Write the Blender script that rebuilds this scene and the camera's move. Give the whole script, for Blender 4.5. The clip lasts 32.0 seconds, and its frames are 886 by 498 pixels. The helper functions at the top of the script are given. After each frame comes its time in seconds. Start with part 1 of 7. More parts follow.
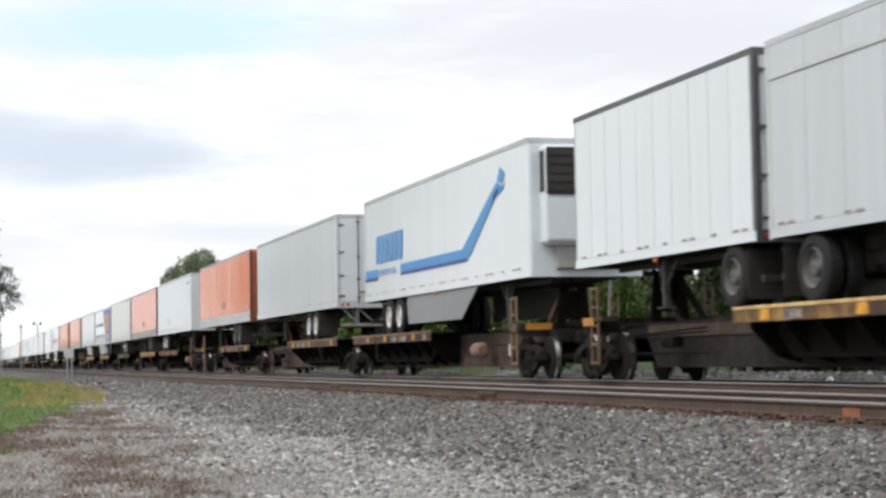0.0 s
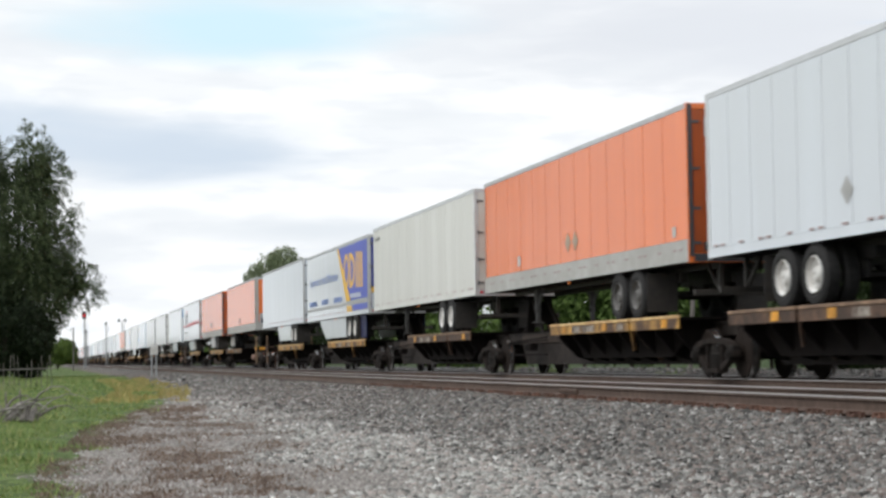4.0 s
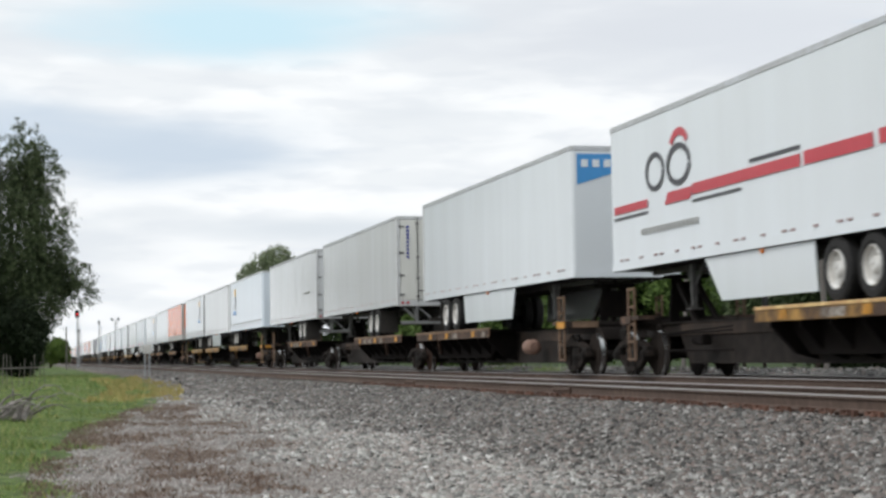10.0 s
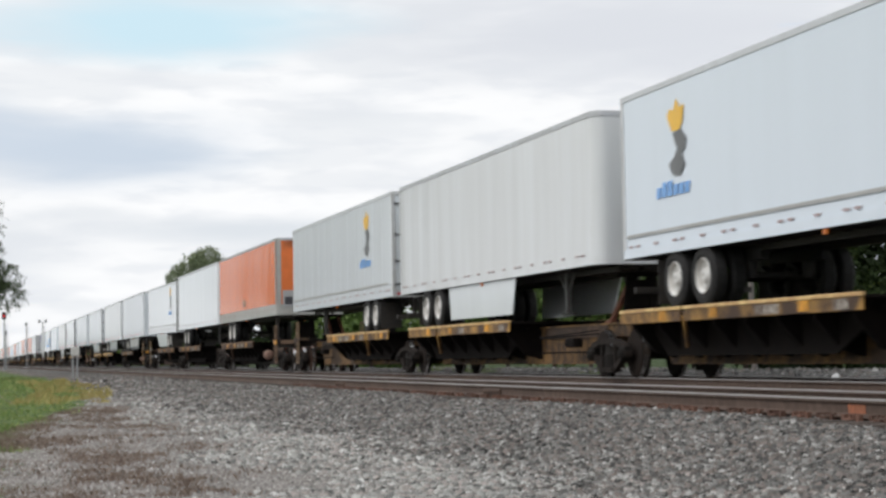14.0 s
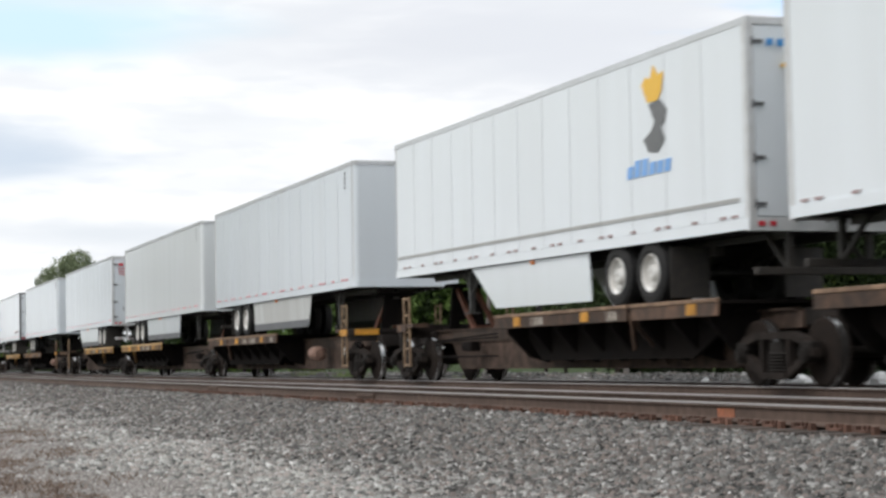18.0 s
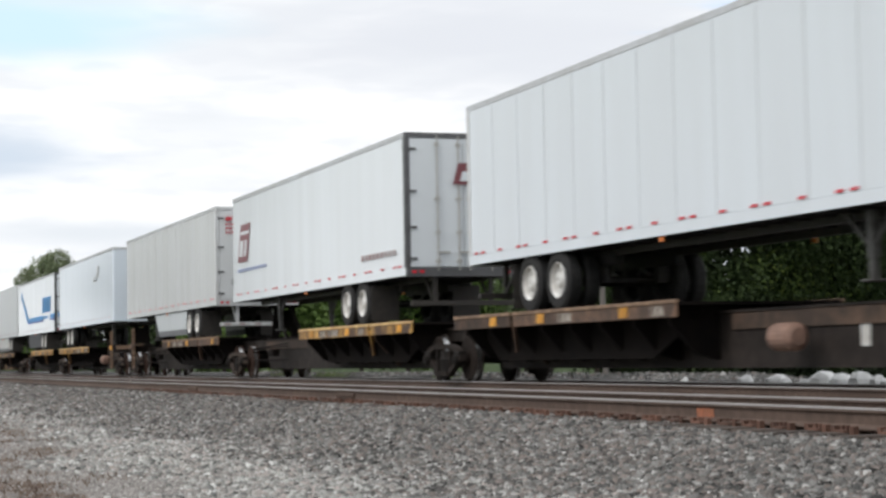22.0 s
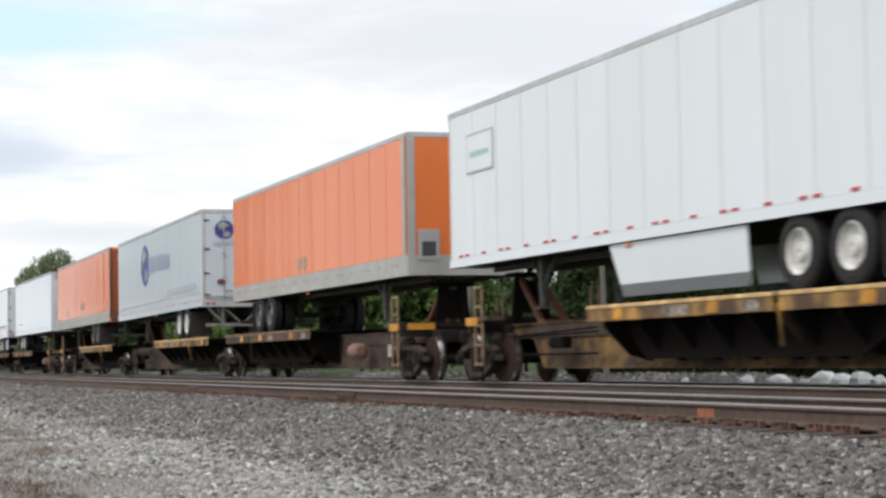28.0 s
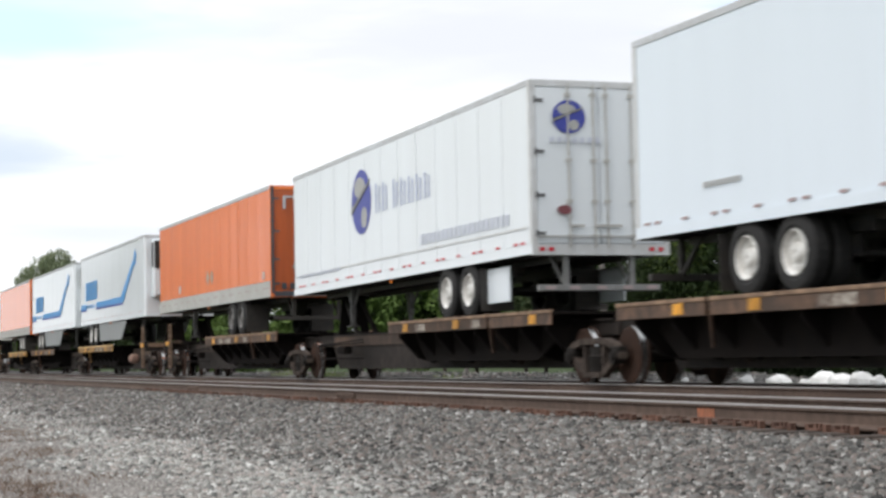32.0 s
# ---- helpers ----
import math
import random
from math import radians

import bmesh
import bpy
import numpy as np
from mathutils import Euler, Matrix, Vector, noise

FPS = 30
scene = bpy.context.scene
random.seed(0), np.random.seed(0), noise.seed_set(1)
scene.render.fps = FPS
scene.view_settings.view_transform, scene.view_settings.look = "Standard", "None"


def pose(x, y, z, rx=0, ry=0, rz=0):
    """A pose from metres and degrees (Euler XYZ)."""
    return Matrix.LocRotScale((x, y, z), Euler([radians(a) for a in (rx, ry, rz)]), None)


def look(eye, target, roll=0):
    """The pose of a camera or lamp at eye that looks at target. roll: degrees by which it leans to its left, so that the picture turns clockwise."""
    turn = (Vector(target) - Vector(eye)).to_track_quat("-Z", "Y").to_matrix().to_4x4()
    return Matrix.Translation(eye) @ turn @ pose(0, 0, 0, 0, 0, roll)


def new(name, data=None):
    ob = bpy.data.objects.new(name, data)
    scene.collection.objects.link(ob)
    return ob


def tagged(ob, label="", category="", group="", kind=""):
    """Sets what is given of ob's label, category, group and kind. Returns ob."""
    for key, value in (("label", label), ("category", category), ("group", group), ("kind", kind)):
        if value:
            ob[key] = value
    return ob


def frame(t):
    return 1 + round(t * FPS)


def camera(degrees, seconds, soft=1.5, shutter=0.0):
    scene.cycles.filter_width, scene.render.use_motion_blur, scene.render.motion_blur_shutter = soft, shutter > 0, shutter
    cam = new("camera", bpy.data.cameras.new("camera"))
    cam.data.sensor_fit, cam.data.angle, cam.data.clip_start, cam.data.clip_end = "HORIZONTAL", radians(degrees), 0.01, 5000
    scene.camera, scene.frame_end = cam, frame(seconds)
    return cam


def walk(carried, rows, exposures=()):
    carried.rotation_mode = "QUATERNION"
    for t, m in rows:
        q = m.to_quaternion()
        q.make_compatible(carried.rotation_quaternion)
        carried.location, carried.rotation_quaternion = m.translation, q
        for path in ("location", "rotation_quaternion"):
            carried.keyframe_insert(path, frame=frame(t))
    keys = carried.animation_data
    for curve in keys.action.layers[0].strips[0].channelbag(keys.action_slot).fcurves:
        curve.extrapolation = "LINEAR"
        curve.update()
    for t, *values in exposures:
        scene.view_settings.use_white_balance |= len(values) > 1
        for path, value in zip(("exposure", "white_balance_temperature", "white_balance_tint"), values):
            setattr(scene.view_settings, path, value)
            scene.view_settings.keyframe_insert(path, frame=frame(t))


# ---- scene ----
# World: x across the tracks, y along them away from the camera, z up from the rail tops.
cam = camera(27.125, 32.0, soft=2.8, shutter=0.2)
EYE = (0.0, 0.0, 0.46)
TURNS = (
    (0.0, 3.436, 0.96, -14.831), (0.5, 3.441, 0.95, -14.757), (1.0, 3.455, 0.94, -14.700), (1.5, 3.450, 0.93, -14.287), (2.0, 3.435, 0.92, -14.185),
    (2.5, 3.430, 0.90, -13.775), (3.0, 3.417, 0.89, -13.328), (3.5, 3.399, 0.88, -12.465), (4.2, 3.385, 0.88, -12.280), (5.5, 3.370, 0.88, -12.270),
    (6.5, 3.368, 0.88, -12.298), (7.5, 3.368, 0.88, -12.317), (8.5, 3.367, 0.88, -12.358), (9.0, 3.367, 0.88, -12.397), (9.5, 3.362, 0.89, -12.405),
    (10.0, 3.345, 0.90, -12.496), (10.5, 3.332, 0.92, -12.540), (11.0, 3.338, 0.93, -12.665), (11.5, 3.325, 0.95, -12.630), (12.0, 3.298, 0.97, -12.785),
    (12.5, 3.303, 0.98, -13.302), (13.0, 3.342, 0.99, -13.735), (13.5, 3.355, 1.00, -14.149), (15.5, 3.330, 1.03, -16.101), (16.0, 3.325, 1.04, -16.358),
    (16.5, 3.320, 1.05, -16.906), (17.0, 3.335, 1.05, -17.435), (17.5, 3.388, 1.05, -18.020), (18.0, 3.425, 1.05, -18.598), (18.5, 3.433, 1.06, -19.093),
    (19.0, 3.422, 1.06, -19.553), (19.5, 3.415, 1.06, -19.513), (20.0, 3.405, 1.06, -19.357), (20.5, 3.402, 1.06, -19.306), (21.0, 3.404, 1.05, -19.284),
    (22.0, 3.407, 1.04, -19.226), (23.0, 3.407, 1.02, -19.209), (26.5, 3.407, 1.01, -19.206), (32.0, 3.407, 1.01, -19.209))
walk(cam, [(t, pose(*EYE, 90 + p, r, y)) for t, p, r, y in TURNS], exposures=[(0.0, 0.05, 6500, 10), (3.0, 0.0, 6500, 10), (6.0, -0.08, 6350, 7), (9.0, -0.11, 6400, 8), (13.0, -0.16, 6480, 10), (16.0, -0.1, 6500, 10), (18.0, 0.0, 6500, 10), (24.0, 0.0, 6500, 10), (27.2, 0.0, 6500, 10), (28.2, 0.04, 6500, 10), (29.0, 0.26, 6500, 10), (30.0, 0.22, 6500, 10), (31.0, 0.15, 6500, 10), (32.0, 0.15, 6500, 10)])

# ---- light ----
SUN_FROM = Vector((-0.60, -0.18, 0.78)).normalized()
world = bpy.data.worlds.new("overcast_sky")
scene.world = world
world.use_nodes = True


def build_world():
    n, l = world.node_tree.nodes, world.node_tree.links
    n.clear()
    out, back = n.new("ShaderNodeOutputWorld"), n.new("ShaderNodeBackground")
    sky = n.new("ShaderNodeTexSky")
    sky.sky_type, sky.sun_disc = "NISHITA", False
    sky.sun_elevation, sky.sun_rotation = math.asin(SUN_FROM.z), math.atan2(SUN_FROM.x, SUN_FROM.y)
    gain = n.new("ShaderNodeMix")
    gain.data_type, gain.blend_type = "RGBA", "MULTIPLY"
    gain.inputs[0].default_value = 1.0
    gain.inputs[7].default_value = (0.22, 0.22, 0.22, 1)
    l.new(sky.outputs[0], gain.inputs[6])
    co = n.new("ShaderNodeTexCoord")
    sep = n.new("ShaderNodeSeparateXYZ")
    l.new(co.outputs["Generated"], sep.inputs[0])

    def calc(op, a, b=0.0, c=0.0):
        t = n.new("ShaderNodeMath")
        t.operation = op
        for k, v in enumerate((a, b, c)):
            if isinstance(v, (int, float)):
                t.inputs[k].default_value = v
            else:
                l.new(v, t.inputs[k])
        return t.outputs[0]

    # bearing east of the track's line and height over the horizon, in degrees
    az = calc("MULTIPLY", calc("ARCTAN2", sep.outputs[0], sep.outputs[1]), 57.2958)
    el = calc("MULTIPLY", calc("ARCSINE", sep.outputs[2]), 57.2958)
    flat = n.new("ShaderNodeCombineXYZ")
    l.new(calc("MULTIPLY", az, 0.09), flat.inputs[0])
    l.new(calc("MULTIPLY", el, 0.42), flat.inputs[1])

    def clouds(scale, detail, seed):
        t = n.new("ShaderNodeTexNoise")
        t.noise_dimensions = "4D"
        t.inputs["W"].default_value = seed
        t.inputs["Scale"].default_value, t.inputs["Detail"].default_value, t.inputs["Roughness"].default_value = scale, detail, 0.5
        t.inputs["Distortion"].default_value = 0.3
        l.new(flat.outputs[0], t.inputs["Vector"])
        return t.outputs[0]

    soft, wisp = clouds(1.0, 3, 2.2), clouds(2.6, 5, 7.7)

    def bank(a, e, sa, se, edge=0.55):
        """A soft lens-shaped bank of cloud round bearing a and height e."""
        da, de = calc("DIVIDE", calc("SUBTRACT", az, a), sa), calc("DIVIDE", calc("SUBTRACT", el, e), se)
        r = calc("SQRT", calc("ADD", calc("MULTIPLY", da, da), calc("MULTIPLY", de, de)))
        r = calc("ADD", r, calc("MULTIPLY", calc("SUBTRACT", wisp, 0.5), 1.3))
        m = n.new("ShaderNodeMapRange")
        m.interpolation_type = "SMOOTHSTEP"
        m.inputs[1].default_value, m.inputs[2].default_value, m.inputs[3].default_value, m.inputs[4].default_value = 1.0 - edge, 1.0 + edge, 1.0, 0.0
        l.new(r, m.inputs[0])
        return m.outputs[0]

    def over(fac, a, b):
        t = n.new("ShaderNodeMix")
        t.data_type = "RGBA"
        for k, v in ((0, fac), (6, a), (7, b)):
            if isinstance(v, tuple):
                t.inputs[k].default_value = (*v, 1)
            else:
                l.new(v, t.inputs[k])
        return t.outputs[2]

    r = n.new("ShaderNodeValToRGB")
    r.color_ramp.interpolation = "EASE"
    r.color_ramp.elements[0].position, r.color_ramp.elements[1].position = 0.36, 0.60
    r.color_ramp.elements[0].color, r.color_ramp.elements[1].color = (0.88, 0.915, 0.96, 1), (1.10, 1.11, 1.12, 1)
    l.new(soft, r.inputs[0])
    deck = r.outputs[0]
    # thin streaks of grey-blue cloud
    streak = n.new("ShaderNodeMapRange")
    streak.interpolation_type = "SMOOTHSTEP"
    streak.inputs[1].default_value, streak.inputs[2].default_value, streak.inputs[4].default_value = 0.47, 0.62, 0.6
    l.new(clouds(1.7, 5, 4.4), streak.inputs[0])
    deck = over(streak.outputs[0], deck, (0.89, 0.925, 0.965))
    # ripples and small torn tufts
    tuft = n.new("ShaderNodeMapRange")
    tuft.interpolation_type = "SMOOTHSTEP"
    tuft.inputs[1].default_value, tuft.inputs[2].default_value, tuft.inputs[4].default_value = 0.46, 0.66, 0.5
    l.new(clouds(5.2, 8, 1.3), tuft.inputs[0])
    deck = over(tuft.outputs[0], deck, (0.87, 0.905, 0.955))
    deck = over(bank(21, 10.0, 7, 1.5, 0.75), deck, (0.82, 0.85, 0.905))
    deck = over(bank(4.0, 6.5, 4.2, 0.95, 0.75), deck, (0.69, 0.78, 0.89))
    deck = over(bank(-3, 7.0, 4.5, 1.1, 0.75), deck, (0.70, 0.79, 0.90))
    deck = over(bank(8.5, 4.05, 3.2, 0.35, 0.8), deck, (0.84, 0.885, 0.935))
    deck = over(bank(30, 3.3, 7, 0.9), deck, (0.78, 0.83, 0.90))
    deck = over(bank(6.0, 10.3, 4.8, 0.9, 0.75), deck, (0.70, 0.92, 1.03))
    gap = bank(37.5, 10.0, 8.6, 2.4, 0.3)
    l.new(over(gap, deck, gain.outputs[2]), back.inputs[0])
    back.inputs[1].default_value = 1.0
    l.new(back.outputs[0], out.inputs[0])


build_world()
sun = new("sun", bpy.data.lights.new("sun", "SUN"))
sun.data.energy, sun.data.angle, sun.data.color = 2.0, radians(25), (1.0, 0.98, 0.95)
sun.matrix_world = look(SUN_FROM * 50, (0, 0, 0))


# ---- materials ----
def material(name, colour, rough=0.6, metal=0.0, dark=None, grain=8.0, amount=0.35, bump=0.02, big=0.6, spec=0.4, streak=False, per_object=0.0, wave=0.0):
    """A surface with grain and stains at two scales; dark is the colour of the stains."""
    m = bpy.data.materials.new(name)
    m.use_nodes = True
    n, l = m.node_tree.nodes, m.node_tree.links
    b = n["Principled BSDF"]
    b.inputs["Roughness"].default_value, b.inputs["Metallic"].default_value = rough, metal
    b.inputs["Specular IOR Level"].default_value = spec
    co = n.new("ShaderNodeTexCoord")
    mp = n.new("ShaderNodeMapping")
    l.new(co.outputs["Object"], mp.inputs[0])
    if streak:
        # no two sheets share their stains and dents
        own, far = n.new("ShaderNodeObjectInfo"), n.new("ShaderNodeVectorMath")
        far.operation = "SCALE"
        far.inputs[0].default_value = (37.0, 91.0, 13.0)
        l.new(own.outputs["Random"], far.inputs["Scale"])
        l.new(far.outputs[0], mp.inputs["Location"])
        mp.inputs["Scale"].default_value = (1.0, 1.0, 0.12)
    fine, wide = n.new("ShaderNodeTexNoise"), n.new("ShaderNodeTexNoise")
    fine.inputs["Scale"].default_value, fine.inputs["Detail"].default_value = grain, 6
    wide.inputs["Scale"].default_value, wide.inputs["Detail"].default_value = big, 5
    l.new(mp.outputs[0], fine.inputs["Vector"])
    l.new(mp.outputs[0], wide.inputs["Vector"])
    mul = n.new("ShaderNodeMath")
    mul.operation = "MULTIPLY"
    l.new(fine.outputs[0], mul.inputs[0])
    l.new(wide.outputs[0], mul.inputs[1])
    rng = n.new("ShaderNodeMapRange")
    rng.inputs[1].default_value, rng.inputs[2].default_value = 0.18, 0.42
    rng.inputs[3].default_value, rng.inputs[4].default_value = amount, 0.0
    l.new(mul.outputs[0], rng.inputs[0])
    mix = n.new("ShaderNodeMix")
    mix.data_type = "RGBA"
    mix.inputs[6].default_value = (*colour, 1)
    mix.inputs[7].default_value = (*(dark or [c * 0.45 for c in colour]), 1)
    l.new(rng.outputs[0], mix.inputs[0])
    col = mix.outputs[2]
    if per_object:
        info = n.new("ShaderNodeObjectInfo")
        r2 = n.new("ShaderNodeMapRange")
        r2.inputs[3].default_value, r2.inputs[4].default_value = 1 - per_object, 1 + per_object
        l.new(info.outputs["Random"], r2.inputs[0])
        hs = n.new("ShaderNodeHueSaturation")
        l.new(r2.outputs[0], hs.inputs["Value"])
        l.new(col, hs.inputs["Color"])
        col = hs.outputs[0]
    l.new(col, b.inputs["Base Color"])
    if bump:
        bp = n.new("ShaderNodeBump")
        bp.inputs["Strength"].default_value, bp.inputs["Distance"].default_value = 0.6, bump
        l.new(fine.outputs[0], bp.inputs["Height"])
        l.new(bp.outputs[0], b.inputs["Normal"])
        if wave:
            # sheet metal that bulges between its posts
            swell, bw = n.new("ShaderNodeTexNoise"), n.new("ShaderNodeBump")
            swell.inputs["Scale"].default_value, swell.inputs["Detail"].default_value = 1.1, 1.0
            l.new(mp.outputs[0], swell.inputs["Vector"])
            bw.inputs["Strength"].default_value, bw.inputs["Distance"].default_value = 1.0, wave
            l.new(swell.outputs[0], bw.inputs["Height"])
            l.new(bw.outputs[0], bp.inputs["Normal"])
    return m


def glow(name, colour, strength):
    m = material(name, colour, 0.4, bump=0)
    b = m.node_tree.nodes["Principled BSDF"]
    b.inputs["Emission Color"].default_value = (*colour, 1)
    b.inputs["Emission Strength"].default_value = strength
    return m


WHITE = material("trailer_white_paint", (0.725, 0.765, 0.80), 0.16, dark=(0.56, 0.57, 0.57), grain=1.6, amount=0.17, bump=0.0003, big=0.35, streak=True, wave=0.013)
COOL = material("trailer_bluish_white_paint", (0.67, 0.735, 0.805), 0.15, dark=(0.54, 0.59, 0.63), grain=1.6, amount=0.15, bump=0.0003, big=0.35, streak=True, wave=0.013)
OFFWHITE = material("trailer_off_white_paint", (0.69, 0.71, 0.725), 0.18, dark=(0.48, 0.47, 0.45), grain=1.6, amount=0.28, bump=0.0004, big=0.4, streak=True, wave=0.022)
DULLWHITE = material("trailer_dull_white_paint", (0.645, 0.69, 0.735), 0.2, dark=(0.50, 0.51, 0.52), grain=1.6, amount=0.2, bump=0.0003, big=0.35, streak=True, wave=0.013)
WARMWHITE = material("trailer_warm_white_paint", (0.685, 0.715, 0.735), 0.2, dark=(0.53, 0.535, 0.53), grain=1.6, amount=0.2, bump=0.0003, big=0.35, streak=True, wave=0.012)
DOORORANGE = material("grimy_orange_door_paint", (0.60, 0.125, 0.03), 0.35, dark=(0.14, 0.045, 0.025), grain=4, amount=0.5, bump=0.001, big=0.9, streak=True)
CREAM = material("trailer_cream_paint", (0.74, 0.74, 0.70), 0.26, dark=(0.50, 0.49, 0.44), grain=1.6, amount=0.22, bump=0.0004, big=0.4, streak=True, wave=0.018)
PEARL = material("trailer_pale_grey_paint", (0.58, 0.615, 0.65), 0.35, dark=(0.42, 0.43, 0.44), grain=2.2, amount=0.3, bump=0.0015, big=0.5, streak=True)
GREY = material("trailer_grey_paint", (0.585, 0.61, 0.635), 0.4, dark=(0.42, 0.42, 0.42), grain=3, amount=0.35, bump=0.0008, big=0.5, streak=True)
ORANGE = material("trailer_orange_paint", (0.84, 0.205, 0.05), 0.19, dark=(0.62, 0.15, 0.045), grain=2.2, amount=0.25, bump=0.0004, big=0.5, streak=True, wave=0.022)
DIRTY = material("dirty_white_door_paint", (0.76, 0.77, 0.78), 0.45, dark=(0.16, 0.16, 0.165), grain=4.5, amount=0.5, bump=0.002, big=1.4, streak=True)
ALU = material("dull_aluminium", (0.58, 0.60, 0.63), 0.42, 0.4, dark=(0.34, 0.33, 0.31), grain=6, amount=0.5, bump=0.001)
ALUSIDE = material("grimy_aluminium_side_rail", (0.50, 0.50, 0.48), 0.5, 0.15, dark=(0.34, 0.325, 0.30), grain=4, amount=0.6, bump=0.002, big=1.2)
DARKRAIL = material("dark_roof_rail", (0.13, 0.13, 0.135), 0.5, 0.3, grain=5, amount=0.4)
UNDER = material("black_chassis_paint", (0.022, 0.022, 0.024), 0.6, 0.1, dark=(0.06, 0.05, 0.04), grain=7, amount=0.6)
TYRE = material("tyre_rubber", (0.013, 0.013, 0.014), 0.85, dark=(0.03, 0.028, 0.026), grain=14, amount=0.5, bump=0.004)
DARKRIM = material("grimy_dark_wheel_rim", (0.15, 0.145, 0.14), 0.45, dark=(0.04, 0.037, 0.034), grain=9, amount=0.6, bump=0.001)
BUMPER = material("grey_underride_steel", (0.29, 0.295, 0.30), 0.5, 0.2, dark=(0.12, 0.11, 0.10), grain=6, amount=0.5, bump=0.001)
DARKSKIRT = material("dark_grey_skirt_panel", (0.30, 0.31, 0.325), 0.35, dark=(0.20, 0.20, 0.20), grain=3, amount=0.4, bump=0.001, streak=True)
SKIRTGREY = material("road_soiled_skirt_panel", (0.56, 0.57, 0.57), 0.45, dark=(0.36, 0.35, 0.33), grain=3, amount=0.5, bump=0.001, big=0.8, streak=True)
PALESIDE = material("pale_side_rail", (0.66, 0.68, 0.70), 0.4, 0.1, dark=(0.44, 0.43, 0.41), grain=4, amount=0.5, bump=0.002, big=1.2)
RIM = material("white_wheel_rim", (0.74, 0.74, 0.73), 0.4, 0.0, dark=(0.34, 0.31, 0.27), grain=9, amount=0.6, bump=0.001)
RED = material("red_reflector", (0.62, 0.03, 0.05), 0.3, bump=0)
FADEDRED = material("faded_red_reflector", (0.30, 0.15, 0.15), 0.5, dark=(0.42, 0.40, 0.40), grain=5, amount=0.7, bump=0)
AMBER = material("amber_marker", (0.75, 0.20, 0.02), 0.3, bump=0)
BLUE = material("blue_livery", (0.065, 0.29, 0.63), 0.4, amount=0.15, bump=0)
SKYBLUE = material("light_blue_lettering", (0.20, 0.42, 0.80), 0.4, amount=0.2, bump=0)
BLUEFIELD = material("royal_blue_livery", (0.085, 0.12, 0.52), 0.4, amount=0.2, bump=0)
SLOGAN = material("soft_blue_lettering", (0.17, 0.21, 0.42), 0.5, amount=0.2, bump=0)
SOFTBLUE = material("washed_blue_lettering", (0.22, 0.30, 0.55), 0.5, amount=0.2, bump=0)
NAVY = material("navy_livery", (0.045, 0.06, 0.34), 0.4, amount=0.2, bump=0)
DEEPNAVY = material("deep_navy_plastic", (0.012, 0.016, 0.075), 0.5, amount=0.3, bump=0)
GOLD = material("yellow_livery", (0.86, 0.50, 0.05), 0.4, amount=0.15, bump=0)
CRIMSON = material("crimson_livery", (0.55, 0.04, 0.06), 0.4, amount=0.2, bump=0)
CHARCOAL = material("charcoal_lettering", (0.07, 0.07, 0.08), 0.5, amount=0.2, bump=0)
PALE = material("faded_grey_lettering", (0.58, 0.61, 0.70), 0.5, amount=0.2, bump=0)
NAME = material("pale_blue_name_paint", (0.36, 0.41, 0.60), 0.5, amount=0.2, bump=0)
PURPLE = material("purple_livery", (0.135, 0.085, 0.33), 0.4, amount=0.25, bump=0)
MAROON = material("maroon_livery", (0.20, 0.06, 0.07), 0.4, amount=0.2, bump=0)
GREEN = material("faded_green_lettering", (0.30, 0.52, 0.38), 0.5, amount=0.2, bump=0)
BRONZE = material("dull_bronze_placard", (0.46, 0.36, 0.27), 0.5, amount=0.5, bump=0)
PLACARD = material("brownish_grey_placard", (0.34, 0.30, 0.27), 0.6, amount=0.5, bump=0)
SILVER = material("grey_decal", (0.42, 0.42, 0.41), 0.5, amount=0.3, bump=0)
SLATE = material("slate_grey_decal", (0.17, 0.175, 0.18), 0.5, amount=0.3, bump=0)
SMEAR = material("thin_grime", (0.56, 0.56, 0.57), 0.7, dark=(0.22, 0.22, 0.23), grain=5, amount=0.9, bump=0, streak=True)
RUBBER = material("grey_rubber", (0.15, 0.155, 0.165), 0.7, grain=6, amount=0.3, bump=0.001)
RUSTPINK = material("pinkish_rust_primer", (0.31, 0.19, 0.145), 0.75, dark=(0.12, 0.075, 0.058), grain=6, amount=0.6)
STENCIL = material("worn_stencil_paint", (0.42, 0.385, 0.335), 0.7, dark=(0.09, 0.06, 0.045), grain=11, amount=1.0, bump=0)
LEGGREY = material("dull_grey_leg_paint", (0.15, 0.15, 0.15), 0.6, dark=(0.05, 0.045, 0.04), grain=6, amount=0.7)
# near-black steel: the deep shade beneath the cars is put into its colour
SHADEBLACK = material("sooty_black_steel", (0.008, 0.007, 0.007), 0.95, dark=(0.016, 0.012, 0.010), grain=5, amount=0.5, bump=0.003, spec=0.1)
FRAME = material("pale_painted_door_frame", (0.62, 0.635, 0.65), 0.45, dark=(0.40, 0.39, 0.37), grain=4, amount=0.45, bump=0.001)
SEAM = material("grimy_panel_seam", (0.56, 0.58, 0.60), 0.6, dark=(0.40, 0.40, 0.40), grain=4, amount=0.5, bump=0, streak=True)
RUSTSEAM = material("grimy_orange_seam", (0.40, 0.115, 0.04), 0.6, dark=(0.26, 0.08, 0.035), grain=4, amount=0.5, bump=0, streak=True)
SPINE = material("weathered_dark_brown_steel", (0.040, 0.031, 0.027), 0.75, 0.0, dark=(0.012, 0.010, 0.009), grain=5, amount=0.8, bump=0.004, big=1.0, spec=0.2)
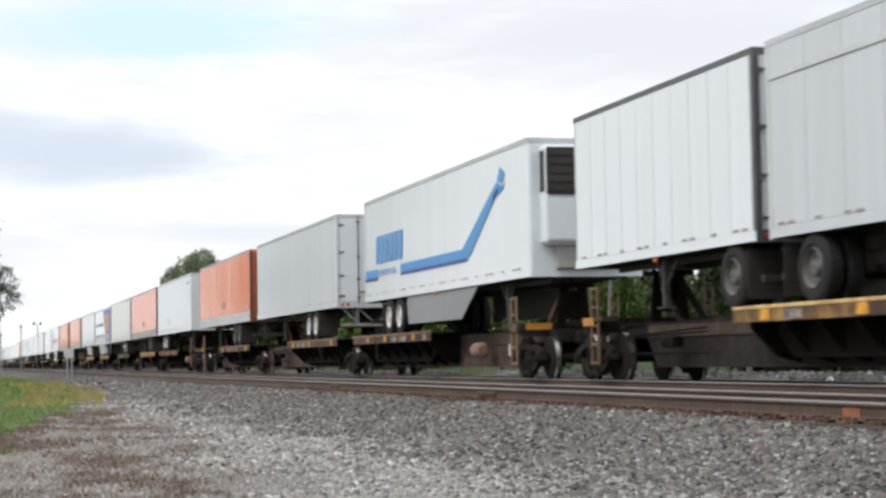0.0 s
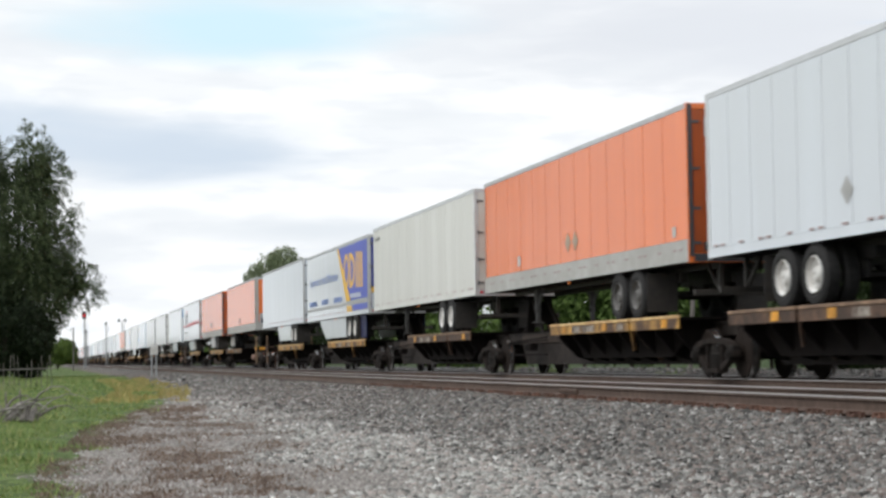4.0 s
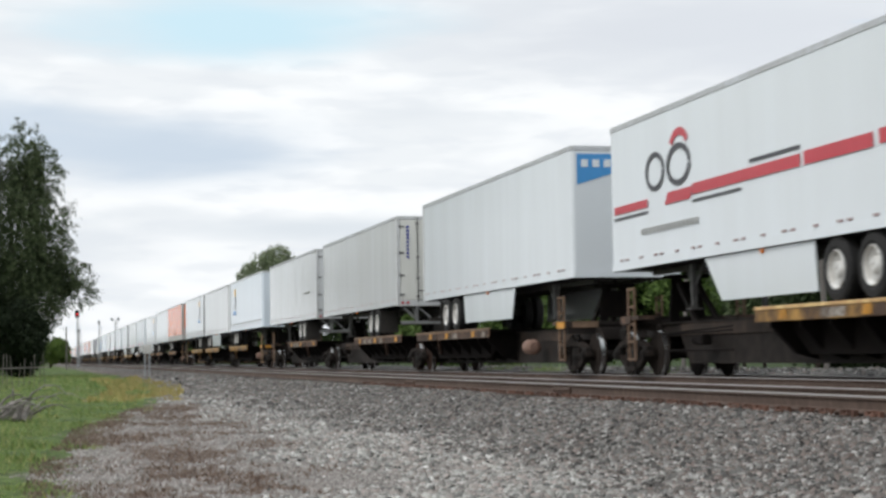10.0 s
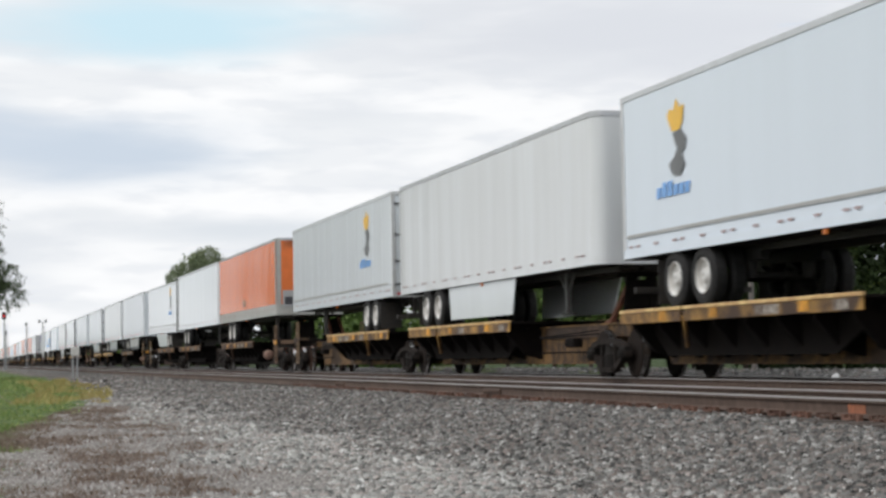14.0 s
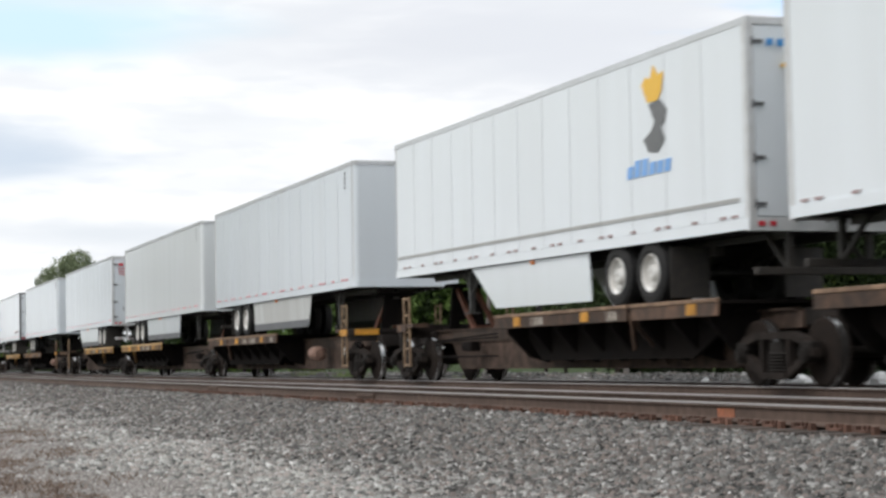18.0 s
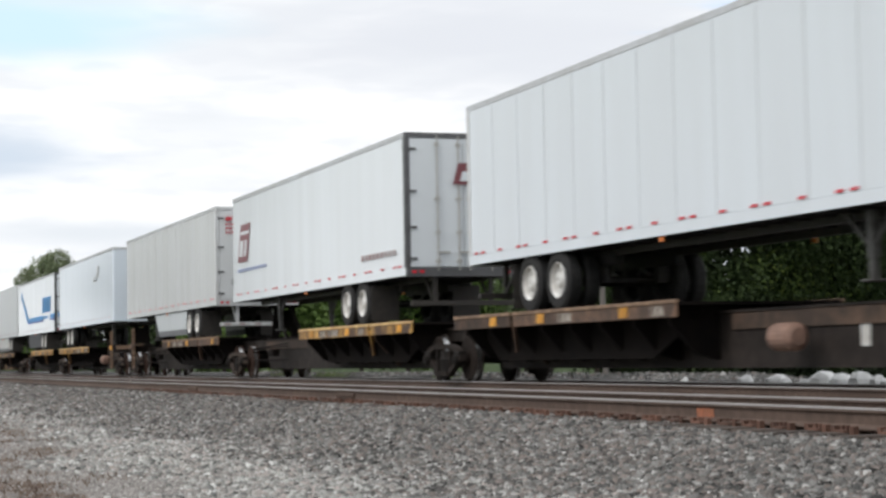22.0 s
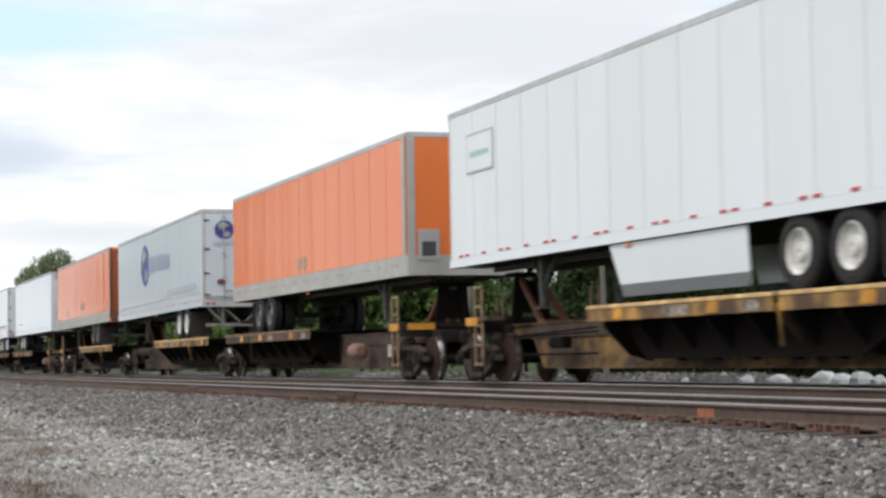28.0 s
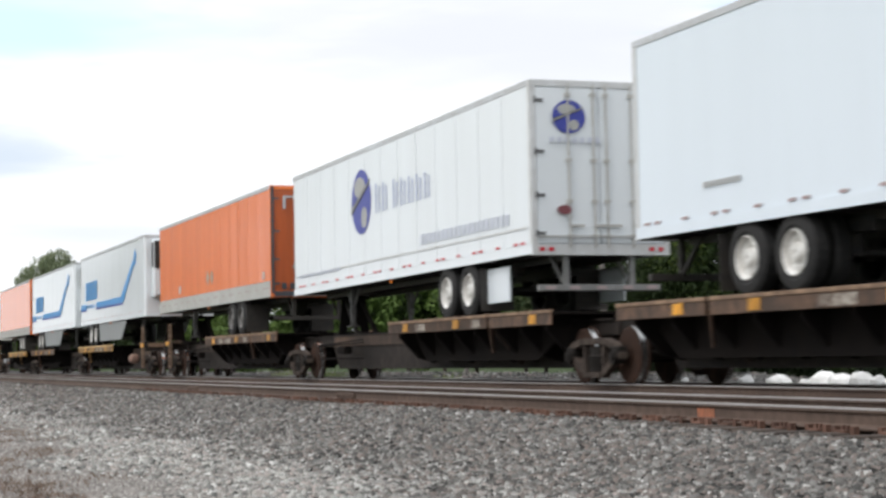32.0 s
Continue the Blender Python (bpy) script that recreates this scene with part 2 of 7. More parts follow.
SPINE2 = material("weathered_red_brown_steel", (0.125, 0.084, 0.066), 0.8, 0.0, dark=(0.034, 0.024, 0.019), grain=5, amount=0.85, bump=0.004, big=1.0, spec=0.2)
SPINE3 = material("rusted_yellow_beam_paint", (0.30, 0.165, 0.055), 0.75, 0.0, dark=(0.055, 0.034, 0.022), grain=4, amount=1.0, bump=0.004, big=1.1)
YELLOW = material("worn_yellow_deck_paint", (0.52, 0.29, 0.075), 0.65, dark=(0.075, 0.042, 0.026), grain=2.4, amount=1.0, bump=0.004, big=1.3, per_object=0.25)
RUSTY = material("rusty_deck_steel", (0.135, 0.078, 0.05), 0.75, dark=(0.04, 0.027, 0.021), grain=5, amount=0.9, bump=0.004, big=1.2, per_object=0.35)
LIP = material("bright_yellow_lip", (0.78, 0.58, 0.26), 0.6, dark=(0.40, 0.22, 0.10), grain=4, amount=0.8, bump=0.003, big=1.0)
LIPRUST = material("pale_rusty_lip", (0.30, 0.195, 0.125), 0.7, dark=(0.12, 0.075, 0.05), grain=4, amount=0.8, bump=0.003, big=1.0)
PLATE = material("yellow_reflective_plate", (0.72, 0.33, 0.025), 0.5, dark=(0.30, 0.14, 0.03), grain=6, amount=0.7, per_object=0.35)
LADDER = material("faded_tan_ladder_paint", (0.42, 0.30, 0.18), 0.65, dark=(0.14, 0.085, 0.055), grain=6, amount=0.8)
HITCH = material("faded_red_hitch_paint", (0.27, 0.105, 0.065), 0.7, dark=(0.10, 0.05, 0.035), grain=6, amount=0.7)
CAST = material("dusty_cast_steel", (0.022, 0.018, 0.016), 0.8, 0.0, dark=(0.008, 0.007, 0.006), grain=9, amount=0.7, bump=0.004, spec=0.2)
DUSTY = material("dusty_brown_casting", (0.036, 0.028, 0.024), 0.85, 0.0, dark=(0.010, 0.008, 0.007), grain=7, amount=0.8, bump=0.004, spec=0.15)
DUSTIER = material("pale_dusty_casting", (0.095, 0.074, 0.062), 0.9, 0.0, dark=(0.022, 0.017, 0.015), grain=7, amount=0.8, bump=0.004, spec=0.15)
RUSTWHEEL = material("rust_red_wheel_steel", (0.055, 0.028, 0.019), 0.85, 0.0, dark=(0.016, 0.011, 0.009), grain=7, amount=0.7, spec=0.15)
WEBRUST = material("dark_rusty_web", (0.10, 0.062, 0.042), 0.8, dark=(0.028, 0.020, 0.016), grain=5, amount=0.85, bump=0.003, per_object=0.4)
WHEELFACE = material("brown_wheel_steel", (0.012, 0.0095, 0.0085), 0.85, 0.0, dark=(0.026, 0.018, 0.014), grain=8, amount=0.6, spec=0.15)
TREAD = material("bright_wheel_tread", (0.60, 0.60, 0.60), 0.25, 0.95, grain=9, amount=0.2, bump=0)
RAILTOP = material("polished_rail_head", (0.46, 0.445, 0.44), 0.36, 0.5, dark=(0.30, 0.27, 0.25), grain=12, amount=0.35, bump=0.0004)
RAILSIDE = material("rusty_rail_web", (0.125, 0.085, 0.066), 0.85, 0.0, dark=(0.055, 0.036, 0.028), grain=9, amount=0.7, bump=0.003)
TIE = material("weathered_timber_tie", (0.085, 0.066, 0.054), 0.9, dark=(0.035, 0.026, 0.022), grain=12, amount=0.8, bump=0.012, per_object=0.3)
RUSTCLIP = material("rust_brown_tie_plate", (0.165, 0.082, 0.055), 0.85, dark=(0.06, 0.034, 0.026), grain=14, amount=0.7, per_object=0.35)
SPRAY = material("orange_spray_paint", (0.52, 0.155, 0.07), 0.75, dark=(0.22, 0.09, 0.05), grain=16, amount=0.9)


def part(name, bm, mat, parent=None, label=""):
    me = bpy.data.meshes.new(name)
    bm.to_mesh(me)
    bm.free()
    me.materials.append(mat)
    ob = new(name, me)
    ob.parent = parent
    return tagged(ob, label)


POOL = {}


def shared(key, maker, mat):
    """One mesh for all alike parts."""
    if key not in POOL:
        bm = bmesh.new()
        maker(bm)
        me = bpy.data.meshes.new(str(key[0] if isinstance(key, tuple) else key))
        bm.to_mesh(me)
        bm.free()
        me.materials.append(mat)
        POOL[key] = me
    return POOL[key]


def put(name, me, parent, at=(0, 0, 0), label="", rz=0.0):
    ob = new(name, me)
    ob.parent = parent
    ob.location = at
    ob.rotation_euler = (0, 0, rz)
    return tagged(ob, label)


def box(bm, x0, x1, y0, y1, z0, z1, bevel=0.0):
    m = Matrix.Translation(((x0 + x1) / 2, (y0 + y1) / 2, (z0 + z1) / 2)) @ Matrix.Diagonal((abs(x1 - x0), abs(y1 - y0), abs(z1 - z0), 1))
    g = bmesh.ops.create_cube(bm, size=1.0, matrix=m)
    if bevel:
        edges = list({e for v in g["verts"] for e in v.link_edges})
        bmesh.ops.bevel(bm, geom=edges, offset=bevel, segments=1, affect="EDGES")


def bar(bm, a, b, w, h=None):
    """A straight bar of section w x h from a to b."""
    a, b = Vector(a), Vector(b)
    d = b - a
    q = d.to_track_quat("Z", "Y").to_matrix().to_4x4()
    bmesh.ops.create_cube(bm, size=1.0, matrix=Matrix.Translation((a + b) / 2) @ q @ Matrix.Diagonal((w, h or w, d.length, 1)))


def rod(bm, a, b, r, seg=8, r2=None):
    a, b = Vector(a), Vector(b)
    d = b - a
    q = d.to_track_quat("Z", "Y").to_matrix().to_4x4()
    bmesh.ops.create_cone(bm, cap_ends=True, segments=seg, radius1=r, radius2=r if r2 is None else r2, depth=d.length, matrix=Matrix.Translation((a + b) / 2) @ q)


def prism(bm, pts, x0, x1):
    """An outline in the y-z plane given thickness along x."""
    a = [bm.verts.new((x0, y, z)) for y, z in pts]
    b = [bm.verts.new((x1, y, z)) for y, z in pts]
    bm.faces.new(a[::-1])
    bm.faces.new(b)
    for i in range(len(pts)):
        j = (i + 1) % len(pts)
        bm.faces.new((a[i], a[j], b[j], b[i]))
    bmesh.ops.recalc_face_normals(bm, faces=bm.faces[:])


def thing(name, m, label, category, group=""):
    ob = new(name)
    ob.empty_display_size = 0.3
    ob.matrix_world = m
    return tagged(ob, label, category, group)


# ---- ground ----
TRACK_NEAR, TRACK_TRAIN = 8.79, 13.08
GRASS_EDGE = ((0, -0.9), (14, 0.25), (18, 0.3), (28, 0.9), (41, 2.6), (66, 4.5), (120, 5.0), (400, 4.9))


def grass_edge(y):
    return float(np.interp(y, [a for a, _ in GRASS_EDGE], [b for _, b in GRASS_EDGE]))


def ground_z(x, y):
    z = float(np.interp(x, [-400, -60, -14, -1, 4.6, 7.2, 7.5, 15.2, 16.2, 24, 26.5, 60, 400],
                        [0.6, 0.3, -0.1, -0.55, -0.55, -0.26, -0.22, -0.22, -0.3, -0.22, -0.75, -0.7, 0.2]))
    if 15.6 < x < 20.5:
        z += 0.30 * math.sin((x - 15.6) / 4.9 * math.pi) * min(1.0, max(0.0, (y - 31) / 2.0))
    if x > 16.2:
        z -= 0.35 * min(1.0, max(0.0, (32.0 - y) / 1.5)) * min(1.0, x - 16.2)
    return z + 0.03 * noise.noise((x * 0.7, y * 0.35, 1.3)) + 0.012 * noise.noise((x * 3.1, y * 2.3, 4.0))


def ground_material():
    m = material("gravel_dirt_and_turf", (0.3, 0.28, 0.25), 0.95)
    n, l = m.node_tree.nodes, m.node_tree.links
    n.clear()
    out, b = n.new("ShaderNodeOutputMaterial"), n.new("ShaderNodeBsdfPrincipled")
    b.inputs["Roughness"].default_value = 0.95
    b.inputs["Specular IOR Level"].default_value = 0.15
    co, sep = n.new("ShaderNodeTexCoord"), n.new("ShaderNodeSeparateXYZ")
    l.new(co.outputs["Object"], sep.inputs[0])

    def tex(scale, detail=4.0, kind="ShaderNodeTexNoise"):
        t = n.new(kind)
        t.inputs["Scale"].default_value = scale
        if kind == "ShaderNodeTexNoise":
            t.inputs["Detail"].default_value = detail
        l.new(co.outputs["Object"], t.inputs["Vector"])
        return t

    def math_node(op, a, bb):
        t = n.new("ShaderNodeMath")
        t.operation = op
        for i, v in enumerate((a, bb)):
            if isinstance(v, (int, float)):
                t.inputs[i].default_value = v
            else:
                l.new(v, t.inputs[i])
        return t.outputs[0]

    def mixed(fac, a, bb):
        t = n.new("ShaderNodeMix")
        t.data_type = "RGBA"
        for i, v in ((0, fac), (6, a), (7, bb)):
            if isinstance(v, tuple):
                t.inputs[i].default_value = (*v, 1)
            elif isinstance(v, float):
                t.inputs[i].default_value = v
            else:
                l.new(v, t.inputs[i])
        return t.outputs[2]

    def step(src, lo, hi):
        t = n.new("ShaderNodeMapRange")
        t.interpolation_type = "SMOOTHSTEP"
        t.inputs[1].default_value, t.inputs[2].default_value = lo, hi
        l.new(src, t.inputs[0])
        return t.outputs[0]

    edge = n.new("ShaderNodeValToRGB")
    while len(edge.color_ramp.elements) < len(GRASS_EDGE):
        edge.color_ramp.elements.new(0.5)
    for e, (y, x) in zip(edge.color_ramp.elements, GRASS_EDGE):
        e.position, v = y / 400, (x + 2) / 10
        e.color = (v, v, v, 1)
    l.new(math_node("DIVIDE", sep.outputs[1], 400.0), edge.inputs[0])
    ge = math_node("SUBTRACT", math_node("MULTIPLY", edge.outputs[0], 10.0), 2.0)
    wob, wob2 = tex(0.55), tex(2.6)
    d = math_node("SUBTRACT", sep.outputs[0], ge)
    d = math_node("ADD", d, math_node("MULTIPLY", math_node("SUBTRACT", wob.outputs[0], 0.5), 2.6))
    d = math_node("ADD", d, math_node("MULTIPLY", math_node("SUBTRACT", wob2.outputs[0], 0.5), 1.7))
    d = math_node("ADD", d, math_node("MULTIPLY", math_node("SUBTRACT", tex(11.0, 5.0).outputs[0], 0.5), 1.0))
    turf = step(d, 0.35, -0.25)
    weeds = math_node("MULTIPLY", step(d, 3.0, 0.9), step(math_node("ADD", wob2.outputs[0], math_node("MULTIPLY", wob.outputs[0], 0.5)), 0.64, 0.98))
    # crushed stone: cells of two sizes
    cell, cell2 = tex(19.0, kind="ShaderNodeTexVoronoi"), tex(46.0, kind="ShaderNodeTexVoronoi")
    tone = n.new("ShaderNodeSeparateColor")
    l.new(cell.outputs["Color"], tone.inputs[0])
    stone = mixed(tone.outputs[0], (0.11, 0.108, 0.104), (0.31, 0.305, 0.292))
    # cell edges darkened: shade in the gaps between stones, as colour
    stone = mixed(step(cell.outputs["Distance"], 0.28, 0.62), stone, (0.05, 0.047, 0.045))
    tone2 = n.new("ShaderNodeSeparateColor")
    l.new(cell2.outputs["Color"], tone2.inputs[0])
    fines = mixed(tone2.outputs[0], (0.125, 0.116, 0.108), (0.28, 0.266, 0.252))
    fines = mixed(step(tex(0.9).outputs[0], 0.35, 0.7), fines, (0.20, 0.192, 0.182))
    shoulder = step(math_node("ADD", sep.outputs[0], math_node("MULTIPLY", wob2.outputs[0], 1.6)), 3.2, 5.6)
    base = mixed(shoulder, fines, stone)
    base = mixed(weeds, base, (0.15, 0.118, 0.098))
    green = mixed(step(tex(5.0, 7.0).outputs[0], 0.35, 0.68), (0.04, 0.062, 0.022), (0.13, 0.185, 0.058))
    base = mixed(turf, base, green)
    right = step(sep.outputs[0], 23.5, 25.5)
    base = mixed(right, base, (0.035, 0.055, 0.018))
    # darker brown between the train's rails
    railbed = math_node("MULTIPLY", step(sep.outputs[0], 11.6, 12.2), step(sep.outputs[0], 14.6, 14.0))
    base = mixed(math_node("MULTIPLY", railbed, 0.75), base, (0.03, 0.025, 0.022))
    l.new(base, b.inputs["Base Color"])
    bp = n.new("ShaderNodeBump")
    bp.inputs["Strength"].default_value, bp.inputs["Distance"].default_value = 1.0, 0.03
    l.new(math_node("SUBTRACT", 1.0, cell.outputs["Distance"]), bp.inputs["Height"])
    l.new(bp.outputs[0], b.inputs["Normal"])
    l.new(b.outputs[0], out.inputs[0])
    return m


def build_ground():
    xs = sorted({*np.round(np.arange(-2, 8, 0.25), 3), *np.arange(8, 28, 0.7), *np.arange(-16, -2, 1.0), 35, 60, 120, 300, 900, 2500, -25, -60, -150, -400, -1200, -2500})
    ys = sorted({*np.round(np.arange(8, 40, 0.4), 3), *np.arange(40, 130, 2.0), *np.arange(130, 420, 15.0), 600, 900, 1500, 2500, 4000, 6, 4, 0, -6, -15, -40, -150, -600, -2500})
    me = bpy.data.meshes.new("ground")
    v = [(x, y, ground_z(x, y)) for y in ys for x in xs]
    w = len(xs)
    me.from_pydata(v, [], [(j * w + i, j * w + i + 1, (j + 1) * w + i + 1, (j + 1) * w + i) for j in range(len(ys) - 1) for i in range(w - 1)])
    me.materials.append(ground_material())
    tagged(new("ground", me), "gravel and dirt ground with green turf beside the tracks", "ground", kind="structure")


build_ground()


def scatter(name, places, template, faces, mat, label, category, seed=1):
    """Joined copies of a small template: places is a list of (x, y, z, size, flat)."""
    rng = np.random.default_rng(seed)
    p = np.asarray(places, dtype=float)
    k, t = len(p), np.asarray(template, dtype=float)
    ang = rng.uniform(0, 2 * np.pi, (k, 1))
    jit = 1 + rng.uniform(-0.38, 0.38, (k, len(t), 3))
    q = t[None] * jit
    c, s = np.cos(ang), np.sin(ang)
    x, y = q[:, :, 0] * c - q[:, :, 1] * s, q[:, :, 0] * s + q[:, :, 1] * c
    size = p[:, 3:4]
    verts = np.stack([x * size + p[:, 0:1], y * size * rng.uniform(0.6, 1.0, (k, 1)) + p[:, 1:2], q[:, :, 2] * size * p[:, 4:5] + p[:, 2:3]], 2).reshape(-1, 3)
    f = (np.asarray(faces)[None] + (np.arange(k) * len(t))[:, None, None]).reshape(-1, len(faces[0]))
    me = bpy.data.meshes.new(name)
    me.vertices.add(len(verts))
    me.vertices.foreach_set("co", verts.ravel())
    nf, fs = f.shape
    me.loops.add(nf * fs)
    me.loops.foreach_set("vertex_index", f.ravel().astype(np.int32))
    me.polygons.add(nf)
    me.polygons.foreach_set("loop_start", (np.arange(nf) * fs).astype(np.int32))
    me.polygons.foreach_set("loop_total", np.full(nf, fs, dtype=np.int32))
    me.update(calc_edges=True)
    me.materials.append(mat)
    return tagged(new(name, me), label, category, kind="stuff")


def island_material(name, colours, rough=0.9):
    """Each loose piece takes its own tone from a ramp of colours."""
    m = bpy.data.materials.new(name)
    m.use_nodes = True
    n, l = m.node_tree.nodes, m.node_tree.links
    b = n["Principled BSDF"]
    b.inputs["Roughness"].default_value = rough
    b.inputs["Specular IOR Level"].default_value = 0.2
    g = n.new("ShaderNodeNewGeometry")
    r = n.new("ShaderNodeValToRGB")
    while len(r.color_ramp.elements) < len(colours):
        r.color_ramp.elements.new(0.5)
    for i, (e, c) in enumerate(zip(r.color_ramp.elements, colours)):
        e.position, e.color = i / (len(colours) - 1), (*c, 1)
    l.new(g.outputs["Random Per Island"], r.inputs[0])
    l.new(r.outputs[0], b.inputs["Base Color"])
    return m


STONES = island_material("crushed_limestone_ballast", [(0.036, 0.036, 0.035), (0.198, 0.20, 0.19), (0.338, 0.300, 0.277), (0.385, 0.388, 0.367), (0.108, 0.109, 0.105), (0.51, 0.508, 0.482), (0.156, 0.157, 0.151), (0.372, 0.330, 0.31), (0.268, 0.27, 0.256), (0.64, 0.636, 0.62)])
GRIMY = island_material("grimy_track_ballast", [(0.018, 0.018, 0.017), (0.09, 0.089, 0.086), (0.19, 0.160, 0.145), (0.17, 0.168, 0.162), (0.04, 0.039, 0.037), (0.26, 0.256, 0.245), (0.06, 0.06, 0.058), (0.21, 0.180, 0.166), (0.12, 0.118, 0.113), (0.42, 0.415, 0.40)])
PEBBLES = island_material("fine_limestone_gravel", [(0.085, 0.080, 0.075), (0.165, 0.155, 0.145), (0.245, 0.231, 0.218), (0.31, 0.295, 0.28), (0.20, 0.178, 0.163), (0.44, 0.425, 0.41)])
BROWNSTONES = island_material("oil_stained_ballast", [(0.03, 0.026, 0.023), (0.06, 0.05, 0.043), (0.09, 0.076, 0.066), (0.13, 0.115, 0.10)])
BLADES = island_material("grass_blades", [(0.10, 0.165, 0.048), (0.155, 0.235, 0.068), (0.23, 0.31, 0.10), (0.40, 0.38, 0.17)], 0.7)
TANGRASS = island_material("yellowed_grass_blades", [(0.24, 0.22, 0.07), (0.34, 0.29, 0.10), (0.42, 0.36, 0.15), (0.28, 0.20, 0.09)], 0.8)
WEEDS = island_material("tall_weed_leaves", [(0.10, 0.15, 0.055), (0.16, 0.22, 0.085), (0.24, 0.29, 0.13), (0.30, 0.29, 0.17)], 0.8)
STRAW = island_material("dry_weed_stems", [(0.105, 0.075, 0.060), (0.18, 0.13, 0.104), (0.26, 0.205, 0.165), (0.14, 0.10, 0.08)])
CUBE = [(-1.1, -0.9, -1), (1, -1.1, -1), (1.2, 0.9, -1), (-0.9, 1.1, -1), (-0.55, -0.75, 0.7), (0.8, -0.35, 1.15), (0.45, 0.75, 0.6), (-0.85, 0.4, 1.0)]
CUBE_FACES = [(4, 5, 6, 7), (0, 1, 5, 4), (1, 2, 6, 5), (2, 3, 7, 6), (3, 0, 4, 7)]
CHIP = [(-1.0, -0.7, -0.6), (0.9, -0.9, -0.6), (1.0, 0.8, -0.6), (-0.8, 0.9, -0.6), (0.15, -0.1, 0.9)]
CHIP_FACES = [(0, 1, 4), (1, 2, 4), (2, 3, 4), (3, 0, 4)]
BLADE = [(-0.13, 0, 0), (0.13, 0, 0), (0.45, 0.3, 0.85)]


def weedy(x, y):
    """Whether dead weeds grow at this spot of the gravel's edge."""
    return noise.noise((x * 0.9, y * 0.7, 5.0)) + 0.6 * noise.noise((x * 3.1, y * 2.6, 2.0)) + 0.5 * noise.noise((x * 9.0, y * 8.0, 1.0)) > -0.22 + 0.30 * max(0.0, x - grass_edge(y))


def build_ballast():
    rng = np.random.default_rng(4)
    rows, grimy, railbed, chips = [], [], [], []
    for x0, x1, y0, y1, count, size in ((3.6, 7.55, 9.3, 12.5, 12000, 0.025), (1.4, 7.55, 12.5, 16, 17000, 0.025), (1.2, 7.55, 16, 24, 27000, 0.027), (1.6, 7.55, 24, 36, 29000, 0.027), (2.8, 7.55, 36, 62, 21000, 0.036),
                                        (7.5, 10.2, 9, 40, 8000, 0.028), (10.2, 15.2, 12, 45, 9000, 0.03), (15.2, 23.5, 22, 75, 9000, 0.045), (4.4, 7.4, 62, 120, 7000, 0.06)):
        for x, y, r, s in rng.uniform(0, 1, (count, 4)):
            x, y = x0 + (x1 - x0) * x, y0 + (y1 - y0) * y
            if x > 14.9 and y < 31.3 + 0.5 * r:
                continue
            thin = 3.7 + 0.05 * (y - 14) + 1.3 * noise.noise((x * 0.5, y * 0.22, 8.0))
            if x < thin and r > 1.0 - 0.55 * (thin - x):
                continue
            z = ground_z(x, y) + (0.03 * r if 7.5 > x else 0.0)
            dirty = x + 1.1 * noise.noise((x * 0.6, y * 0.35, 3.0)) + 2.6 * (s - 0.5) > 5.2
            (railbed if 11.8 < x < 14.5 else grimy if dirty else rows).append((x, y, z, size * (0.55 + 0.9 * s * s), 0.75))
    for y0, y1, count, size in ((10.5, 16, 24000, 0.0125), (16, 24, 22000, 0.016), (24, 40, 16000, 0.021), (40, 70, 8000, 0.03)):
        for x, y, s in rng.uniform(0, 1, (count, 3)):
            y = y0 + (y1 - y0) * y
            x = grass_edge(y) - 1.0 + 6.2 * (1.0 - (1.0 - x) ** 0.75)
            if x < grass_edge(y) - 0.1 + 1.1 * noise.noise((x * 1.3, y * 0.8, 3.0)):
                continue
            if weedy(x, y) and s > 0.45:
                continue
            chips.append((x, y, ground_z(x, y) + 0.003, size * (0.5 + 0.9 * s), 0.8))
    scatter("ballast", rows, CUBE, CUBE_FACES, STONES, "grey crushed stone ballast banked beside the rails", "ballast")
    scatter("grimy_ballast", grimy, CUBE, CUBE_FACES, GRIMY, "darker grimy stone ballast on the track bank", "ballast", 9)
    scatter("track_ballast", railbed, CUBE, CUBE_FACES, BROWNSTONES, "oil-stained dark ballast between the train's rails", "ballast", 2)
    scatter("gravel", chips, CHIP, CHIP_FACES, PEBBLES, "fine pale gravel at the foot of the ballast", "gravel", 3)


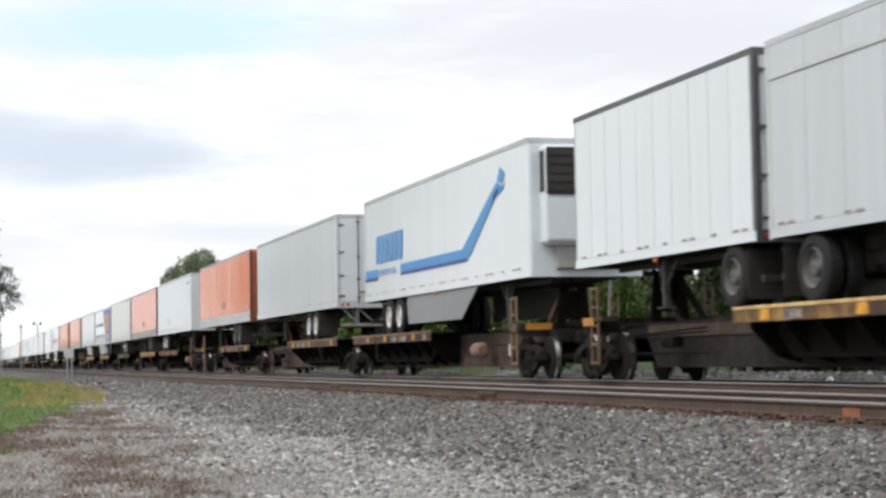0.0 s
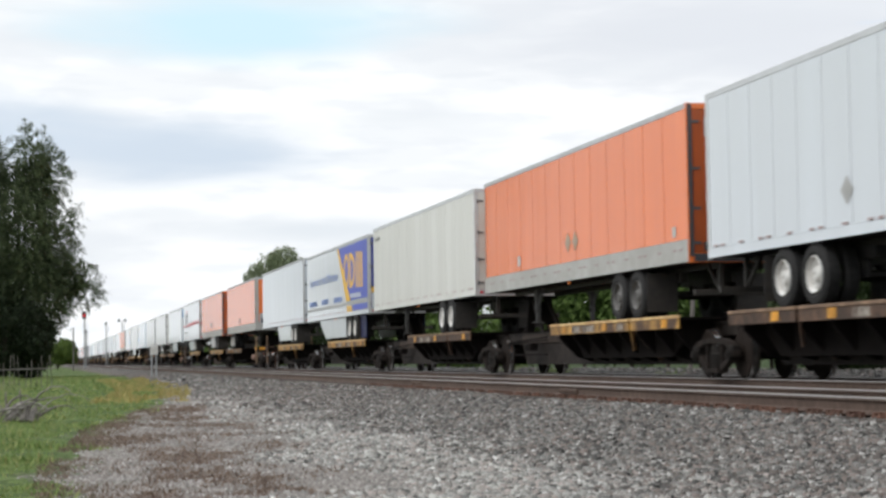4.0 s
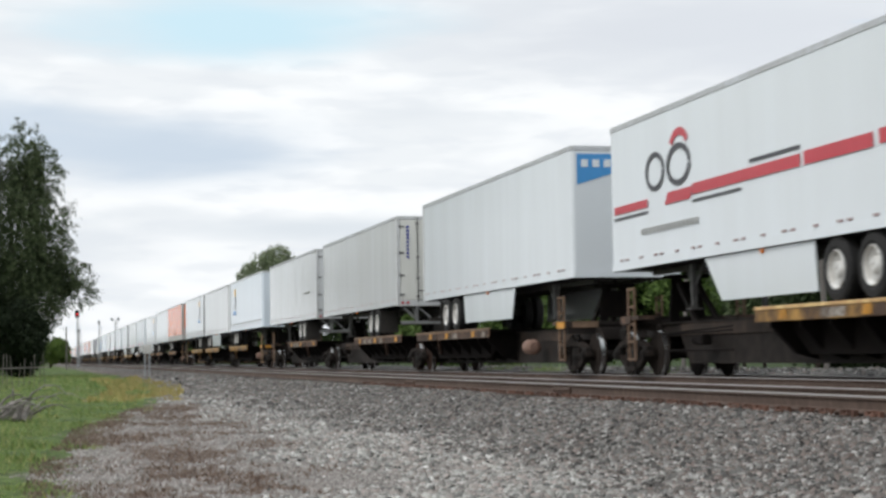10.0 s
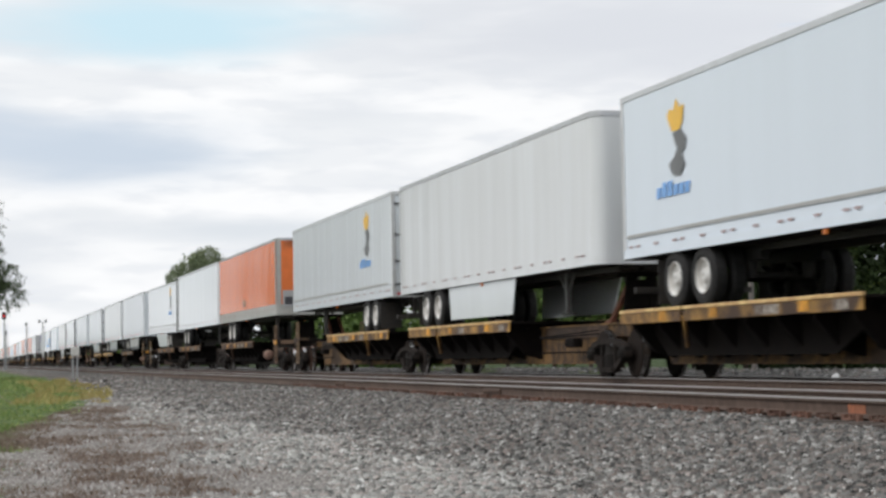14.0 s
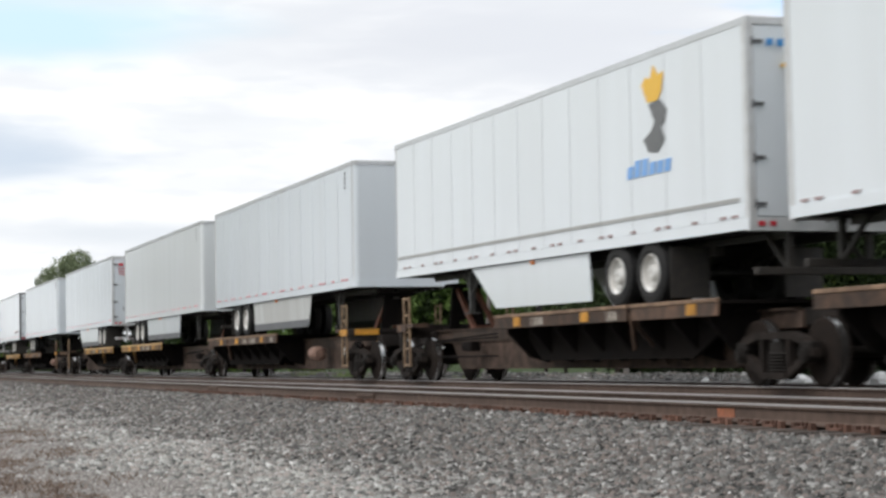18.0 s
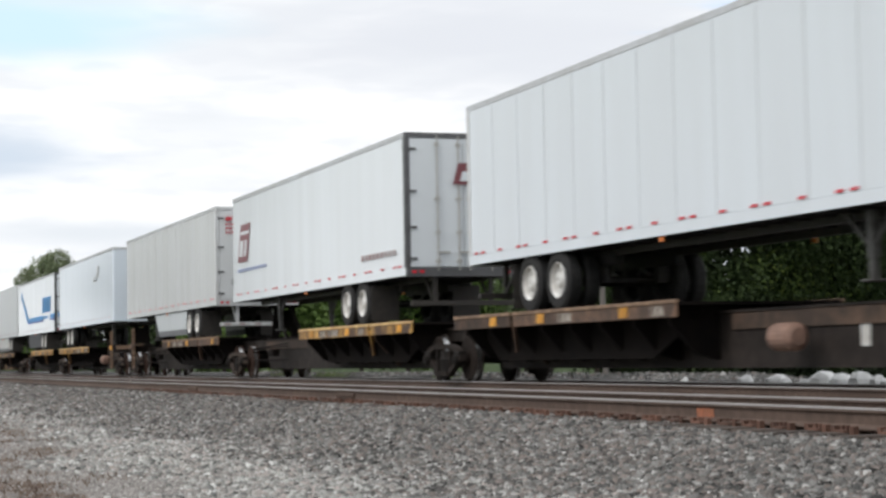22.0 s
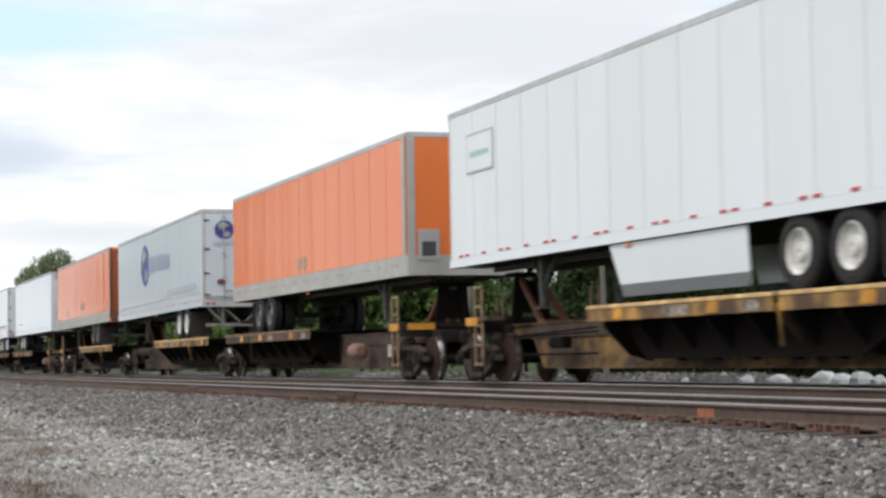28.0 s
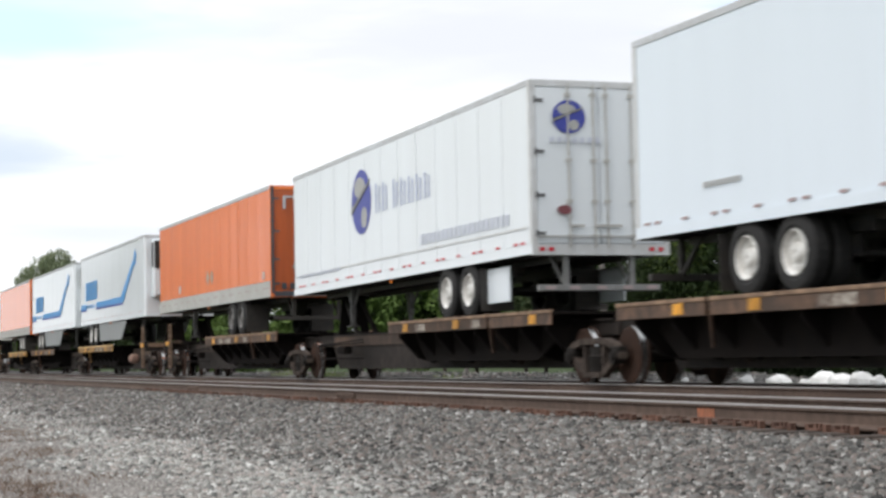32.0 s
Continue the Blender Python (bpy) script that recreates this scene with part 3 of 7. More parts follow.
def build_turf():
    rng = np.random.default_rng(8)
    rows, dry = [], []
    for y0, y1, count, h in ((12.5, 22, 30000, 0.062), (22, 36, 30000, 0.07), (36, 66, 28000, 0.08), (66, 140, 16000, 0.15)):
        for a, b, s, r in rng.uniform(0, 1, (count, 4)):
            y = y0 + (y1 - y0) * b
            e = grass_edge(y)
            left = -2.5 - 0.02 * y
            x = left + (e + 1.1 - left) * a
            k = noise.noise((x * 0.9, y * 0.5, 2.0))
            if x > e - 0.35 + 1.5 * k + 0.6 * noise.noise((x * 2.7, y * 1.3, 6.0)) or (k < -0.3 and r > 0.3):
                if x > e - 0.6 and k > -0.1 and r < 0.6 and y < 45:
                    dry.append((x + 0.7 * s, y, ground_z(x, y), h * (0.25 + 0.35 * s), 0.7))
                continue
            rows.append((x, y, ground_z(x, y) - 0.01, h * (0.5 + s * s) * (0.75 + 1.3 * max(0.0, noise.noise((x * 1.7, y * 0.9, 7.0)))), 1.0))
    for a, b, s in rng.uniform(0, 1, (60000, 3)):
        y = 12.0 + 30 * b * b
        x = grass_edge(y) - 0.35 + 3.2 * a
        if weedy(x, y):
            dry.append((x, y, ground_z(x, y), 0.05 * (0.4 + s) * (0.7 + y / 60), 0.75))
    tan = []
    for a, b, q in rng.uniform(0, 1, (9000, 3)):
        y = 46 + 60 * a
        x = grass_edge(y) - 1.9 + 2.5 * b
        if noise.noise((x * 0.8, y * 0.25, 9.0)) > -0.1:
            tan.append((x, y, ground_z(x, y) - 0.01, 0.13 * (0.5 + q), 1.0))
    # upright clumps of dead stalks
    for k in range(46):
        y0 = 13 + 22 * rng.uniform() ** 1.3
        x0 = grass_edge(y0) + rng.uniform(-0.1, 2.3)
        for a, b, q in rng.normal(0, 1, (70, 3)):
            x, y = x0 + 0.13 * a, y0 + 0.3 * b
            dry.append((x, y, ground_z(x, y) - 0.01, 0.042 * (1.0 + 0.4 * abs(q)), 1.1))
    tall, far = [], []
    for a, b, q in rng.uniform(0, 1, (9000, 3)):
        y = 34 + 60 * a
        x = -2.9 - 0.012 * y + (1.9 + 0.018 * y) * b
        if noise.noise((x * 0.7, y * 0.2, 4.0)) + 0.9 * (0.55 - b) > 0.0:
            tall.append((x, y, ground_z(x, y) - 0.02, (0.16 + 0.34 * (1 - b)) * (0.4 + q), 1.0))
    scatter("tall_weeds", tall, BLADE, [(0, 1, 2)], WEEDS, "tall pale green weeds along the old fence", "weeds", 10)
    for x0, y0, k in ((16.4, 58.0, 120), (16.5, 59.6, 160), (16.9, 66.5, 80), (16.3, 47.0, 60)):
        for a, b, q in rng.normal(0, 1, (k, 3)):
            x, y = x0 + 0.25 * a, y0 + 0.45 * b
            far.append((x, y, ground_z(x, y) - 0.02, 0.17 * (0.7 + 0.4 * abs(q)), 1.2))
    scatter("shoulder_weeds", far, BLADE, [(0, 1, 2)], WEEDS, "green weeds on the far track shoulder", "weeds", 12)
    scatter("tan_grass", tan, BLADE, [(0, 1, 2)], TANGRASS, "yellowed grass beside the ballast", "grass", 7)
    scatter("grass", rows, BLADE, [(0, 1, 2)], BLADES, "short green and yellowing grass along the gravel", "grass", 5)
    scatter("dry_weeds", dry, BLADE, [(0, 1, 2)], STRAW, "dead brown weeds in the gravel edge", "weeds", 6)


build_ballast()
build_turf()


# ---- tracks ----
def rail_outline():
    half = [(0.0, 0.0), (0.030, 0.0), (0.036, -0.008), (0.036, -0.032), (0.012, -0.045), (0.009, -0.130), (0.030, -0.150), (0.070, -0.160), (0.070, -0.172)]
    return half + [(-x, z) for x, z in half[::-1]]


def build_rail(name, x, label):
    pts = rail_outline()
    bm = bmesh.new()
    ys = [-60, 0, 40, 100, 300, 1500]
    rings = [[bm.verts.new((x + a, y, z)) for a, z in pts] for y in ys]
    for r0, r1 in zip(rings, rings[1:]):
        for i in range(len(pts)):
            j = (i + 1) % len(pts)
            bm.faces.new((r0[i], r0[j], r1[j], r1[i]))
    bmesh.ops.recalc_face_normals(bm, faces=bm.faces[:])
    ob = part(name, bm, RAILSIDE)
    tagged(ob, label, "rail", "rails", "structure")
    bm = bmesh.new()
    box(bm, x - 0.0375, x + 0.0375, -60, 1500, -0.013, 0.003)
    part("rail_head", bm, RAILTOP, ob, "polished running surface")
    return ob


def tie_mesh(bm):
    box(bm, -1.3, 1.3, -0.115, 0.115, -0.19, 0.0, 0.012)


def plate_mesh(bm):
    box(bm, -0.16, 0.16, -0.09, 0.09, 0.0, 0.018)
    for sx in (-1, 1):
        box(bm, sx * 0.095 - 0.014, sx * 0.095 + 0.014, -0.05, -0.02, 0.01, 0.055)
        box(bm, sx * 0.095 - 0.014, sx * 0.095 + 0.014, 0.02, 0.05, 0.01, 0.055)
        box(bm, sx * 0.10 - 0.025, sx * 0.10 + 0.025, 0.11, 0.17, -0.02, 0.05)
        box(bm, sx * 0.10 - 0.025, sx * 0.10 + 0.025, -0.17, -0.11, -0.02, 0.05)


def build_tracks():
    rng = random.Random(3)
    for x, name in ((TRACK_NEAR, "near"), (TRACK_TRAIN, "far")):
        for side in (-1, 1):
            r = build_rail("rail", x + side * 0.7525, "rusty steel rail with a polished head on wooden ties")
            if x == TRACK_NEAR and side < 0:
                bm = bmesh.new()
                box(bm, x - 0.7525 - 0.016, x - 0.7525, 15.38, 15.72, -0.135, -0.05)
                part("paint_mark", bm, SPRAY, r, "orange sprayed paint mark on the rail")
                for y in (27.6, 39.5):
                    bm = bmesh.new()
                    box(bm, x - 0.7525 - 0.05, x - 0.7525 + 0.05, y - 0.45, y + 0.45, -0.14, -0.05, 0.01)
                    for k in range(6):
                        rod(bm, (x - 0.83, y - 0.38 + k * 0.15, -0.095), (x - 0.76, y - 0.38 + k * 0.15, -0.095), 0.017, 6)
                    part("joint_bar", bm, RAILSIDE, r, "bolted rail joint bar")
        bed = thing("track_ties", pose(x, 0, 0), "weathered wooden ties under the %s track" % name, "ties")
        bed["kind"] = "structure"
        tm, pm = shared("tie", tie_mesh, TIE), shared("tie_plate", plate_mesh, RUSTCLIP)
        y = 6.0 if x == TRACK_NEAR else 16.0
        while y < (75 if x == TRACK_NEAR else 60):
            t = put("tie", tm, bed, (rng.uniform(-0.05, 0.05), y + rng.uniform(-0.03, 0.03), -0.19), rz=rng.uniform(-0.015, 0.015))
            if y < 45 and x == TRACK_NEAR:
                put("tie_plate", pm, t, (-0.7525, 0, 0.0))
            y += 0.53


build_tracks()


# ---- trees, poles and signals ----
BARK = material("grey_brown_bark", (0.10, 0.08, 0.06), 0.95, dark=(0.04, 0.03, 0.025), grain=14, amount=0.8, bump=0.02)
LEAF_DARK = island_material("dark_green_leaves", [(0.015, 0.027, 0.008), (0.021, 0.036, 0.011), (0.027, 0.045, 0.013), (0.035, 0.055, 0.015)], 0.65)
LEAF_MID = island_material("mid_green_leaves", [(0.045, 0.078, 0.018), (0.065, 0.11, 0.026), (0.09, 0.145, 0.034), (0.12, 0.18, 0.045)], 0.65)
LEAF_GREY = island_material("grey_green_leaves", [(0.042, 0.064, 0.028), (0.068, 0.098, 0.042), (0.10, 0.135, 0.062), (0.15, 0.185, 0.095)], 0.65)
# greens paled: distance haze mixed into the leaf colour
LEAF_HAZY = island_material("pale_grey_green_crown_leaves", [(0.12, 0.155, 0.085), (0.16, 0.20, 0.11), (0.21, 0.25, 0.145), (0.27, 0.30, 0.19)], 0.65)
# one willow in two tones: inner shade and lit outer sprays put into leaf colour
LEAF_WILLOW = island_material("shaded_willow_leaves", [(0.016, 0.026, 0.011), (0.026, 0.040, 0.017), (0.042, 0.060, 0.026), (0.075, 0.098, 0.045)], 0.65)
LEAF_EDGELIT = island_material("pale_willow_spray_leaves", [(0.035, 0.052, 0.022), (0.055, 0.08, 0.034), (0.085, 0.115, 0.052), (0.13, 0.155, 0.085)], 0.6)
LEAF_TOPLIT = island_material("upper_crown_leaves", [(0.045, 0.075, 0.016), (0.07, 0.105, 0.022), (0.11, 0.14, 0.032)], 0.65)
# dark leaf green lowered further: shade behind the train and under the willow painted in
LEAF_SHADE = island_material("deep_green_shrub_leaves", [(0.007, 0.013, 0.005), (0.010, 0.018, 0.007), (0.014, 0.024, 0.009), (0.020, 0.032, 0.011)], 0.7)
LEAF_BRIGHT = island_material("sunlit_bush_leaves", [(0.06, 0.10, 0.02), (0.09, 0.14, 0.03), (0.13, 0.19, 0.045)], 0.65)
POLE = material("weathered_grey_pole_wood", (0.20, 0.185, 0.17), 0.9, dark=(0.10, 0.09, 0.08), grain=9, amount=0.7, bump=0.01, streak=True)
MAST = material("grey_galvanised_mast", (0.38, 0.39, 0.40), 0.5, 0.5, grain=8, amount=0.4)
BLACK = material("black_signal_housing", (0.02, 0.02, 0.02), 0.6, bump=0)
REDLAMP = glow("red_signal_lens", (1.0, 0.03, 0.04), 1.3)
DEADWOOD = material("bleached_dead_wood", (0.34, 0.315, 0.295), 0.9, dark=(0.10, 0.09, 0.08), grain=12, amount=0.8, bump=0.01)
CHALK = material("white_limestone", (0.86, 0.86, 0.85), 0.9, dark=(0.45, 0.45, 0.45), grain=6, amount=0.5, bump=0.03, per_object=0.15)


def leaf_cloud(name, parent, blobs, count, size, mat, seed, long=1.6):
    """A crown of separate leaves, thick near the outside of each clump and thin within."""
    rng = np.random.default_rng(seed)
    vol = np.array([(b[3] * b[4] + b[3] * b[5] + b[4] * b[5]) for b in blobs])
    pick = rng.choice(len(blobs), count, p=vol / vol.sum())
    b = np.array(blobs, dtype=float)[pick]
    d = rng.normal(size=(count, 3))
    d /= np.linalg.norm(d, axis=1, keepdims=True)
    r = np.clip(1.0 - np.abs(rng.normal(0, 0.22, count)) + rng.normal(0, 0.05, count), 0.1, 1.12)
    lump = np.array([1 + 0.26 * noise.noise(Vector(v) * 2.6 + Vector((seed, 0, float(k)))) + 0.14 * noise.noise(Vector(v) * 6.0) for v, k in zip(d, pick)])
    p = b[:, :3] + d * b[:, 3:6] * (r * lump)[:, None]
    a = rng.normal(size=(count, 3))
    a[:, 2] -= 0.25
    a /= np.linalg.norm(a, axis=1, keepdims=True)
    c = np.cross(a, rng.normal(size=(count, 3)))
    c /= np.linalg.norm(c, axis=1, keepdims=True)
    s = size * rng.uniform(0.6, 1.3, (count, 1))
    v = np.stack([p - a * s * long, p + c * s * 0.55, p + a * s * long, p - c * s * 0.55], 1).reshape(-1, 3)
    me = bpy.data.meshes.new(name)
    me.vertices.add(len(v))
    me.vertices.foreach_set("co", v.ravel())
    me.loops.add(count * 4)
    me.loops.foreach_set("vertex_index", np.arange(count * 4, dtype=np.int32))
    me.polygons.add(count)
    me.polygons.foreach_set("loop_start", (np.arange(count) * 4).astype(np.int32))
    me.polygons.foreach_set("loop_total", np.full(count, 4, dtype=np.int32))
    me.update(calc_edges=True)
    me.materials.append(mat)
    ob = new(name, me)
    ob.parent = parent
    return ob


def sprays(name, parent, blobs, count, leaves, size, mat, seed):
    """Loose hanging sprays: leaves strung along twigs that arch out and droop."""
    rng = np.random.default_rng(seed)
    b = np.array(blobs, dtype=float)
    vol = b[:, 3] * b[:, 5]
    b = b[rng.choice(len(b), count, p=vol / vol.sum())]
    d = rng.normal(size=(count, 3))
    d /= np.linalg.norm(d, axis=1, keepdims=True)
    root = b[:, :3] + d * b[:, 3:6] * rng.uniform(0.35, 0.95, (count, 1))
    out = d * np.array([1, 1, 0.5]) * rng.uniform(0.3, 0.75, (count, 1))
    s = np.linspace(0, 1, leaves)[None, :, None]
    drop = rng.uniform(0.2, 0.95, (count, 1))
    p = root[:, None] + out[:, None] * s + np.array([0, 0, 0.25]) * s
    p[:, :, 2] -= (drop * s[:, :, 0] ** 2)
    p = (p + rng.normal(0, 0.085, p.shape)).reshape(-1, 3)
    k = len(p)
    a = rng.normal(size=(k, 3)) * 0.7 + np.array([0, 0, -0.9])
    a /= np.linalg.norm(a, axis=1, keepdims=True)
    c = np.cross(a, rng.normal(size=(k, 3)))
    c /= np.linalg.norm(c, axis=1, keepdims=True)
    z = size * rng.uniform(0.6, 1.3, (k, 1))
    v = np.stack([p - a * z * 1.9, p + c * z * 0.5, p + a * z * 1.9, p - c * z * 0.5], 1).reshape(-1, 3)
    me = bpy.data.meshes.new(name)
    me.from_pydata(v.tolist(), [], np.arange(k * 4).reshape(-1, 4).tolist())
    me.materials.append(mat)
    ob = new(name, me)
    ob.parent = parent
    return tagged(ob, "feathery drooping leaf sprays")


def tree(x, y, blobs, count, size, mat, label, trunk=0.25, seed=1, z=None, kind="tree", long=1.6):
    """blobs: clumps of the crown as offsets from the foot and half sizes."""
    t = thing(kind, pose(x, y, ground_z(x, y) - 0.05 if z is None else z), label, kind)
    rng = random.Random(seed)
    top = max(b[2] for b in blobs)
    bm = bmesh.new()
    p, r = Vector((0, 0, 0)), trunk
    for k in range(5):
        q = p + Vector((rng.uniform(-0.12, 0.12), rng.uniform(-0.12, 0.12), top / 6))
        rod(bm, p, q, r, 9, r * 0.82)
        p, r = q, r * 0.82
    part("trunk", bm, BARK, t, "grey-brown bark trunk")
    for b in blobs[:9]:
        bm = bmesh.new()
        a = Vector((0, 0, min(b[2] * 0.5, top * 0.5)))
        c = Vector(b[:3])
        mid = (a + c) / 2 + Vector((0, 0, 0.12 * (c - a).length))
        rod(bm, a, mid, trunk * 0.42, 7, trunk * 0.28)
        rod(bm, mid, c, trunk * 0.28, 7, trunk * 0.08)
        part("limb", bm, BARK, t)
    leaf_cloud("crown", t, blobs, count, size, mat, seed, long)
    return t


def round_blobs(rx, rz, z, n, seed, ry=None, small=0.5):
    """Clumps packed over a dome-shaped crown."""
    rng = random.Random(seed)
    out = [(0, 0, z, rx * 0.72, (ry or rx) * 0.72, rz * 0.74)]
    for k in range(n):
        a, h = rng.uniform(0, 6.283), rng.uniform(-0.75, 0.95)
        w = math.sqrt(max(0.0, 1 - h * h))
        q = rng.uniform(0.26, 0.42) * small * 2
        out.append((rx * 0.74 * w * math.cos(a), (ry or rx) * 0.74 * w * math.sin(a), z + rz * 0.74 * h, rx * q, (ry or rx) * q, rz * q))
    return out


def build_trees():
    # willow-like tree beside the grass: dense heart, drooping sprays round it
    heart = [(-0.6, 0, 9.0, 3.7, 3.4, 5.6), (-4.6, 0, 13.2, 2.4, 2.0, 2.9), (-2.6, 0, 13.3, 2.2, 2.0, 2.6), (-3.5, 0, 6.0, 3.0, 3.0, 5.0), (1.2, -0.6, 5.6, 2.9, 2.2, 3.2), (0.8, 0, 2.4, 1.7, 1.8, 2.4), (-2, -1, 2.5, 2.6, 2.0, 2.6), (1.0, 0, 13.0, 1.4, 1.4, 2.2), (3.3, 0, 6.4, 1.2, 1.2, 1.1)]
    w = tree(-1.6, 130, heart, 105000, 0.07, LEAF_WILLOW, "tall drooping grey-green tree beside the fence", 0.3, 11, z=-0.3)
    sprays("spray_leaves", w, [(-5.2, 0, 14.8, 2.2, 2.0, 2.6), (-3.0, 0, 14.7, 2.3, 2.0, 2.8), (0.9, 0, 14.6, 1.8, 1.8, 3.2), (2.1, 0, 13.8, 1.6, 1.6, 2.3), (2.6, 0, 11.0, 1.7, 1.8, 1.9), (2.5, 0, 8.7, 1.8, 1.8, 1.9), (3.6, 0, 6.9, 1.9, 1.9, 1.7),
                               (4.5, 0, 5.6, 1.2, 1.5, 1.3), (0.5, -1.5, 9.0, 2.6, 2.2, 5.0), (-2.5, -1.5, 8.5, 2.6, 2.0, 5.5), (1.5, -1.2, 5.0, 2.2, 1.8, 2.6)], 3200, 26, 0.055, LEAF_EDGELIT, 12)
    # broad round maple behind the train
    dome = round_blobs(6.0, 4.9, 5.2, 60, 5, small=0.42) + [(-2.5, -3.0, 1.9, 2.6, 1.8, 1.8), (1.0, -3.6, 1.7, 2.8, 1.8, 1.7), (3.6, -2.6, 1.9, 2.4, 1.8, 1.8), (-0.5, -3.2, 3.4, 2.6, 1.8, 1.8)]
    maple = tree(33.8, 60.5, dome, 150000, 0.075, LEAF_DARK, "broad round dark green tree beyond the tracks", 0.3, 21, long=1.05)
    leaf_cloud("inner_leaves", maple, [(0, 0, 4.4, 4.4, 4.0, 3.6), (0, -1.0, 2.0, 4.6, 3.2, 1.9), (1.5, 0, 3.0, 3.0, 3.0, 2.6)], 9000, 0.2, LEAF_DARK, 53)
    rng = random.Random(51)
    # tuft tops get a lighter green: light from above painted as leaf colour
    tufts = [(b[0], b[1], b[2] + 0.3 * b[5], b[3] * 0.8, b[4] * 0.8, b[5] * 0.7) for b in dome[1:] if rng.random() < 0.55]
    leaf_cloud("light_leaves", maple, tufts, 42000, 0.068, LEAF_TOPLIT, 52, 1.05)
    tree(25.5, 57.5, round_blobs(1.3, 2.6, 2.9, 14, 6), 14000, 0.07, LEAF_DARK, "narrow dark shrub beside the broad tree", 0.1, 22)
    tree(40.5, 62.0, round_blobs(4.2, 3.2, 3.4, 26, 7), 22000, 0.12, LEAF_DARK, "dark green tree beyond the tracks", 0.25, 23)
    # lower trees beyond, seen in the gap of the train
    spots = ((27.6, 92, 2.8, 3.4, 3.9, LEAF_MID), (29.8, 91, 1.9, 3.4, 5.4, LEAF_DARK), (31.4, 90, 2.9, 3.4, 3.9, LEAF_MID), (34.4, 93, 2.0, 3.2, 4.0, LEAF_GREY), (36.8, 92, 2.2, 2.8, 3.3, LEAF_GREY),
             (38.8, 94, 2.2, 2.7, 3.3, LEAF_GREY), (41.5, 90, 3.0, 2.5, 2.7, LEAF_MID), (25.4, 96, 2.6, 2.8, 2.6, LEAF_MID), (23.8, 108, 2.8, 2.4, 2.2, LEAF_MID), (44.5, 92, 3.0, 3.0, 3.0, LEAF_DARK))
    for k, (x, y, rx, rz, z, mat) in enumerate(spots):
        tree(x, y, round_blobs(rx, rz, z, 16, 30 + k, small=0.55), 9000, 0.12, mat, ("bright green roadside tree", "dark green roadside tree", "thin grey-green roadside tree")[(LEAF_MID, LEAF_DARK, LEAF_GREY).index(mat)], 0.12, 40 + k)
    # shrub belt close behind the train
    rng = random.Random(9)
    for k in range(16):
        y = 14 + k * 3.6
        x = 24.5 + 0.12 * y + rng.uniform(-0.8, 1.2)
        h = rng.uniform(0.9, 1.5) if y > 40 else rng.uniform(1.6, 2.6)
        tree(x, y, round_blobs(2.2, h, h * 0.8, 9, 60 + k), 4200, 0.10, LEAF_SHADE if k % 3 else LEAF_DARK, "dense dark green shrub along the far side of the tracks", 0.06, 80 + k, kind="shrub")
    for k in range(14):
        y = 125 + k * 22
        x = 27 + rng.uniform(-2, 5)
        h = rng.uniform(2.2, 3.6)
        tree(x, y, round_blobs(4.0, h, h * 0.9, 9, 90 + k), 2600, 0.22, LEAF_DARK if k % 2 else LEAF_MID, "distant green tree along the line", 0.12, 110 + k)
    # crown that rises over the far train, its leaf colour paled for distance haze
    tree(27.2, 220, [(0, 0, 11.2, 2.8, 3, 2.8), (1.5, 0, 13.3, 1.5, 2, 1.7), (-2.1, 0, 10.9, 1.6, 2, 1.8), (2.7, 0, 11.6, 1.5, 2, 1.9), (0.2, 0, 13.0, 1.1, 2, 1.5), (0.3, 0, 6, 3.5, 3, 4)], 13000, 0.13, LEAF_HAZY, "tall green tree rising behind the train", 0.3, 131)
    tree(37.5, 215, [(0, 0, 10.6, 1.6, 1.6, 2.2), (0, 0, 6, 3.0, 3, 4)], 4000, 0.22, LEAF_MID, "tall green tree rising behind the train", 0.3, 133)
    # bushes by the line on the near side
    tree(2.4, 300, round_blobs(3.2, 2.6, 2.4, 14, 140), 14000, 0.14, LEAF_BRIGHT, "green bush beside the line", 0.15, 141, z=-0.3, kind="bush")
    tree(-2.5, 280, round_blobs(4.0, 3.0, 2.6, 14, 142), 14000, 0.14, LEAF_BRIGHT, "green bush beside the line", 0.15, 143, z=-0.3, kind="bush")
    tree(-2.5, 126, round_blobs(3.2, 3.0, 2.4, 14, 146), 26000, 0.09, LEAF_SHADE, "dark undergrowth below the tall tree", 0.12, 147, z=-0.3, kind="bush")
    tree(-4.5, 150, round_blobs(5.0, 3.4, 3.0, 16, 144), 12000, 0.16, LEAF_DARK, "dark bush under the tall tree", 0.2, 145, z=-0.3, kind="bush")


build_trees()


def pole_thing(x, y, h, lean, r, label, arm=True):
    p = thing("utility_pole", pose(x, y, ground_z(x, y) - 0.1, 0, lean, 0), label, "utility pole")
    bm = bmesh.new()
    rod(bm, (0, 0, 0), (0, 0, h), r, 12, r * 0.72)
    part("shaft", bm, POLE, p)
    if arm:
        bm = bmesh.new()
        box(bm, -0.4, 0.12, -0.05, 0.05, h - 0.62, h - 0.52)
        part("arm", bm, POLE, p, "short wooden side arm")
        bm = bmesh.new()
        rod(bm, (-0.22, 0, h - 1.75), (-0.22, 0, h - 1.2), 0.16, 12)
        part("transformer", bm, MAST, p, "small grey transformer can")
    for k in (-1, 1):
        bm = bmesh.new()
        rod(bm, (k * 0.08, 0, h), (k * 0.08, 0, h + 0.12), 0.04, 8)
        part("insulator", bm, MAST, p)
    return p


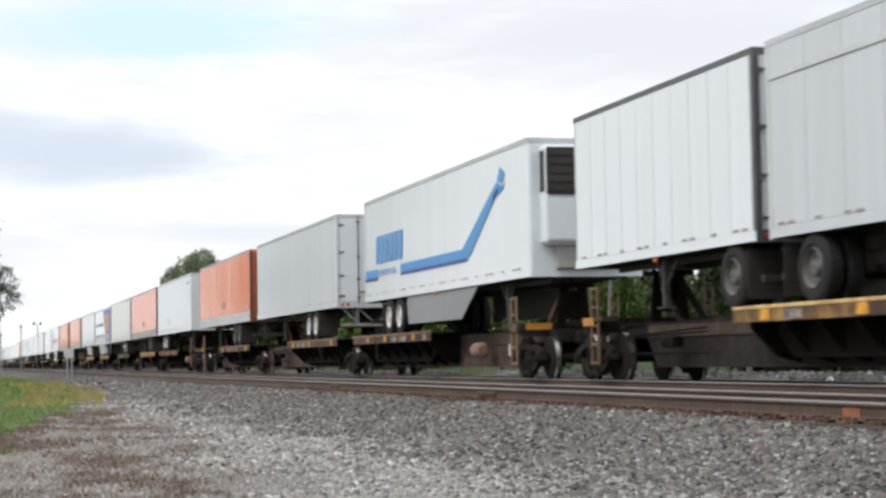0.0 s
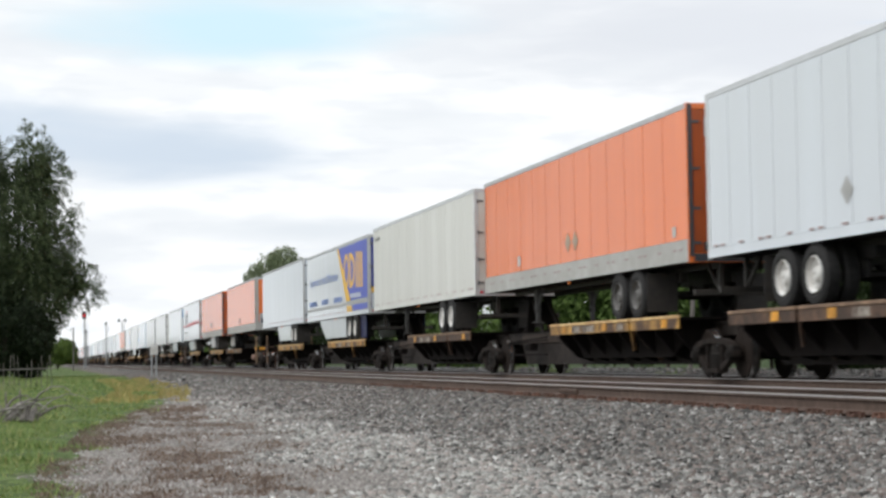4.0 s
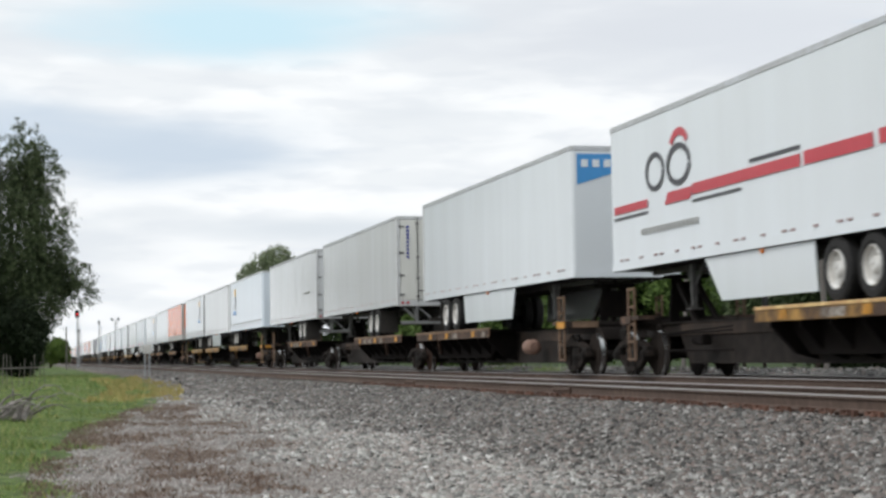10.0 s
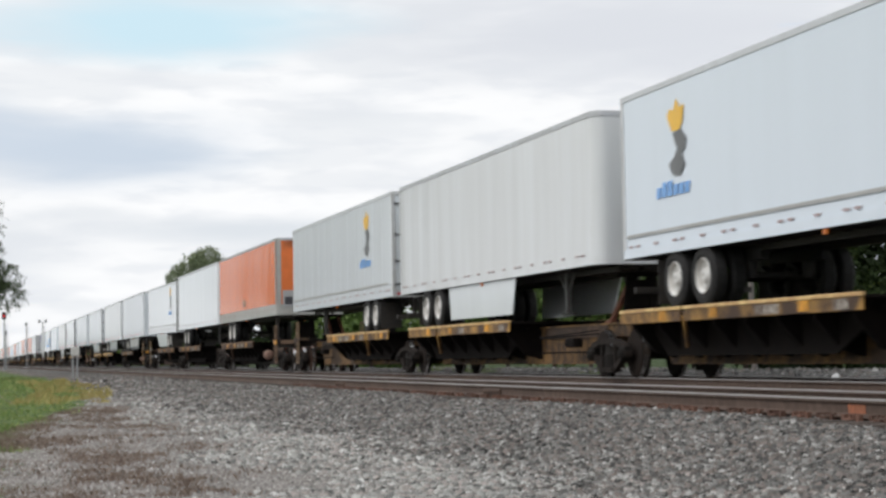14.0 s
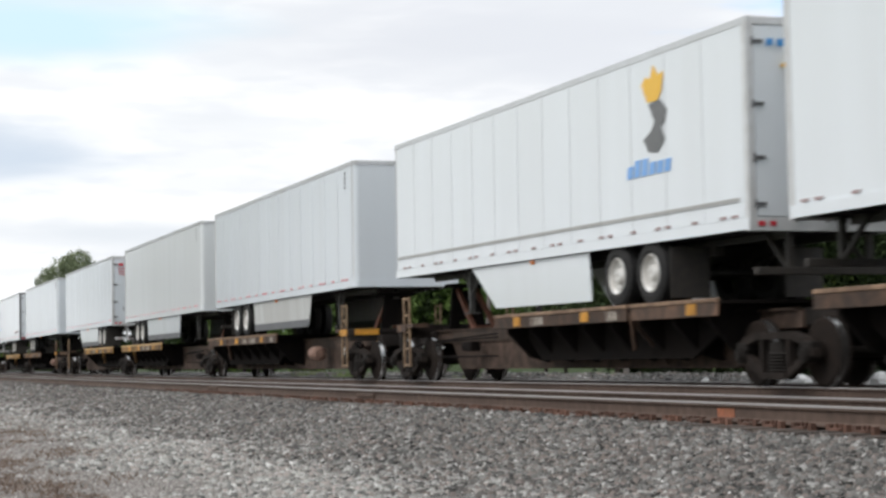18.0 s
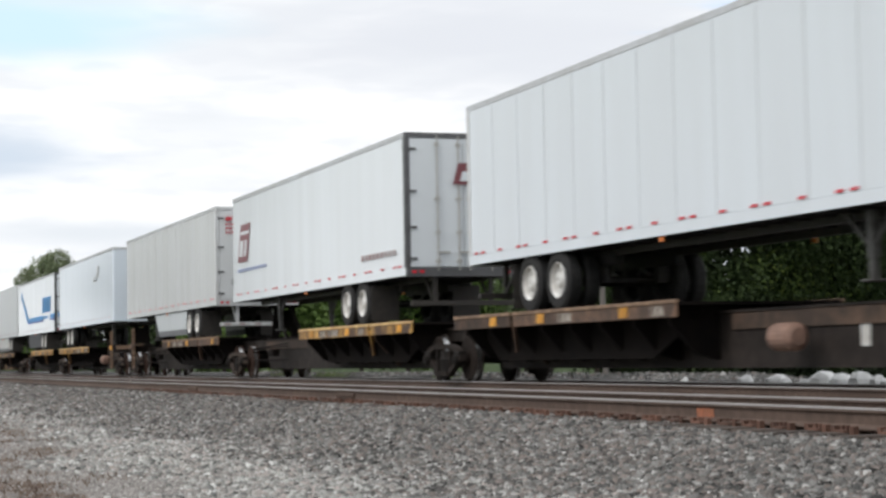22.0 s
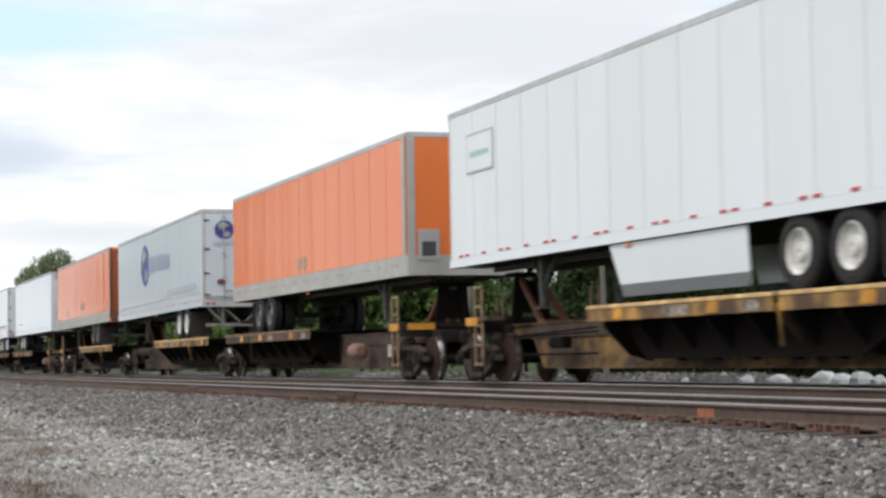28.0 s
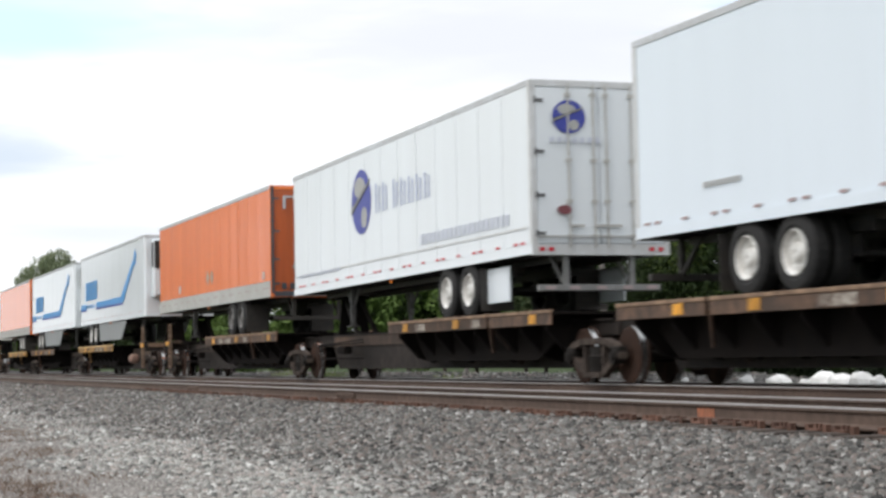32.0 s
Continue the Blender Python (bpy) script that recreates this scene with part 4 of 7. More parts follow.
def build_lineside():
    pole_thing(21.75, 60.0, 6.95, 3.4, 0.085, "leaning grey wooden utility pole with a small transformer")
    pole_thing(20.3, 45.0, 5.75, -1.2, 0.082, "thin grey wooden pole beyond the tracks", False)
    # marker post by the near track
    m = thing("marker_post", pose(6.1, 104, ground_z(6.1, 104)), "grey twin-leg trackside marker post with white sign", "marker post")
    for k in (-1, 1):
        bm = bmesh.new()
        box(bm, k * 0.12 - 0.05, k * 0.12 + 0.05, -0.04, 0.04, 0, 1.45, 0.01)
        part("leg", bm, MAST, m)
    bm = bmesh.new()
    box(bm, -0.22, 0.22, -0.06, -0.04, 1.25, 1.75, 0.01)
    part("sign", bm, RIM, m, "white blank sign plate")
    # signals
    for x, y, h, red in ((5.9, 270, 7.9, True), (7.3, 320, 6.0, False), (11.0, 330, 7.6, False), (13.8, 330, 8.1, False)):
        g = thing("railway_signal", pose(x, y, ground_z(x, y)), "grey signal mast with %s" % ("a red lit head" if red else "dark heads"), "signal")
        bm = bmesh.new()
        rod(bm, (0, 0, 0), (0, 0, h), 0.10, 10, 0.08)
        part("mast", bm, MAST, g)
        for k in ((0,) if x < 12 else (-0.55, 0.55)):
            bm = bmesh.new()
            rod(bm, (k, -0.1, h), (k, 0.1, h), 0.36 if red else 0.28, 18)
            bar(bm, (k, -0.1, h + 0.45), (k, -0.4, h + 0.4), 0.3, 0.04)
            if red:
                box(bm, k - 0.30, k + 0.30, -0.09, 0.09, h - 0.62, h + 0.42, 0.05)
            hd = part("signal_head", bm, BLACK if red else MAST, g, "round signal head")
            if red:
                bm = bmesh.new()
                rod(bm, (k, -0.16, h - 0.15), (k, -0.11, h - 0.15), 0.13, 16)
                part("lens", bm, REDLAMP, hd, "glowing red lens")
        bm = bmesh.new()
        for k in range(int(h * 2.4)):
            bar(bm, (0.18, 0.1, 0.4 + k * 0.4), (0.42, 0.1, 0.4 + k * 0.4), 0.03)
        bar(bm, (0.18, 0.1, 0.1), (0.18, 0.1, h - 0.4), 0.04)
        bar(bm, (0.42, 0.1, 0.1), (0.42, 0.1, h - 0.4), 0.04)
        part("ladder", bm, MAST, g)
    for x, y, h in ((3.9, 240, 5.6), (4.8, 300, 6.4)):
        p = pole_thing(x, y, h, 0, 0.09, "thin grey pole beside the line", False)
    # tumbledown fence under the tall tree
    f = thing("old_fence", pose(-1.3, 78, ground_z(-1.3, 78)), "leaning grey wooden fence overgrown with weeds", "fence")
    rng = random.Random(17)
    for k in range(16):
        bm = bmesh.new()
        a = rng.uniform(-0.12, 0.12)
        bar(bm, (-1.6 + k * 0.22, 0.1 * k, -0.1), (-1.6 + k * 0.22 + a, 0.1 * k, rng.uniform(0.9, 1.4)), 0.17, 0.03)
        part("slat", bm, POLE, f)
    bm = bmesh.new()
    bar(bm, (-1.7, -0.1, 0.75), (1.9, 1.6, 0.8), 0.05)
    part("fence_rail", bm, DEADWOOD, f)
    # heap of dead branches in the grass
    h = thing("brush_pile", pose(-0.2, 32.5, ground_z(-0.2, 32.5)), "heap of bleached dead branches in the grass", "brush pile")
    for k in range(34):
        bm = bmesh.new()
        a = Vector((rng.uniform(-0.75, 0.15), rng.uniform(-0.5, 0.5), rng.uniform(0.0, 0.22)))
        d = Vector((rng.uniform(-0.35, 1.0), rng.uniform(-0.4, 0.4), rng.uniform(0.25, 0.85))) * rng.uniform(0.6, 1.35)
        r = rng.uniform(0.009, 0.034)
        # an arching branch in four lengths, falling off at the tip
        last = a
        for q in range(1, 5):
            f = q / 4
            nxt = a + Vector((d.x * f, d.y * f, d.z * (f * 1.5 - 1.3 * f * f) + rng.uniform(-0.015, 0.015)))
            rod(bm, last, nxt, r * (1.15 - 0.2 * q), 6, r * (0.95 - 0.2 * q))
            last = nxt
        part("branch", bm, DEADWOOD, h)
    for k, (x, z) in enumerate(((-0.25, 0.14), (-0.05, 0.09), (0.08, 0.12))):
        bm = bmesh.new()
        rod(bm, (x - 0.1, -0.2, 0.02), (x, -0.05, z + 0.12), 0.07, 9, 0.055)
        part("stump_piece", bm, DEADWOOD, h, "pale sawn stump piece")
    # pale stones beyond the train
    for k, (y, w, t) in enumerate(((30.7, 0.14, 0.19), (29.5, 0.18, 0.21), (29.2, 0.10, 0.12), (28.5, 0.13, 0.12), (27.9, 0.24, 0.29), (27.3, 0.2, 0.24), (26.7, 0.22, 0.28), (26.2, 0.12, 0.2), (25.8, 0.16, 0.16), (33.2, 0.08, 0.12), (25.2, 0.2, 0.2), (24.4, 0.15, 0.18))):
        bm = bmesh.new()
        bmesh.ops.create_icosphere(bm, subdivisions=2, radius=1.0)
        for v in bm.verts:
            v.co *= 1 + 0.28 * noise.noise(v.co * 1.7 + Vector((k * 3.1, 0, 0)))
            v.co.x *= w * 1.2
            v.co.y *= w * 1.35
            v.co.z = math.copysign(abs(max(v.co.z, -0.8)) ** 0.55, v.co.z) * (t * 0.75 + 0.14)
        o = part("limestone_boulder", bm, CHALK)
        o.location = (16.7, y, -0.23)
        tagged(o, "white limestone boulder on the far shoulder", "boulder", "boulders beyond the train")


build_lineside()


# ---- the train: how it runs ----
TIMES = (0.0, 4.0, 8.0, 12.0, 16.0, 20.0, 24.0, 28.0, 32.0)
RIDERS, WHEELSETS = [], []


def run(t):
    """Metres that the train has come towards the camera at t seconds."""
    return 20.6446 * t + 0.0213452 * t * (t - 32.0)


def rides(ob, s, z, turned=False, tilt=0.0):
    """ob stands at s metres of the train, z above the rails."""
    ob.matrix_world = pose(TRACK_TRAIN, s, z, -tilt, 0, 180 if turned else 0)
    RIDERS.append((ob, s, z, turned, tilt))
    return ob


# ---- trucks (bogies) ----
def frame_mesh(bm):
    # cast side frame: arched top, sloping tension arms, two columns, journal ends
    prism(bm, [(-1.05, 0.50), (-0.80, 0.66), (-0.45, 0.74), (0.45, 0.74), (0.80, 0.68), (1.05, 0.52), (1.05, 0.40), (0.80, 0.56), (0.42, 0.64), (-0.42, 0.64), (-0.80, 0.56), (-1.05, 0.40)], -0.07, 0.07)
    prism(bm, [(-1.00, 0.44), (-0.90, 0.52), (-0.32, 0.21), (-0.32, 0.10)], -0.06, 0.06)
    prism(bm, [(1.00, 0.44), (0.90, 0.52), (0.32, 0.21), (0.32, 0.10)], -0.06, 0.06)
    box(bm, -0.10, 0.10, -0.34, 0.34, 0.11, 0.20)
    for s in (-1, 1):
        box(bm, -0.05, 0.05, s * 0.36 - 0.04, s * 0.36 + 0.04, 0.16, 0.64)


def spring_mesh(bm):
    # nested coils seen as one ribbed pack
    prof = [(0.0, 0.19)] + [(0.085 if k % 2 else 0.062, 0.20 + k * 0.022) for k in range(12)] + [(0.06, 0.47), (0.06, 0.60), (0.0, 0.60)]
    rings = []
    for k in range(14):
        a = 2 * math.pi * k / 14
        rings.append([bm.verts.new((r * math.cos(a), 3.1 * r * math.sin(a), z)) for r, z in prof[1:-1]])
    lo, hi = bm.verts.new((0, 0, 0.19)), bm.verts.new((0, 0, 0.60))
    for k in range(14):
        r0, r1 = rings[k], rings[(k + 1) % 14]
        for q in range(len(r0) - 1):
            bm.faces.new((r0[q], r1[q], r1[q + 1], r0[q + 1]))
        bm.faces.new((lo, r1[0], r0[0]))
        bm.faces.new((hi, r0[-1], r1[-1]))


def bearing_mesh(bm):
    rod(bm, (-0.12, 0, 0), (0.07, 0, 0), 0.115, 14)
    rod(bm, (-0.15, 0, 0), (-0.12, 0, 0), 0.07, 10)
    box(bm, -0.08, 0.08, -0.15, 0.15, 0.05, 0.17, 0.015)


def wheel_mesh(bm):
    rod(bm, (-0.055, 0, 0), (0.055, 0, 0), 0.455, 36)
    rod(bm, (0.055, 0, 0), (0.085, 0, 0), 0.485, 36)
    rod(bm, (-0.075, 0, 0), (-0.05, 0, 0), 0.42, 36, 0.45)
    rod(bm, (-0.11, 0, 0), (-0.05, 0, 0), 0.15, 18)
    for k in range(3):
        a = k * 2.094
        rod(bm, (-0.082, 0.27 * math.cos(a), 0.27 * math.sin(a)), (-0.070, 0.27 * math.cos(a), 0.27 * math.sin(a)), 0.05, 8)


def tread_mesh(bm):
    g = bmesh.ops.create_cone(bm, cap_ends=False, segments=36, radius1=0.457, radius2=0.457, depth=0.10, matrix=Matrix.Rotation(math.pi / 2, 4, "Y"))


def axle_mesh(bm):
    rod(bm, (-1.02, 0, 0), (1.02, 0, 0), 0.075, 12)


def bolster_mesh(bm):
    box(bm, -0.88, 0.88, -0.2, 0.2, 0.42, 0.68, 0.03)
    rod(bm, (0, 0, 0.66), (0, 0, 0.78), 0.2, 16)
    for s in (-1, 1):
        bar(bm, (-0.7, s * 0.42, 0.40), (0.7, s * 0.42, 0.40), 0.09, 0.12)


def make_truck(s, plain=False):
    t = rides(thing("rail_truck", pose(0, 0, 0), "dusty cast steel two-axle rail truck under the spine car", "rail truck", "trucks of the train"), s, 0.0)
    put("bolster", shared("bolster", bolster_mesh, SHADEBLACK), t)
    pale = s > 500
    face = RUSTWHEEL if pale or round(s) % 5 == 0 else WHEELFACE
    for side in (-1, 1):
        put("side_frame", shared(("side_frame", pale), frame_mesh, DUSTIER if pale else DUSTY), t, (side * 1.0, 0, 0))
        if plain:
            for e in (-1, 1):
                put("wheel", shared(("wheel", face.name), wheel_mesh, face), t, (side * 0.76, e * 0.88, 0.457), "dark steel railway wheel", rz=0 if side < 0 else math.pi)
            continue
        put("coil_spring", shared("coil_spring", spring_mesh, CAST), t, (side * 1.0, 0, 0), "coil springs")
        for e in (-1, 1):
            put("bearing", shared("bearing", bearing_mesh, CAST), t, (side * 1.0, e * 0.88, 0.435), rz=0 if side < 0 else math.pi)
    for e in (() if plain else (-1, 1)):
        a = put("wheelset", shared("axle", axle_mesh, CAST), t, (0, e * 0.88, 0.457))
        for side in (-1, 1):
            put("wheel", shared(("wheel", face.name), wheel_mesh, face), a, (side * 0.76, 0, 0), "dark steel railway wheel", rz=0 if side < 0 else math.pi)
            put("tread", shared("tread", tread_mesh, TREAD), a, (side * 0.76, 0, 0), "bright worn tread")
        WHEELSETS.append((a, s, e * 0.88))
    return t


# ---- spine cars ----
DECK = 1.13


def beam_mesh(length):
    def make(bm):
        L = length
        prism(bm, [(0.25, 0.80), (1.38, 0.80), (1.85, 0.27), (L - 1.85, 0.27), (L - 1.38, 0.80), (L - 0.25, 0.80), (L - 0.25, 1.04), (0.25, 1.04)], -0.47, 0.47)
    return make


def deck_mesh(length):
    def make(bm):
        box(bm, -1.33, 1.33, 0, length, -0.045, 0.0)
    return make


def deck_lift(s):
    """How much higher the decks of the later cars stand."""
    return 0.03 if s < 262 else 0.075


def edge_mesh(a, b):
    def make(bm):
        box(bm, -0.035, 0.0, a, b, -0.22, -0.005, 0.008)
    return make


def lip_mesh(a, b):
    def make(bm):
        box(bm, -0.05, 0.02, a, b, -0.028, 0.034, 0.010)
    return make


def bearer_mesh(bm):
    a = [bm.verts.new(p) for p in ((-1.27, -0.05, -0.045), (1.27, -0.05, -0.045), (1.27, -0.05, -0.30), (0.85, -0.05, -0.74), (0.5, -0.05, -0.84), (-0.5, -0.05, -0.84), (-0.85, -0.05, -0.74), (-1.27, -0.05, -0.30))]
    b = [bm.verts.new((v.co.x, 0.05, v.co.z)) for v in a]
    bm.faces.new(a[::-1])
    bm.faces.new(b)
    for i in range(8):
        j = (i + 1) % 8
        bm.faces.new((a[i], a[j], b[j], b[i]))
    bmesh.ops.recalc_face_normals(bm, faces=bm.faces[:])


def stanchion_mesh(bm):
    for k in (-1, 1):
        bar(bm, (k * 0.30, 0, 1.04), (k * 0.20, 0, 2.02), 0.11, 0.2)
    box(bm, -0.28, 0.28, -0.03, 0.03, 1.3, 1.92)
    box(bm, -0.40, 0.40, -0.3, 0.3, 1.98, 2.06, 0.02)
    box(bm, -0.46, 0.46, -0.25, 0.25, 1.04, 1.14)


def strut_mesh(bm):
    for k in (-1, 1):
        bar(bm, (k * 0.2, 0, 1.96), (k * 0.24, 1.15, 1.08), 0.08, 0.11)
    box(bm, -0.3, 0.3, 1.05, 1.35, 1.04, 1.14)


def tank_mesh(bm):
    rod(bm, (0, -0.22, 0), (0, 0.22, 0), 0.19, 18)
    rod(bm, (0, -0.29, 0), (0, -0.22, 0), 0.11, 18, 0.19)
    rod(bm, (0, 0.22, 0), (0, 0.29, 0), 0.19, 18, 0.11)


def ladder_mesh(bm):
    for s in (-1, 1):
        bar(bm, (0, s * 0.19, 0.30), (0, s * 0.19, 1.80), 0.045)
    for k in range(5):
        bar(bm, (0, -0.19, 0.34 + k * 0.355), (0, 0.19, 0.34 + k * 0.355), 0.04)


def sill_mesh(bm):
    box(bm, -1.25, 1.25, -0.12, 0.12, 1.06, 1.22, 0.01)
    box(bm, -0.55, 0.55, -0.5, 0.4, 0.78, 1.06, 0.02)
    box(bm, -1.2, -0.55, -0.10, 0.10, 0.92, 1.06)
    box(bm, 0.55, 1.2, -0.10, 0.10, 0.92, 1.06)


def coupler_mesh(bm):
    box(bm, -0.12, 0.12, -0.95, 0.1, 0.78, 0.98, 0.02)
    box(bm, -0.22, 0.22, -1.12, -0.82, 0.74, 1.02, 0.04)


def brake_mesh(bm):
    box(bm, -0.10, 0.12, -0.16, 0.16, 0.60, 0.80, 0.03)
    rod(bm, (0, 0.16, 0.70), (0, 0.40, 0.70), 0.10, 12)
    for k, z in enumerate((0.50, 0.86, 0.93)):
        rod(bm, (-0.05, -1.6, z), (-0.05, 2.2, z - 0.05 * k), 0.018, 6)


# platforms whose deck edges still show yellow paint
YELLOW_DECKS = {0, 5, 7, 8, 10, 11, 15, 16, 17, 22, 23, 25, 27, 28, 30, 31, 33, 34, 38, 40, 43}


def make_unit(near, far, kind, first, last, hitch_s, tint, steel, plain=False):
    """One platform of a spine car between the truck centres near and far; kind A carries the wheels at its near end."""
    L = far - near
    u = rides(thing("spine_car_platform", pose(0, 0, 0), "weathered brown steel spine car platform with worn yellow deck edges", "railcar", "spine car platforms of the train"), near, 0.0)
    paint = YELLOW if tint in YELLOW_DECKS else RUSTY
    put("centre_beam", shared(("centre_beam", round(L, 2), steel.name), beam_mesh(L), steel), u)
    beam = u.children[0]
    if not plain:
        put("top_flange", shared(("top_flange", round(L, 2), steel.name), lambda bm: box(bm, -0.52, 0.52, 0.4, L - 0.4, 1.042, 1.075), steel), beam)
        put("bottom_flange", shared(("bottom_flange", round(L, 2), steel.name), lambda bm: box(bm, -0.53, 0.53, 2.0, L - 2.0, 0.25, 0.272), steel), beam)
    span0 = 8.95 if kind == "A" else 9.4
    y0 = 1.0 if kind == "A" else L - 1.6 - span0
    top = DECK + deck_lift(near)
    if not plain:
        a, b = (y0 + span0 + 0.05, L - 1.5) if kind == "A" else (1.5, y0 - 0.05)
        for side in (-1, 1):
            put("web_plate", shared(("web_plate", round(a, 1), round(b, 1), side), lambda bm: box(bm, side * 0.472, side * 0.50, a, b, 0.80, 1.04), WEBRUST), beam, label="rust-stained upper web plate")
    put("deck", shared(("deck", span0), deck_mesh(span0), SHADEBLACK), u, (0, y0, top), "rusty steel wheel deck")
    for side in (-1, 1):
        for a, b in ((0.0, 2.9), (3.04, span0)):
            lo, hi = (a, b) if kind == "A" else (span0 - b, span0 - a)
            e = put("edge_beam", shared(("edge_beam", lo, hi, paint.name), edge_mesh(lo, hi), paint), u, (side * 1.33, y0, top), "worn painted deck edge", rz=0)
            put("deck_lip", shared(("deck_lip", lo, hi, paint.name), lip_mesh(lo, hi), LIP if paint is YELLOW else LIPRUST), e, label="bright worn lip of the deck")
            if side > 0:
                e.rotation_euler = (0, 0, math.pi)
                e.location = (1.33, y0 + lo + hi, top)
            if side < 0 and not plain:
                span = hi - lo
                put("yellow_plate", shared("yellow_plate", lambda bm: box(bm, -0.01, 0.0, -0.16, 0.16, -0.19, -0.03), PLATE), e, (-0.036, lo + span * 0.28, 0), "bright yellow reflective plate")
                if span > 4:
                    for q, (where, wide) in enumerate(((0.48, 0.44), (0.64, 0.30), (0.10, 0.22))):
                        if (tint + q) % 4:
                            put("stencil_panel", shared(("stencil_panel", wide), lambda bm: box(bm, -0.003, 0.0, -wide, wide, -0.195, -0.045), STENCIL), e, (-0.036, lo + span * where, 0), "faded pale stencil panel")
                    put("yellow_plate", POOL["yellow_plate"], e, (-0.036, lo + span * 0.8, 0), "bright yellow reflective plate")
    if plain:
        return u
    # added black plates, no part of the car: they stand in for under-deck shade
    for side in (-1, 1):
        put("side_sill", shared(("side_sill", round(y0, 2), side), lambda bm: prism(bm, [(y0 + 0.1, 1.07), (y0 + span0 - 0.1, 1.07), (y0 + span0 - 1.2, 0.40), (y0 + 1.7, 0.40)], side * 0.86, side * 0.90), SHADEBLACK), u, label="sooty tapered side sill below the deck")
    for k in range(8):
        put("cross_bearer", shared("cross_bearer", bearer_mesh, SHADEBLACK), u, (0, y0 + 0.45 + k * (span0 - 0.93) / 7, top))
    gap = 2.97 if kind == "A" else span0 - 2.97
    for side in (-1, 1):
        k = put("side_strap", shared(("side_strap", paint.name), lambda bm: [bar(bm, (-1.335, -0.05, 1.08), (-1.22, 0.08, 0.56), 0.03, 0.15), bar(bm, (-1.30, 0.14, 1.08), (-0.62, 0.14, 0.34), 0.04, 0.09)], paint), u, (0, y0 + gap, 0), "worn painted brace under the deck edge", rz=0 if side < 0 else math.pi)
    h = put("hitch_stanchion", shared("hitch_stanchion", stanchion_mesh, SHADEBLACK), u, (0, hitch_s - near, 0), "steel trailer hitch stanchion")
    put("diagonal_strut", shared(("diagonal_strut", steel.name), strut_mesh, SPINE if steel is SPINE else HITCH), h, (0, 0, 0), "diagonal hitch strut", rz=0 if kind == "B" else math.pi)
    bx = 4.4 if kind == "B" else L - 4.6
    if kind == "B" and first:
        put("white_tag", shared("web_tag", lambda bm: box(bm, -0.485, -0.471, -0.10, 0.10, 0.52, 0.80), RIM), beam, (0, 3.1, 0), "small white tag plate")
        put("air_tank", shared("air_tank", tank_mesh, RUSTPINK), u, (-0.85, bx, 0.66), "rust-tinged air brake tank")
    if kind == "A" or not first:
        put("brake_gear", shared("brake_gear", brake_mesh, SHADEBLACK), u, (-0.75, bx - 1.6 if kind == "B" else bx + 1.2, 0.0), "brake valve and pipes")
    for flag, y, sgn in ((first, 0.0, 1), (last, L, -1)):
        if flag:
            e = put("end_sill", shared("end_sill", sill_mesh, SPINE), u, (0, y, 0), "end sill with yellow plates", rz=0 if sgn > 0 else math.pi)
            put("coupler", shared("coupler", coupler_mesh, CAST), e, (0, 0, 0))
            for s in (-1, 1):
                put("ladder", shared(("ladder", steel.name), ladder_mesh, LIPRUST if steel is SPINE else LADDER), e, (s * 1.22, 0.35 if s < 0 else 0.55, 0), "steel end ladder")
                put("yellow_plate", shared(("sill_plate", steel.name), lambda bm: box(bm, -0.3, 0.3, -0.01, 0.01, -0.07, 0.07), LIPRUST if steel is SPINE else PLATE), e, (s * 0.8, -0.13, 1.14))
                put("side_plate", shared(("sill_side", (tint + s) % 3 > 0), lambda bm: box(bm, -0.012, 0.012, -0.3, 0.3, -0.075, 0.075), PLATE if (tint + s) % 3 else RUSTY), e, (s * 1.262, 0.3, 1.13))
                put("sill_step", shared("sill_step", lambda bm: box(bm, -0.18, 0.18, -0.28, 0.75, -0.04, 0.04), RUSTY), e, (s * 1.07, 0.3, 1.18))
        else:
            put("articulation_casting", shared("articulation_casting", lambda bm: box(bm, -0.42, 0.42, -0.5, 0.5, 0.80, 1.08, 0.04), CAST), u, (0, y, 0))
    return u


SETS = (
    ((16.6, 33.9), "P"),
    ((38.3, 56.5, 74.6, 91.4), "BAA"), ((95.7, 112.1, 129.4, 146.7, 163.4, 179.8), "BAAAA"), ((184.0, 202.1, 220.6, 238.0), "BAA"),
    ((242.2, 260.0, 278.6, 295.6), "BAA"), ((299.8, 317.1, 333.6, 350.4), "BBA"), ((354.3, 370.7, 388.1, 404.4), "BBA"),
    ((408.5, 426.3, 444.4, 462.0), "BBA"), ((466.4, 484.0, 502.4, 519.6), "BAA"), ((523.9, 540.7, 558.0, 574.7, 592.4, 608.2), "BAAAA"),
    ((612.4, 630.2, 648.8, 665.8), "BAA"), ((670.3, 687.8, 706.5, 723.5), "BAA"))


# ---- trailers ----
WIDE, LOW, HIGH, LONG = 1.295, 1.05, 4.03, 16.15


def shell_mesh(L, radius):
    """The box: square at the doors (y = 0), corners rounded at the nose (y = L)."""
    def make(bm):
        w = WIDE - 0.012
        plan = [(w, 0.04), (w, L - radius)]
        plan += [(w - radius + radius * math.cos(a), L - radius + radius * math.sin(a)) for a in np.linspace(0.2, math.pi / 2, 6)]
        plan += [(-x, y) for x, y in plan[::-1]]
        lo = [bm.verts.new((x, y, LOW + 0.1)) for x, y in plan]
        hi = [bm.verts.new((x, y, HIGH - 0.03)) for x, y in plan]
        bm.faces.new(lo[::-1])
        bm.faces.new(hi)
        for i in range(len(plan)):
            j = (i + 1) % len(plan)
            bm.faces.new((lo[i], lo[j], hi[j], hi[i]))
        bmesh.ops.recalc_face_normals(bm, faces=bm.faces[:])
    return make


